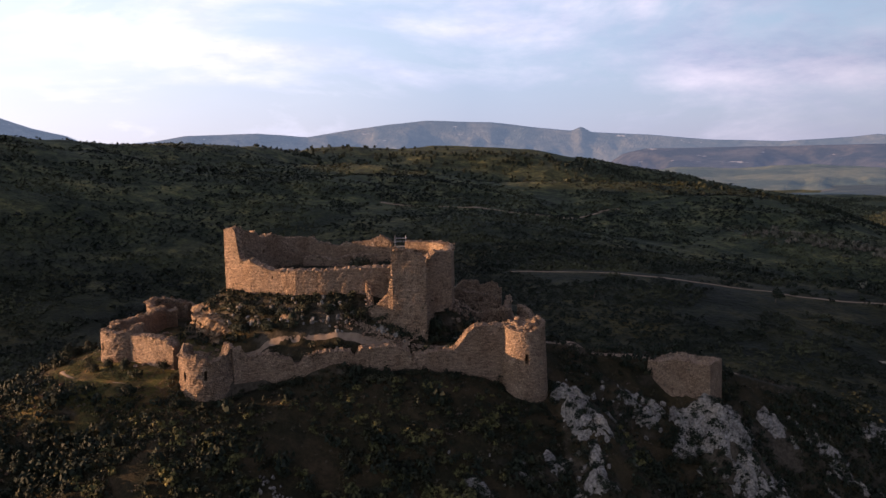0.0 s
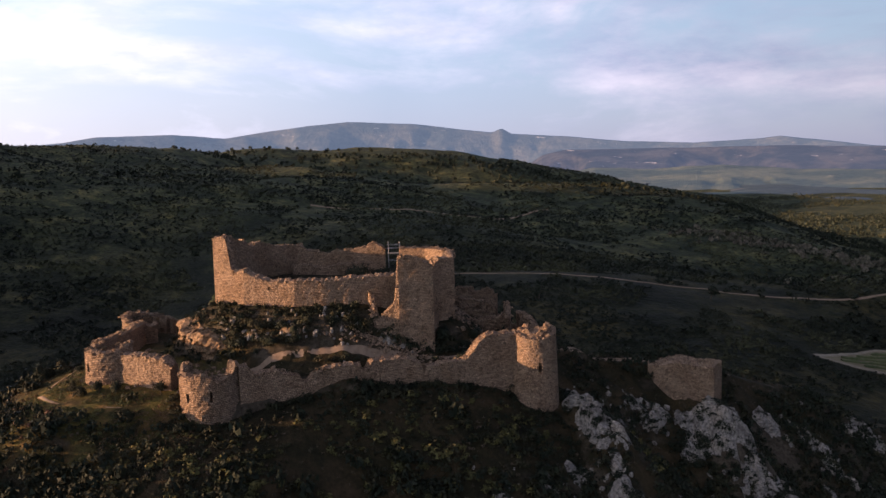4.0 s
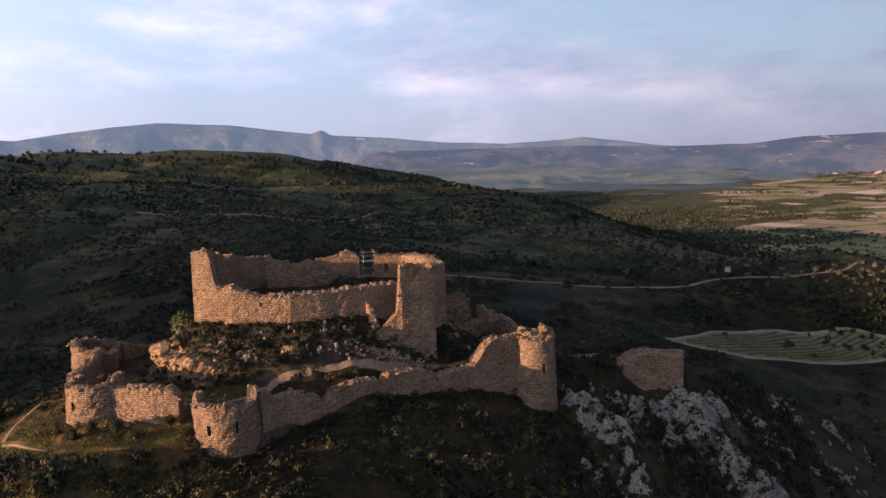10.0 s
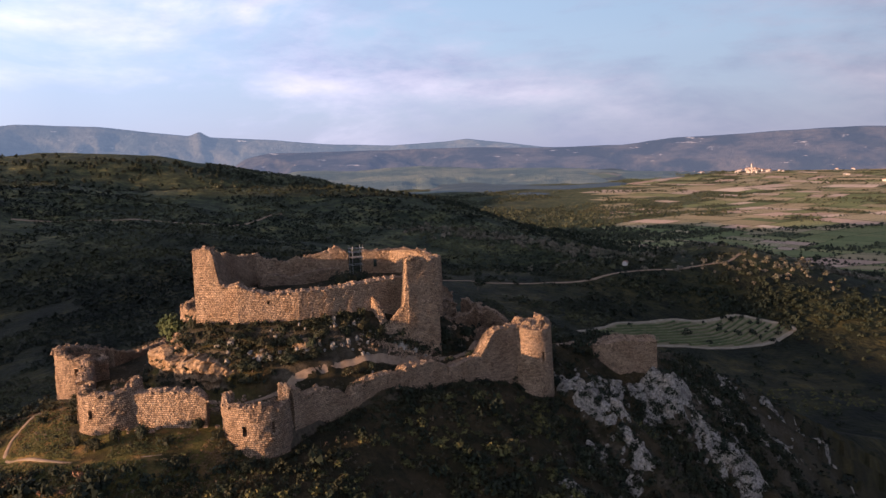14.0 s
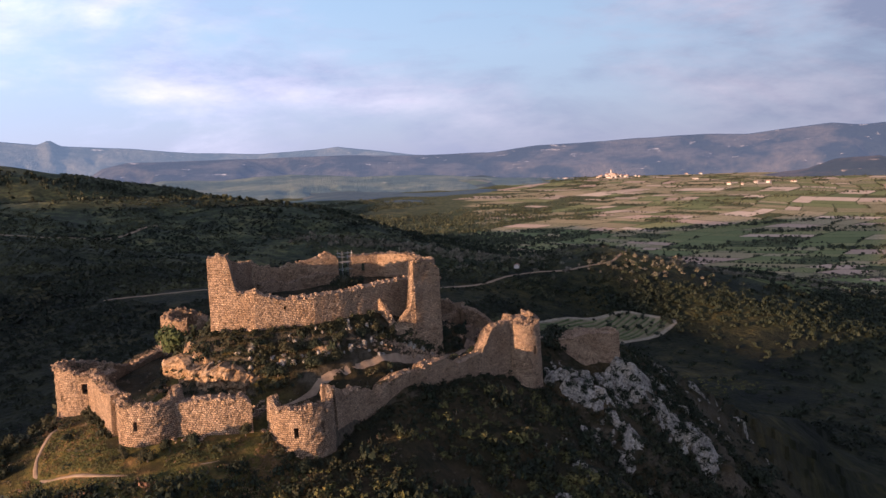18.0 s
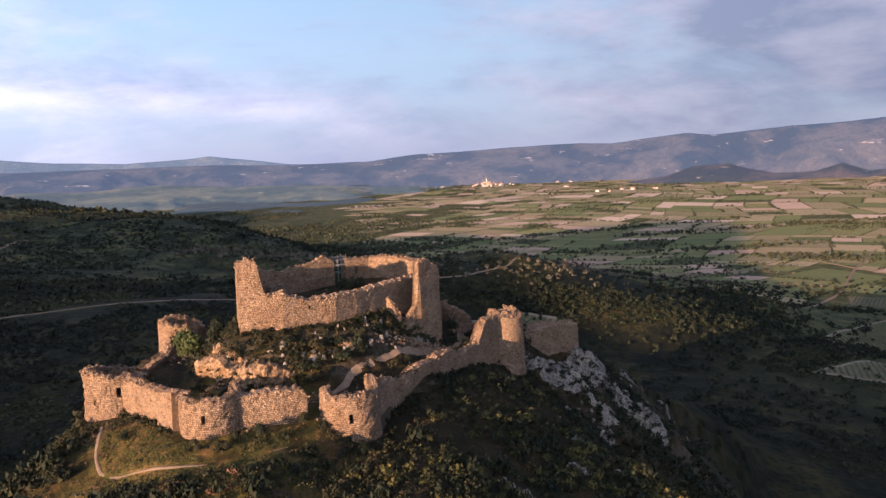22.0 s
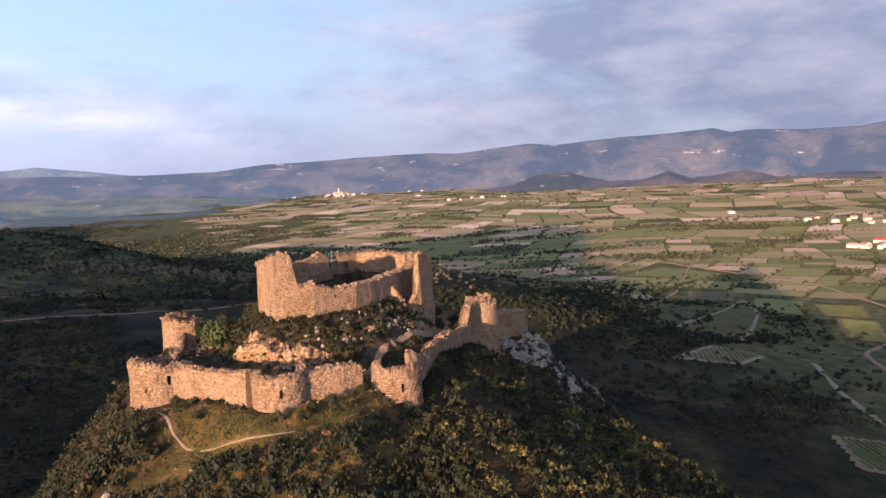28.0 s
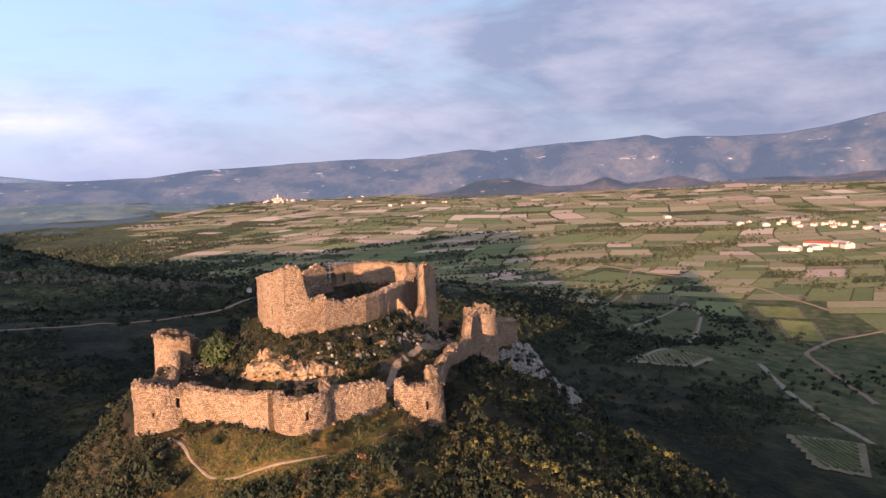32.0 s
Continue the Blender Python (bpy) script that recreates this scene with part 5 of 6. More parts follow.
crags("scattered pale stones on the west slope", [(-58, 104, 2.2, 0.9, 60, 0.8), (-53, 114, 2, 0.9, 70, 0.8)], [(-58, 104, 5, 3, 1.5, 60, 0.4), (-52, 113, 6, 3, 1.5, 70, 0.4), (-56, 96, 5, 3, 1.2, 30, 0.35), (-64, 112, 5, 4, 2, 60, 0.5)])
outcrop("pale stones among the bushes of the keep's knoll", [(-19, 98.4, 26, 5.0, 1.1, -12, 0.38), (-27, 100.5, 16, 2.5, 1.1, -30, 0.42), (-12, 99.0, 12, 2.5, 0.7, 0, 0.35)], rr)
crags("grey rubble ledge below the corner slab", [(-7, 98.2, 3, 0.8, 5, 0.8), (2, 101.5, 2, 1.2, 40, 1.4)], [(-14, 99.2, 12, 3.5, 0.6, -5, 0.4), (-8, 98.4, 9, 2.5, 0.5, 0, 0.35)])
outcrop("grey scree patch among yellow broom", [(-17, 73.5, 60, 1.7, 0.75, -70, 0.22), (-12.5, 66, 16, 1.5, 0.8, -60, 0.3)], rr)


# ---- plants ----
def leaf_cloud(n, rng, size, upright):
    """n leaf sprays on an uneven dome of unit radius; (n, 3, 3)."""
    out = np.zeros((n, 3, 3))
    lobes = [Vector((rng.uniform(-0.45, 0.45), rng.uniform(-0.45, 0.45), rng.uniform(0.1, 0.55))) for _ in range(5)]
    for k in range(n):
        d = Vector((rng.gauss(0, 1), rng.gauss(0, 1), abs(rng.gauss(0.25, 0.8)))).normalized()
        c = rng.choice(lobes) + d * rng.uniform(0.30, 0.58)
        c.z = max(0.04, c.z)
        nrm = (d + Vector((rng.gauss(0, 0.38), rng.gauss(0, 0.38), rng.gauss(0.12, 0.38)))).normalized()
        u = nrm.orthogonal().normalized()
        u.rotate(Matrix.Rotation(rng.uniform(0, 6.28), 3, nrm))
        v = nrm.cross(u)
        s = size * rng.uniform(0.6, 1.25)
        for q, (a, b) in enumerate(((-1.15, -0.6), (0.95, -0.75), (0.2, 1.2))):
            p = c + u * (a * s * rng.uniform(0.7, 1.2)) + v * (b * s * rng.uniform(0.7, 1.2)) + nrm * (rng.uniform(-0.15, 0.15) * s)
            out[k, q] = (p.x, p.y, max(0.0, p.z) * upright)
    return out


def scatter(name, mat, x, y, z, size, tall, leaves, leaf, seed, label, category="shrub"):
    """Many plants as one mesh of leaf sprays."""
    rng, nr = random.Random(seed), np.random.RandomState(seed)
    forms = np.stack([leaf_cloud(leaves, rng, leaf, 1.0) for _ in range(7)])
    n = len(x)
    pick = nr.randint(0, 7, n)
    ang = nr.rand(n) * 6.283
    c, s = np.cos(ang)[:, None, None], np.sin(ang)[:, None, None]
    f = forms[pick]
    px = (f[..., 0] * c - f[..., 1] * s) * size[:, None, None] + x[:, None, None]
    py = (f[..., 0] * s + f[..., 1] * c) * size[:, None, None] + y[:, None, None]
    pz = f[..., 2] * (size * tall)[:, None, None] + z[:, None, None] - 0.08 * size[:, None, None]
    co = np.stack([px, py, pz], -1).reshape(-1, 3)
    return tagged(new(name, quick_mesh(name, co, np.arange(len(co)).reshape(-1, 3), mat)), label, category, kind="stuff")


def path_dist(x, y, line):
    best = np.full(x.shape, 1e9)
    for a, b in zip(line, line[1:]):
        ex, ey = b[0] - a[0], b[1] - a[1]
        t = np.clip(((x - a[0]) * ex + (y - a[1]) * ey) / (ex * ex + ey * ey), 0, 1)
        best = np.minimum(best, np.hypot(x - a[0] - t * ex, y - a[1] - t * ey))
    return best


nr = np.random.RandomState(4)


def hill_spots(n, reach, thin, seed):
    """Places for plants on the castle hill, in clumps, off the walls, the paths and the grass before the gate."""
    x, y = CX + nr.uniform(-reach, reach, n), CY + nr.uniform(-reach, reach, n)
    d, _ = poly_dist(x, y, WARD)
    kd, _ = poly_dist(x, y, KEEP)
    ok = (fbm(x, y, 9, 3, seed) + 0.25 * fbm(x, y, 2.5, 2, seed + 1) > thin) & (np.hypot(x - CX, y - CY) < reach)
    ok &= (np.abs(d + 0.6) > 1.9) & (kd > 1.1) & (path_dist(x, y, GATE_PATH) > 1.1) & ((d > 1.3) | (kd < 6.5))
    ok |= (kd > 0.6) & (kd < 4.5) & (y < 104) & (d < -1.5) & (path_dist(x, y, GATE_PATH) > 1.0) & (nr.rand(n) < 0.20)
    lawn = (x < -37) & (y < 114) & (d > 0) & (d < 6.5) & (path_dist(x, y, GATE_PATH) < 9)
    ok &= ~lawn | (nr.rand(n) < 0.10)
    ok &= (y < 122) | (d < 0) | (x < -20) | (nr.rand(n) < 0.15)
    ok &= (path_dist(x, y, SPUR_PATH) > 0.9) & ((np.hypot(x - 34.5, y - 104.5) > 5.5) | (nr.rand(n) < 0.06))
    for rib, _, _ in RIBS:
        ok &= (path_dist(x, y, rib) > 3.4) | (nr.rand(n) < 0.14)
    scree = np.hypot((x + 17) / 2.2, (y - 73.5) / 3.2) < 1
    return x[ok & ~scree], y[ok & ~scree], d[ok & ~scree]


sx, sy, sd = hill_spots(62000, 84, -0.36, 21)
front = (sy < 96) & (sx > -36) & (sx < 25)
yellow = (fbm(sx, sy, 14, 2, 33) + 0.012 * (sx + 22) * (sx < 12) > 0.02) & (sd > 2) & (nr.rand(len(sx)) < np.where(front, 0.40, np.where((sx < -36) & (sy < 125), 0.16, 0.0)))
rusty = (sx < -44) & (nr.rand(len(sx)) < 0.07)
dark = ~yellow & ~rusty & (nr.rand(len(sx)) < np.where(sx < -34, 0.50, 0.25))
rest = ~yellow & ~rusty & ~dark
size = np.clip(np.exp(nr.normal(-0.55, 0.42, len(sx))) * (0.8 + 0.3 * (sd > 9)), 0.2, 1.3)
tall = nr.uniform(0.75, 1.35, len(sx))
for name, mat, mask, lab, k in (("olive_scrub", SHRUB, rest, "dense olive-green garrigue scrub on the castle hill", 1.0), ("yellow_broom", BROOM, yellow, "bushy yellow-green broom on the south slope", 1.0),
                                ("dark_juniper", DARKLEAF, dark, "dark evergreen juniper and kermes oak bushes", 1.15), ("rusty_scrub", RUST, rusty, "rust-coloured dry bushes on the west slope", 0.8)):
    scatter(name, mat, sx[mask], sy[mask], ground_z(sx[mask], sy[mask]), size[mask] * k, tall[mask] * (1.3 if "dark" in name else 1.0), 50 if "broom" in name else 44, 0.17, 7, lab)

# small shrubs rooted in the clefts of the rocks, and along the feet of the walls
ox, oy, oz = (np.array(v) for v in zip(*CREVICES))
scatter("cleft_shrubs", DARKLEAF, ox, oy, oz, nr.uniform(0.25, 0.95, len(ox)), nr.uniform(0.6, 1.0, len(ox)), 44, 0.17, 27, "small dark shrubs rooted in clefts of the crags")


def foot_line(pts, count, lo, hi):
    t = nr.rand(count) * (len(pts) - 1)
    k = np.minimum(t.astype(int), len(pts) - 2)
    p = np.array([q[:2] for q in pts], float)
    a, b = p[k], p[k + 1]
    d = b - a
    nrm = np.stack([d[:, 1], -d[:, 0]], -1) / np.hypot(d[:, 0], d[:, 1])[:, None]
    spot = a + d * (t - k)[:, None] + nrm * nr.uniform(lo, hi, count)[:, None]
    return spot[:, 0], spot[:, 1]


feet = [foot_line([(-21.0, 118.2), (-25.9, 113.2), (-30.0, 106.2), (-25.9, 103.3), (-19.4, 101.35), (-15.5, 100.8), (-11.5, 101.4)], 170, 0.2, 1.5),
        foot_line([(-22, 89.4), (-17.6, 91.0), (-10.4, 92.8), (-3.1, 94.5), (8.3, 97.2)], 170, 0.3, 1.6), foot_line([(-42.2, 112.8), (-42.9, 105), (-43.4, 98.6)], 40, 0.2, 0.9),
        foot_line(arc(-27.6, 89.1, 3.6, 170, 350), 60, 0.2, 1.2), foot_line([(-9.5, 99.3), (-6.3, 99.15), (-1.9, 99.6), (0.5, 103)], 40, 0.2, 1.2), foot_line(arc(10.7, 98.1, 3.2, 180, 390), 60, 0.2, 1.4)]
fx_, fy_ = np.concatenate([f[0] for f in feet]), np.concatenate([f[1] for f in feet])
scatter("wall_foot_shrubs", SHRUB, fx_, fy_, ground_z(fx_, fy_), nr.uniform(0.25, 0.75, len(fx_)), nr.uniform(0.8, 1.4, len(fx_)), 60, 0.16, 28, "low shrubs and tall grass along the feet of the walls")

# shrubs along the ledge of the ochre cliff
ex, ey = foot_line([(-33.6, 111.5), (-34.8, 107.8), (-34.2, 104.2), (-32.0, 101.2), (-28.6, 99.2), (-24.6, 98.3)], 110, -2.6, 0.5)
ledge = np.interp(ey - 0.4 * ex, [108, 112.5, 116.5, 118, 122, 125], [1.9, 2.8, 4.1, 4.2, 3.6, 2.4])
scatter("ledge_shrubs", SHRUB, ex, ey, np.maximum(ground_z(ex, ey), ledge - 0.3 - 0.9 * nr.rand(len(ex))), nr.uniform(0.25, 0.7, len(ex)), nr.uniform(0.7, 1.1, len(ex)), 50, 0.17, 29, "olive shrubs rooted along the ledge of the cliff")

# scrub on the steep north-west flank
qx, qy = nr.uniform(-66, -36, 1500), nr.uniform(106, 140, 1500)
qd, _ = poly_dist(qx, qy, WARD)
ok = (qd > 1.2) & (path_dist(qx, qy, GATE_PATH) > 1.0)
qx, qy = qx[ok], qy[ok]
scatter("flank_scrub", SHRUB, qx, qy, ground_z(qx, qy), np.exp(nr.normal(-0.45, 0.4, len(qx))), nr.uniform(0.7, 1.3, len(qx)), 44, 0.17, 31, "olive and dark scrub on the steep north-west flank")

# low tufts of dry grass between the bushes
tx, ty = CX + nr.uniform(-70, 70, 9000), CY + nr.uniform(-60, 60, 9000)
tk, _ = poly_dist(tx, ty, KEEP)
td, _ = poly_dist(tx, ty, WARD)
ok = (path_dist(tx, ty, GATE_PATH) > 0.8) & (np.abs(td + 0.6) > 1.5) & (np.abs(tk) > 1.2)
tx, ty = tx[ok], ty[ok]
GRASS = foliage("dry_grass_blades", [(0.3, (0.03, 0.032, 0.011)), (0.5, (0.07, 0.056, 0.024)), (0.7, (0.12, 0.085, 0.044))], 0.3)
scatter("dry_grass", GRASS, tx, ty, ground_z(tx, ty), nr.uniform(0.18, 0.42, len(tx)), nr.uniform(0.8, 1.8, len(tx)), 16, 0.18, 8, "tufts of dry yellowing grass", "grass")


# turf on the shelf before the west wall
lx, ly = nr.uniform(-56, -29, 20000), nr.uniform(82, 114, 20000)
ld, _ = poly_dist(lx, ly, WARD)
ok = (ld > 0.4) & (ld < 9) & (path_dist(lx, ly, GATE_PATH) > 0.45) & (fbm(lx, ly, 4, 3, 71) > -0.25)
lx, ly = lx[ok], ly[ok]
green = fbm(lx, ly, 5, 2, 72) + 0.3 * nr.normal(0, 1, len(lx)) > 0.05
TURF = foliage("green_turf_blades", [(0.3, (0.045, 0.055, 0.012)), (0.7, (0.095, 0.090, 0.022))], 0.4)
STRAW = foliage("orange_straw_blades", [(0.3, (0.085, 0.055, 0.018)), (0.7, (0.17, 0.10, 0.036))], 0.4)
for name, mat, mask, lab in (("green_turf", TURF, green, "green turf on the shelf before the west wall"), ("dry_turf", STRAW, ~green, "dry orange grass on the shelf before the west wall")):
    scatter(name, mat, lx[mask], ly[mask], ground_z(lx[mask], ly[mask]), nr.uniform(0.12, 0.3, mask.sum()), nr.uniform(0.5, 1.3, mask.sum()), 14, 0.2, 9, lab, "grass")


def wall_weeds(lines, seed):
    rng = np.random.RandomState(seed)
    xs, ys, zs = [], [], []
    for (x0, y0, z0), (x1, y1, z1), count in lines:
        t = rng.rand(count)
        xs.append(x0 + (x1 - x0) * t + rng.normal(0, 0.35, count))
        ys.append(y0 + (y1 - y0) * t + rng.normal(0, 0.35, count))
        zs.append(z0 + (z1 - z0) * t)
    x, y, z = np.concatenate(xs), np.concatenate(ys), np.concatenate(zs)
    scatter("wall_top_weeds", GRASS, x, y, z - 0.1, rng.uniform(0.2, 0.5, len(x)), rng.uniform(0.6, 1.2, len(x)), 24, 0.16, seed, "dry weeds growing on the broken wall tops", "weeds")


wall_weeds([((-42, 112, 3.1), (-42.5, 99, 3.6), 26), ((-37, 93.6, 3.2), (-33.2, 91.6, 3.3), 40), ((-43, 95, 3.7), (-38, 98, 3.9), 30), ((-44, 115, 3.3), (-40, 118, 3.2), 26), ((-29, 87, 1.9), (-25, 88, 2.0), 20),
            ((-20, 91, 1.0), (-6, 94.6, 1.0), 30), ((-27, 131, 4.2), (-22, 132, 4.0), 30), ((30.5, 109, -5.6), (37, 104, -5.0), 40), ((-27, 110, 13.6), (-24, 115, 13.2), 14), ((-36, 122, 1.0), (-30, 127, 1.2), 30)], 91)


def leaf_mesh(name, mat, seed, leaves, leaf):
    f = leaf_cloud(leaves, random.Random(seed), leaf, 1.0).reshape(-1, 3)
    return quick_mesh(name, f, np.arange(len(f)).reshape(-1, 3), mat)


def bush(x, y, z, w, h, mat, label, seed, category="bush", group="", name="bush"):
    me = leaf_mesh("foliage", mat, seed, 800, 0.07)
    ob = thing(name, label, category, group, (x, y, z))
    part("foliage", me, ob, at=Matrix.Diagonal((w, w, h, 1)))
    part("stem", limb((0, 0, -0.3), (0.1 * w, 0.05, 0.55 * h), 0.09, 0.03), ob)
    return ob


def limb(a, b, r0, r1, n=7):
    a, b = Vector(a), Vector(b)
    m = (b - a).to_track_quat("Z", "Y").to_matrix()
    co = [tuple(p + m @ Vector((r * math.cos(6.283 * k / n), r * math.sin(6.283 * k / n), 0))) for p, r in ((a, r0), (b, r1)) for k in range(n)]
    return quick_mesh("limb", co, [(k, (k + 1) % n, n + (k + 1) % n, n + k) for k in range(n)], BARK, True)


def tree(x, y, h, w, mat, label, seed, group="", name="tree", leaves=1500):
    rng = random.Random(seed)
    z = gz(x, y)
    ob = thing(name, label, "tree", group, (x, y, z - 0.1))
    part("trunk", limb((0, 0, -0.3), (0.05 * h, 0, 0.5 * h), 0.045 * h, 0.025 * h), ob)
    for k in range(4):
        a = k * 1.6 + rng.uniform(0, 0.6)
        part("branch", limb((0.03 * h, 0, 0.3 * h), (w * 0.6 * math.cos(a), w * 0.6 * math.sin(a), h * rng.uniform(0.55, 0.8)), 0.02 * h, 0.006 * h), ob)
    f = leaf_cloud(leaves, rng, 0.10 if leaves < 600 else 0.065, 1.0).reshape(-1, 3)
    part("crown", quick_mesh("crown", f * [w, w, h * 0.82] + [0, 0, h * 0.2], np.arange(len(f)).reshape(-1, 3), mat), ob)
    return ob


tree(-30.2, 117.6, 4.8, 2.9, GREENLEAF, "small fresh green fig tree beside the ruined tower", 1)
tree(-22.8, 123.5, 3.6, 2.2, DARKLEAF, "dark green tree growing against the keep's rock", 2)
bush(-11.2, 107.5, gz(-11.2, 107.5), 2.1, 2.4, SHRUB, "leafy green bush growing inside the keep", 3)
bush(-8.0, 109.5, gz(-8, 109.5), 1.3, 1.5, DARKLEAF, "dark bush growing inside the keep", 4)
bush(1.6, 97.4, gz(1.6, 97.4), 1.1, 1.7, DARKLEAF, "dark round bush beside the path", 5)
bush(-33.6, 90.0, gz(-33.6, 90.0), 0.9, 1.5, SHRUB, "bush at the gateway wall", 6)
bush(4.2, 103.0, gz(4.2, 103), 1.5, 1.7, DARKLEAF, "dark thicket in the gap below the keep", 7)
bush(6.5, 101.2, gz(6.5, 101.2), 1.2, 1.5, DARKLEAF, "dark thicket in the gap below the keep", 8)
bush(-1.0, 101.0, gz(-1, 101), 1.4, 2.2, DARKLEAF, "dark bush against the corner slab", 9)
bush(68, 94.8, gz(68, 94.8), 4.2, 4.4, DARKLEAF, "large round dark green bush on the east slope", 10)
for k, (bx, by, bw, bh) in enumerate([(-52.5, 106, 0.9, 1.7), (-51, 108.5, 0.8, 1.9), (-53.5, 103.5, 0.8, 1.5), (-46.5, 103.2, 0.8, 1.0), (-42.6, 91.0, 1.0, 1.2), (-40.5, 91.2, 0.9, 1.3), (-38.6, 90.8, 0.9, 1.5),
                                      (-47.8, 112.6, 1.0, 1.9), (-36, 86, 1.0, 1.3), (-30.5, 84.6, 1.1, 1.2), (-44, 93.2, 0.7, 1.2), (-55, 109, 1.0, 1.6)]):
    bush(bx, by, gz(bx, by), bw, bh, SHRUB if k % 3 else DARKLEAF, "upright green juniper bush on the grassy shelf", 20 + k, "bush", "bushes on the grassy shelf")
for k, (bx, by, bw, bh, mat) in enumerate([(-24, 99.6, 1.3, 1.4, SHRUB), (-21, 99.0, 1.2, 1.3, DARKLEAF), (-18, 98.8, 1.3, 1.3, SHRUB), (-26.5, 101.6, 1.1, 1.2, DARKLEAF), (-29, 102.6, 1.0, 0.9, SHRUB), (-12.5, 98.8, 1.2, 1.5, SHRUB),
                                           (-14.6, 98.6, 1.1, 1.2, DARKLEAF), (-10.6, 98.4, 0.9, 1.7, SHRUB), (-22.5, 97.2, 1.5, 1.5, DARKLEAF), (-26, 98.2, 1.4, 1.5, DARKLEAF), (-19.5, 97.0, 1.2, 1.2, SHRUB)]):
    bush(bx, by, gz(bx, by), bw, bh, mat, "evergreen bush clinging to the keep's rocky knoll", 50 + k, "bush", "bushes on the knoll")

# scrub over the hills and the valley sides
n = 160000
ra = np.sqrt(nr.uniform(75.0 ** 2, 1500.0 ** 2, n)) * nr.uniform(0.25, 1.0, n) ** 0.6
aa = np.radians(nr.uniform(-42, 112, n))
near = np.arange(n) % 3 == 0
ra = np.where(near, np.sqrt(nr.uniform(70.0 ** 2, 480.0 ** 2, n)), ra)
mx, my = CX + ra * np.sin(aa), CY + ra * np.cos(aa)
mz = ground_z(mx, my)
ok = (ra > 74) & (mz > -134) & (fbm(mx, my, 60, 3, 41) + 0.5 * fbm(mx, my, 14, 2, 42) > -0.34) & (path_dist(mx, my, VALLEY_ROAD) > 4)
VINE_A = [(173, 293), (215, 314), (251, 320), (301, 313), (322, 287), (301, 284), (254, 283), (221, 286)]
VINES = [VINE_A, [(456, 183), (600, 186), (755, 184), (663, 154), (560, 142), (460, 135)], [(337, 150), (407, 140), (411, 111), (355, 117)], [(685, 90), (686, 56), (582, 44), (573, 73)],
         [(200, 48), (239, 60), (256, 31), (205, 30)], [(500, 352), (585, 352), (600, 318), (520, 310)], [(762, 115), (771, 72), (702, 62), (694, 99)], [(789, 251), (815, 199), (741, 193), (720, 231)], [(896, 362), (1006, 340), (963, 246), (890, 254)]]
maz = np.degrees(np.arctan2(mx - CX, my - CY))
ok &= (maz < 50) | (ra < 115) | (fbm(mx, my, 70, 2, 47) > 0.40) | (nr.rand(n) < 0.012)
for va in VINES:
    vd, _ = poly_dist(mx, my, va)
    ok &= vd > 3
mx, my, mz, ra = mx[ok], my[ok], mz[ok], ra[ok]
msize = np.exp(nr.normal(0.0, 0.45, len(mx))) * (0.75 + np.minimum(ra, 900) / 800)
mtall = nr.uniform(0.6, 1.1, len(mx))
near = ra < 330
scatter("valley_side_scrub", FARLEAF, mx[near], my[near], mz[near], msize[near] * 0.8, mtall[near], 22, 0.26, 10, "low dark scrub on the slopes below the castle", "scrub")
scatter("hillside_scrub", FARLEAF, mx[~near], my[~near], mz[~near], msize[~near] * 0.85, mtall[~near], 7, 0.42, 9, "low dark scrub covering the hills", "scrub")

# woods: dark pines on the crests, greyish trees in the hollow
def wood(cx_, cy_, a, b, turn, n, lo, hi):
    u, v = nr.normal(0, 1, n) * a, nr.normal(0, 1, n) * b
    c, s = math.cos(radians(turn)), math.sin(radians(turn))
    return cx_ + u * c - v * s, cy_ + u * s + v * c, nr.uniform(lo, hi, n)


def woods(name, mat, groups, tall, label, seed, leaves=26):
    px, py, ps = (np.concatenate(v) for v in zip(*[wood(*g) for g in groups]))
    scatter(name, mat, px, py, ground_z(px, py), ps, np.full(len(px), tall), leaves, 0.27, seed, label, "trees")


woods("pine_wood", DARKLEAF, [(300, 1250, 170, 50, -10, 500, 2.5, 5), (150, 1350, 120, 60, 0, 300, 2.5, 5), (520, 980, 160, 50, -30, 500, 2.2, 4.5), (600, 850, 130, 50, -40, 350, 2.2, 4.5), (700, 760, 120, 40, -30, 250, 2, 4),
                            (-120, 1700, 200, 60, 0, 300, 3, 6), (160, 1900, 300, 60, 0, 400, 3, 7)], 1.7, "dark pine woods along the hill crests", 12)
woods("hollow_trees", TREELEAF, [(400, 640, 45, 16, -35, 110, 2.2, 4.0), (350, 690, 40, 16, -35, 80, 2.2, 4.0), (440, 600, 45, 14, -35, 90, 2.0, 3.6), (330, 720, 30, 12, -30, 40, 1.8, 3.0), (640, 560, 80, 10, -28, 130, 2.5, 4.5), (560, 590, 60, 10, -20, 70, 2.5, 4.2)], 1.35, "grove of grey-green and russet trees in the hollow", 13)
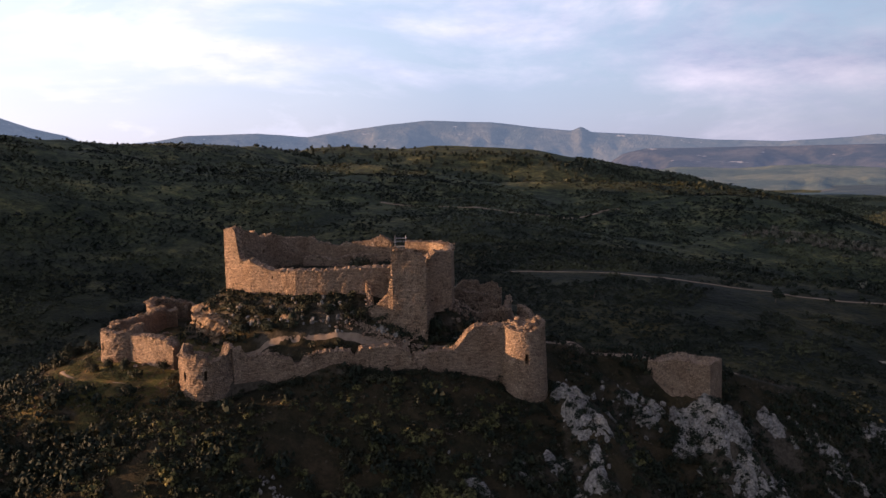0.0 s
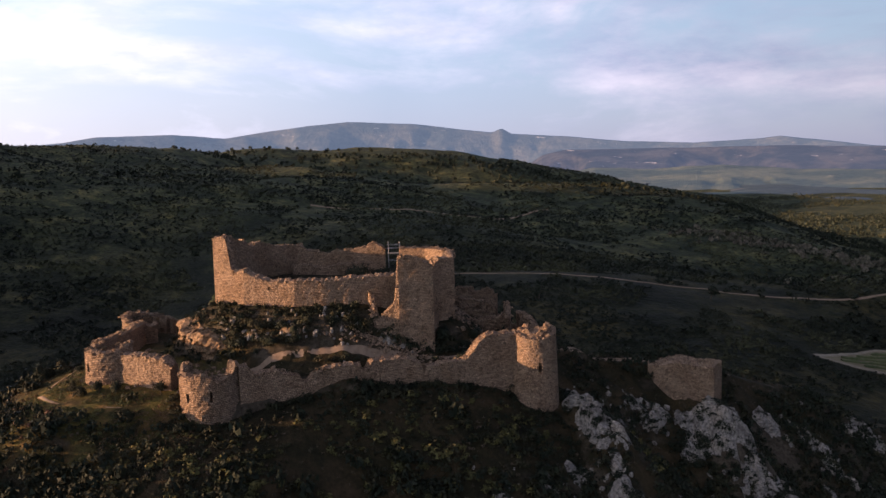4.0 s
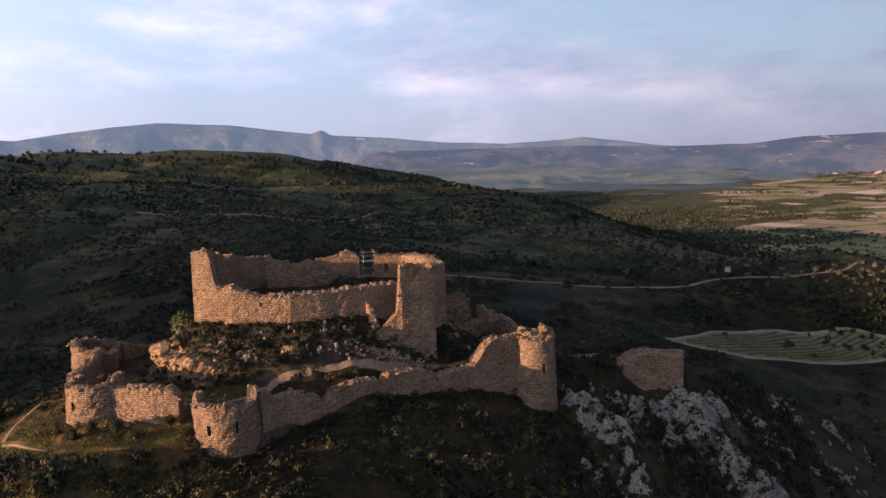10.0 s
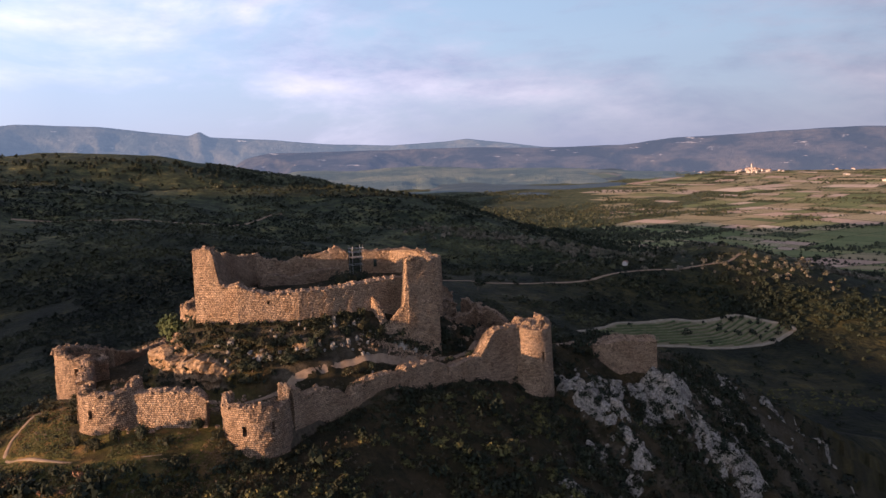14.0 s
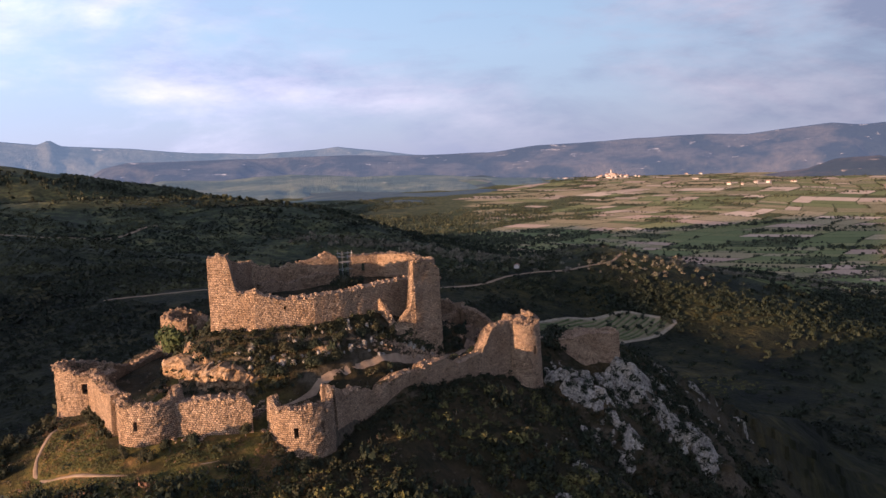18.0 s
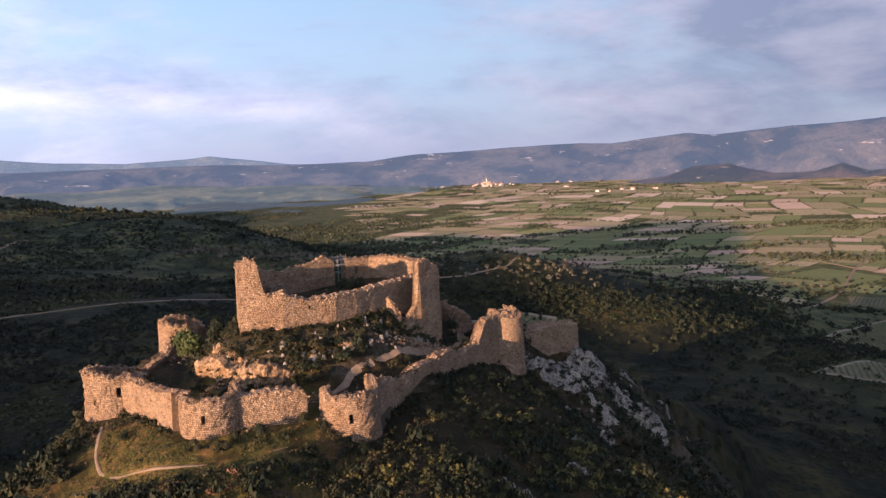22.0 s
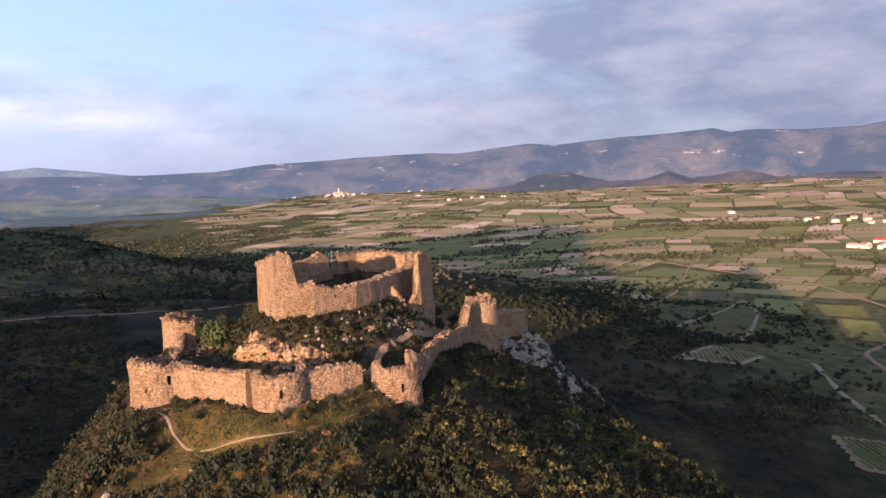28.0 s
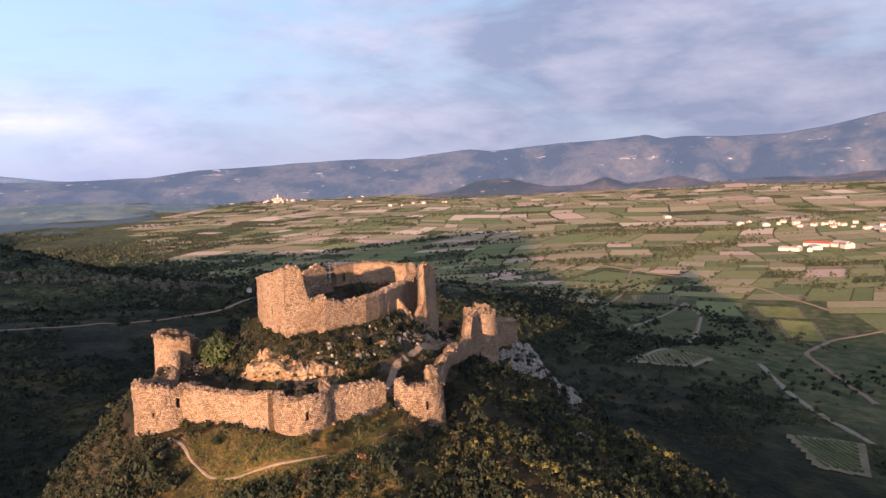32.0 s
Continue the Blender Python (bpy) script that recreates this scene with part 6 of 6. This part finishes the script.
woods("valley_thicket", DARKLEAF, [(330, 300, 40, 16, -40, 200, 1.6, 3.2), (390, 250, 40, 16, -45, 220, 1.6, 3.2), (300, 335, 30, 10, -30, 90, 1.4, 2.6), (470, 250, 80, 26, 30, 520, 1.8, 3.8), (600, 285, 80, 26, 20, 420, 1.8, 3.8), (690, 215, 40, 10, -60, 90, 1.8, 3.4), (520, 125, 30, 8, -20, 50, 1.6, 3.0), (640, 130, 45, 6, 25, 60, 1.6, 3.0), (560, 480, 110, 50, -30, 500, 1.8, 3.6), (480, 420, 90, 40, -30, 350, 1.6, 3.2), (640, 420, 90, 40, -40, 350, 1.8, 3.6), (330, 200, 70, 25, -30, 160, 1.5, 3.0), (420, 260, 80, 25, -35, 200, 1.6, 3.2),
                                 (240, 150, 60, 20, -25, 120, 1.4, 2.8), (500, 130, 60, 14, -35, 90, 1.6, 3.2), (380, 60, 60, 14, -30, 90, 1.6, 3.0), (760, 330, 120, 22, -30, 260, 1.8, 3.6), (290, 430, 60, 20, 10, 160, 1.6, 3.0)], 1.15, "thickets of dark evergreen oak in the valley", 14)
woods("sunlit_crest_trees", TREELEAF, [(438, 350, 36, 5, 11, 80, 2.0, 3.6), (520, 358, 28, 5, -3, 60, 2.0, 3.6), (575, 325, 18, 6, -60, 50, 2.0, 3.6), (350, 352, 35, 12, -30, 70, 1.6, 3.0), (778, 396, 24, 8, -70, 90, 2.2, 3.8), (832, 325, 28, 5, -80, 26, 2.2, 3.6), (420, 1075, 26, 8, 0, 70, 2.5, 4.2), (330, 420, 40, 10, -10, 90, 1.6, 3.0), (420, 400, 50, 12, -20, 90, 1.8, 3.2), (860, 420, 60, 12, -30, 70, 2.2, 3.8)], 1.0, "russet sunlit trees on a low crest", 15)
for k, (x, y, h, w) in enumerate([(163, 366, 7.5, 4.2), (72, 354, 6.0, 3.2), (113, 372, 5, 3), (-60, 800, 8, 4.5), (180, 690, 6, 3.5), (520, 170, 9, 5.5), (470, 120, 8, 5), (620, 115, 9, 5), (430, 175, 7, 4.5), (545, 85, 7, 5), (250, 300, 5, 3)]):
    tree(x, y, h, w, DARKLEAF, "lone dark evergreen oak standing in the valley", 80 + k, "lone valley trees", leaves=260)


# ---- the farmed plain ----
def split(a, b, c, d, rng, out, depth=0):
    w, h = c - a, d - b
    r = math.hypot((a + c) / 2, (b + d) / 2)
    want = 26 + r * 0.0105
    if depth < 12 and max(w, h) > want * rng.uniform(0.9, 1.9):
        t = rng.uniform(0.3, 0.7)
        if w > h * rng.uniform(0.45, 1.9):
            split(a, b, a + w * t, d, rng, out, depth + 1)
            split(a + w * t, b, c, d, rng, out, depth + 1)
        else:
            split(a, b, c, b + h * t, rng, out, depth + 1)
            split(a, b + h * t, c, d, rng, out, depth + 1)
    else:
        out.append((a, b, c, d))


rf = random.Random(77)
cells = []
split(150, -1600, 3950, 3700, rf, cells)
FT = radians(14)
fields = []
for a, b, c, d in cells:
    quad = []
    for px, py in ((a, b), (c, b), (c, d), (a, d)):
        px, py = px + 55 * math.sin(py / 310.0 + px / 500) + 30 * math.sin(py / 97.0), py + 60 * math.sin(px / 360.0 - py / 700) + 28 * math.sin(px / 120.0 + 2)
        quad.append((px * math.cos(FT) - py * math.sin(FT), px * math.sin(FT) + py * math.cos(FT)))
    mxx, myy = sum(q[0] for q in quad) / 4, sum(q[1] for q in quad) / 4
    r, az = math.hypot(mxx - CX, myy - CY), math.degrees(math.atan2(mxx - CX, myy - CY))
    zz = ground_z([q[0] for q in quad], [q[1] for q in quad])
    if not ((40 if r < 1200 else 41) < az < 122 and (300 if az < 55 else 620) < r < 3820 and zz.max() < (-112 if r < 1500 and az < 60 else -78) and max(zz) - min(zz) < (14 if az < 60 else 11)):
        continue
    if any(poly_dist(np.array([mxx]), np.array([myy]), v)[0][0] < 28 for v in VINES):
        continue
    fields.append((r, quad, mxx, myy))
fields.sort(key=lambda f: f[0])


def field_mesh(quads, mat, n):
    """Crop parcels draped over the plain, a little inside their borders."""
    co, faces, b = [], [], 0
    u = np.linspace(0, 1, n + 1)
    U, V = np.meshgrid(u, u, indexing="ij")
    for q, inset in quads:
        q = np.array(q)
        m = q.mean(0)
        q = m + (q - m) * inset
        P = q[0] * ((1 - U) * (1 - V))[..., None] + q[1] * (U * (1 - V))[..., None] + q[2] * (U * V)[..., None] + q[3] * ((1 - U) * V)[..., None]
        z = ground_z(P[..., 0], P[..., 1]) + 0.45
        co.append(np.concatenate([P, z[..., None]], -1).reshape(-1, 3))
        i, j = np.meshgrid(np.arange(n), np.arange(n), indexing="ij")
        faces.append((b + np.stack([i * (n + 1) + j, (i + 1) * (n + 1) + j, (i + 1) * (n + 1) + j + 1, i * (n + 1) + j + 1], -1)).reshape(-1, 4))
        b += (n + 1) ** 2
    return quick_mesh("field", np.concatenate(co), np.concatenate(faces), mat)


CHOICE = [0, 0, 0, 0, 1, 1, 1, 1, 1, 2, 2, 3, 4, 4, 5, 5, 5, 5]
NEARBY = [0, 0, 0, 0, 1, 1, 1, 4, 4, 4, 5, 5, 3]
plain = tagged(new("farmland"), "patchwork of vineyards, stubble and bare red fields on the plain", "fields", kind="structure")
late = {k: [] for k in range(6)}
hedge = []
for k, (r, quad, fx, fy) in enumerate(fields):
    kind = rf.choice(CHOICE if r > 1500 else NEARBY)
    inset = 1 - rf.uniform(2, 6) / 90
    if rf.random() < (0.40 if math.atan2(fx - CX, fy - CY) < radians(50) else 0.10):
        kind = -1
    if kind >= 0:
        if k < 300:
            part("field", field_mesh([(quad, inset)], FIELDS[kind], 5), plain)
        else:
            late[kind].append((quad, inset))
    for a, b in ((quad[0], quad[1]), (quad[1], quad[2])):
        if rf.random() < (0.42 if r < 1400 else 0.26):
            ln = math.hypot(b[0] - a[0], b[1] - a[1])
            step = 5 + r * 0.0022
            t0 = rf.uniform(0, 0.4)
            for i in range(int(ln * rf.uniform(0.4, 1.0) / step)):
                t = t0 + i * step / ln
                if t < 1:
                    hedge.append((a[0] + (b[0] - a[0]) * t + rf.gauss(0, 1.5), a[1] + (b[1] - a[1]) * t + rf.gauss(0, 1.5), rf.uniform(1.2, 3.2) * (1 + r / 4000)))
    if kind == -1 and r > 500:
        for i in range(int(20 + 14 * rf.random())):
            hedge.append((fx + rf.gauss(0, 24), fy + rf.gauss(0, 24), rf.uniform(1.5, 4)))
for kind, quads in late.items():
    if quads:
        tagged(part("distant_fields", field_mesh(quads, FIELDS[kind], 2), plain), kind="stuff")
part("field", field_mesh([(VINES[8], 1.0)], FIELDS[4], 8), plain, "bright green crop field")
# belts of trees along the streams
for x0, y0, x1, y1, n, wid in ((1603, 593, 1663, 177, 300, 12), (1086, 445, 1130, 325, 170, 20), (1133, 190, 1136, 155, 26, 6), (1151, 95, 1127, 30, 70, 7), (900, 1100, 1700, 700, 260, 14), (1250, 800, 1900, 300, 320, 16), (1500, 480, 2300, -250, 320, 18), (1700, 1300, 2600, 900, 200, 20), (1050, 620, 1300, 430, 120, 12), (1150, 300, 1500, 180, 170, 22), (2300, 1700, 3000, 1400, 160, 20), (700, 1500, 1500, 1700, 240, 30), (600, 1900, 1400, 2300, 240, 40)):
    for _ in range(n):
        t = rf.random()
        hedge.append((x0 + (x1 - x0) * t + rf.gauss(0, wid), y0 + (y1 - y0) * t + rf.gauss(0, wid), rf.uniform(2.2, 5.5)))
for _ in range(15000):
    wr, wa = rf.uniform(950, 2550), radians(rf.uniform(11, 47))
    if fbm(np.array([CX + wr * math.sin(wa)]), np.array([CY + wr * math.cos(wa)]), 300, 3, 61)[0] > -0.10:
        hedge.append((CX + wr * math.sin(wa), CY + wr * math.cos(wa), rf.uniform(2.0, 5.0)))
hx, hy, hs = (np.array(v) for v in zip(*hedge))
ok = (np.hypot(hx - CX, hy - CY) < 3900)
hx, hy, hs = hx[ok], hy[ok], hs[ok]
HEDGE = foliage("hedgerow_leaves", [(0.3, (0.022, 0.031, 0.013)), (0.7, (0.058, 0.062, 0.024))], 0.02)
scatter("hedgerow_trees", HEDGE, hx, hy, ground_z(hx, hy), hs, np.full(len(hx), 1.2), 11, 0.40, 16, "hedgerows and belts of trees between the fields", "trees")


# ---- vineyards near the hill ----
VINE = foliage("vine_row_leaves", [(0.3, (0.05, 0.07, 0.018)), (0.7, (0.11, 0.12, 0.035))], 0.08)
VSOIL = plain_mat("pale_vineyard_soil", (0.105, 0.092, 0.052), (0.19, 0.16, 0.10), 0.15)
BANK = plain_mat("pale_stony_bank", (0.15, 0.125, 0.09), (0.27, 0.23, 0.17), 0.6)


def vineyard(corners, turn, gap, label, seed, border=True, mat=None):
    """A vineyard: its soil, a pale bank round it, and rows of vines, each a part."""
    ob = thing("vineyard", label, "vineyard", "vineyards below the castle")
    pts = np.array(corners, float)
    lo, hi = pts.min(0), pts.max(0)
    st = 2.0
    X, Y = np.meshgrid(np.arange(lo[0] - 6, hi[0] + 6, st), np.arange(lo[1] - 6, hi[1] + 6, st), indexing="ij")
    D, _ = poly_dist(X, Y, [tuple(p) for p in corners])
    n, m = X.shape
    keep_ = (D < 1.5)
    i, j = np.nonzero(keep_[:-1, :-1] & keep_[1:, :-1] & keep_[:-1, 1:] & keep_[1:, 1:])
    q = np.stack([i * m + j, (i + 1) * m + j, (i + 1) * m + j + 1, i * m + j + 1], -1)
    part("soil", quick_mesh("soil", np.stack([X, Y, ground_z(X, Y) + 0.35], -1).reshape(-1, 3), q, mat or VSOIL, True), ob)
    c, s = math.cos(radians(turn)), math.sin(radians(turn))
    mid = pts.mean(0)
    ext = np.abs(pts - mid).max() * 1.5
    vr = np.random.RandomState(seed)
    for off in np.arange(-ext, ext, gap):
        t = np.arange(-ext, ext, 1.1)
        x, y = mid[0] + t * c - off * s, mid[1] + t * s + off * c
        d, _ = poly_dist(x, y, [tuple(p) for p in corners])
        x, y = x[d < -2.5], y[d < -2.5]
        if len(x) < 4:
            continue
        z = ground_z(x, y) + 0.3
        w = 0.42 + 0.16 * vr.rand(len(x))
        h = 0.75 + 0.45 * vr.rand(len(x))
        rows = [np.stack([x - s * 0 + k * s * w, y - k * c * w, z + f * h], -1) for k, f in ((1, 0), (0.9, 0.6), (0.1, 1.0), (-0.9, 0.65), (-1, 0))]
        co = np.stack(rows, 1)
        a, b = np.meshgrid(np.arange(len(x) - 1), np.arange(4), indexing="ij")
        q = np.stack([a * 5 + b, (a + 1) * 5 + b, (a + 1) * 5 + b + 1, a * 5 + b + 1], -1).reshape(-1, 4)
        part("vine_row", quick_mesh("vine_row", co.reshape(-1, 3), q, VINE), ob)
    if border:
        ring = [tuple(p) for p in corners] + [tuple(corners[0])]
        bank = strip("bank", ring, 2.0, BANK, "", 0.45, 3.0, seed=seed)
        for key in ("category", "kind"):
            if key in bank:
                del bank[key]
        bank.parent = ob
        tagged(bank, "pale stony bank")
    return ob


vineyard(VINE_A, 10, 3.2, "terraced vineyard with rows on a pale-edged mound", 1)
vineyard(VINES[1], 28, 3.6, "triangular vineyard with pale tracks", 2)
vineyard(VINES[2], 20, 3.2, "small vineyard with pale rows in the shade", 3)
vineyard(VINES[3], -40, 3.6, "sunlit vineyard with straight pale rows", 4, False)
vineyard(VINES[6], 35, 3.6, "sunlit vineyard beside a wooded bank", 7, False)
vineyard(VINES[7], 10, 3.6, "small vineyard at the shadow's edge", 8, False)
vineyard(VINES[4], 35, 3.0, "green vineyard at the foot of the hill", 5, False)
vineyard(VINES[5], 5, 3.4, "bright green vineyard on a low crest", 6, False, FIELDS[0])
strip("road_plain", [(760, 40), (900, 120), (1034, 317), (1120, 420), (1180, 520)], 3.5, PATHDIRT, "pale straight farm road on the plain", 0.8, 6.0)
strip("road_plain", [(640, 250), (800, 262), (1000, 300), (1240, 330)], 3.0, PATHDIRT, "pale farm track between fields", 0.8, 6.0)
strip("road_hillfoot", [(420, 84), (355, 66), (298, 45), (262, 26)], 3.2, BANK, "pale stony track at the foot of the hill", 0.5, 4.0)
strip("road_farm", [(360, 20), (430, 40), (520, 60), (600, 40), (700, -20)], 3.0, PATHDIRT, "pale farm track below the hill", 0.6, 5.0)


# rows of yellow-green bushes on an old terrace
bx, by = np.meshgrid(np.arange(150, 262, 3.6), np.arange(196, 226, 5.0))
bx, by = bx.ravel() + nr.normal(0, 0.7, bx.size), by.ravel() + nr.normal(0, 0.7, by.size) + 0.05 * (bx.ravel() - 200)
ok = nr.rand(len(bx)) < 0.72
scatter("terrace_bushes", BROOM, bx[ok], by[ok], ground_z(bx[ok], by[ok]), nr.uniform(0.8, 1.5, ok.sum()), np.full(ok.sum(), 0.9), 30, 0.22, 19, "rows of yellow-green bushes on an old terrace", "bushes")


# ---- villages and farms ----
PLASTER = plain_mat("pale_plaster", (0.30, 0.27, 0.25), (0.46, 0.42, 0.39), 0.4)
ROOFTILE = plain_mat("orange_roof_tile", (0.20, 0.115, 0.085), (0.30, 0.18, 0.135), 1.0)
REDROOF = plain_mat("red_metal_roof", (0.36, 0.05, 0.045), (0.45, 0.08, 0.07), 0.5)
DARKPANE = plain_mat("dark_window_glass", (0.02, 0.022, 0.025), (0.05, 0.05, 0.055), 1.0, 0.2)


def box_mesh(name, x0, y0, z0, x1, y1, z1, mat):
    co = [(x, y, z) for x in (x0, x1) for y in (y0, y1) for z in (z0, z1)]
    return quick_mesh(name, co, [(0, 1, 3, 2), (4, 6, 7, 5), (0, 4, 5, 1), (2, 3, 7, 6), (0, 2, 6, 4), (1, 5, 7, 3)], mat)


def house(w, d, h, rise, roofmat, label, category="house", group="village houses"):
    """A plain gabled house with its walls, a roof with eaves and window openings."""
    ob = thing("house", label, category, group)
    co = [(-w / 2, -d / 2, -2), (w / 2, -d / 2, -2), (w / 2, d / 2, -2), (-w / 2, d / 2, -2), (-w / 2, -d / 2, h), (w / 2, -d / 2, h), (w / 2, d / 2, h), (-w / 2, d / 2, h), (-w / 2, 0, h + rise * 0.94), (w / 2, 0, h + rise * 0.94)]
    me = bpy.data.meshes.new("wall")
    me.from_pydata(co, [], [(0, 1, 5, 4), (2, 3, 7, 6), (3, 0, 4, 8, 7), (1, 2, 6, 9, 5)])
    me.materials.append(PLASTER)
    part("wall", me, ob)
    e = 0.5
    rc = [(-w / 2 - e, -d / 2 - e, h - 0.25), (w / 2 + e, -d / 2 - e, h - 0.25), (w / 2 + e, 0, h + rise), (-w / 2 - e, 0, h + rise), (-w / 2 - e, d / 2 + e, h - 0.25), (w / 2 + e, d / 2 + e, h - 0.25)]
    rc += [(x, y, z + 0.25) for x, y, z in rc]
    part("roof", quick_mesh("roof", rc, [(6, 7, 8, 9), (9, 8, 11, 10), (1, 0, 3, 2), (2, 3, 4, 5), (0, 1, 7, 6), (5, 4, 10, 11), (0, 6, 9, 3), (3, 9, 10, 4), (1, 2, 8, 7), (2, 5, 11, 8)], roofmat), ob)
    for k in range(3):
        x = (k - 1) * w * 0.3
        part("window", box_mesh("window", x - 0.5, -d / 2 - 0.04, h * 0.45, x + 0.5, -d / 2 + 0.05, h * 0.75, DARKPANE), ob)
    return ob


kinds = [house(12, 8, 6, 2.2, ROOFTILE, "pale plastered village house with an orange tiled roof"), house(15, 9, 7.5, 2.5, ROOFTILE, "tall pale village house with an orange tiled roof"),
         house(9, 8, 5, 2, ROOFTILE, "small pale village house with a tiled roof")]
barn = house(42, 18, 6, 2.5, REDROOF, "long white winery building with a red roof", "barn", "farm buildings")
shed = house(34, 16, 5.5, 1.6, PLASTER, "long low white farm building", "barn", "farm buildings")
rv = random.Random(9)


def settle(cx_, cy_, a, b, turn, count, up=0.0, scale=1.0):
    c, s = math.cos(radians(turn)), math.sin(radians(turn))
    for _ in range(count):
        u, v = rv.gauss(0, 1), rv.gauss(0, 1)
        x, y = cx_ + u * a * c - v * b * s, cy_ + u * a * s + v * b * c
        z = gz(x, y) + up * math.exp(-(u * u + v * v) / 1.5)
        copy_thing(rv.choice(kinds), pose(x, y, z, 0, 0, rv.choice((0, 90, 30, 120, 60))) @ Matrix.Scale(scale, 4))


settle(2830, 2400, 46, 26, -42, 70, 14, 0.9)
settle(2650, 2580, 40, 10, -42, 5, 1, 0.8)
settle(3150, 2150, 40, 8, -42, 5, 0, 0.8)
settle(1740, -20, 40, 60, 0, 26, 0.0, 0.75)
settle(1770, 120, 40, 30, 70, 5)
settle(1350, 30, 22, 26, 20, 7)
settle(2600, 1500, 90, 20, -30, 6)
settle(2300, 3300, 60, 20, -30, 8)
for x, y, t in ((1330, 62, 10), (1400, 20, 30), (1745, 168, 10), (1770, 224, 10), (2750, 1890, 50), (1950, 420, 20)):
    copy_thing(shed, pose(x, y, gz(x, y), 0, 0, t))
for k, ob in enumerate(kinds):
    ob.matrix_basis = pose(1290 + 14 * k, 70 + 20 * k, gz(1290 + 14 * k, 70 + 20 * k), 0, 0, 30 * k)
barn.matrix_basis = pose(1375, 60, gz(1375, 60), 0, 0, 75)
shed.matrix_basis = pose(1300, 100, gz(1300, 100), 0, 0, 75)
for x, y in ((1690, 1545), (576, 705), (290, 392), (820, 765), (690, -30)):
    copy_thing(kinds[2], pose(x, y, gz(x, y), 0, 0, 40) @ Matrix.Scale(0.4, 4))
steeple = tagged(copy_thing(kinds[1], pose(2830, 2400, gz(2830, 2400) + 14, 0, 0, 20)), "tall pale church tower with a tiled roof above the village", "church")
steeple.scale = (0.6, 0.6, 2.6)
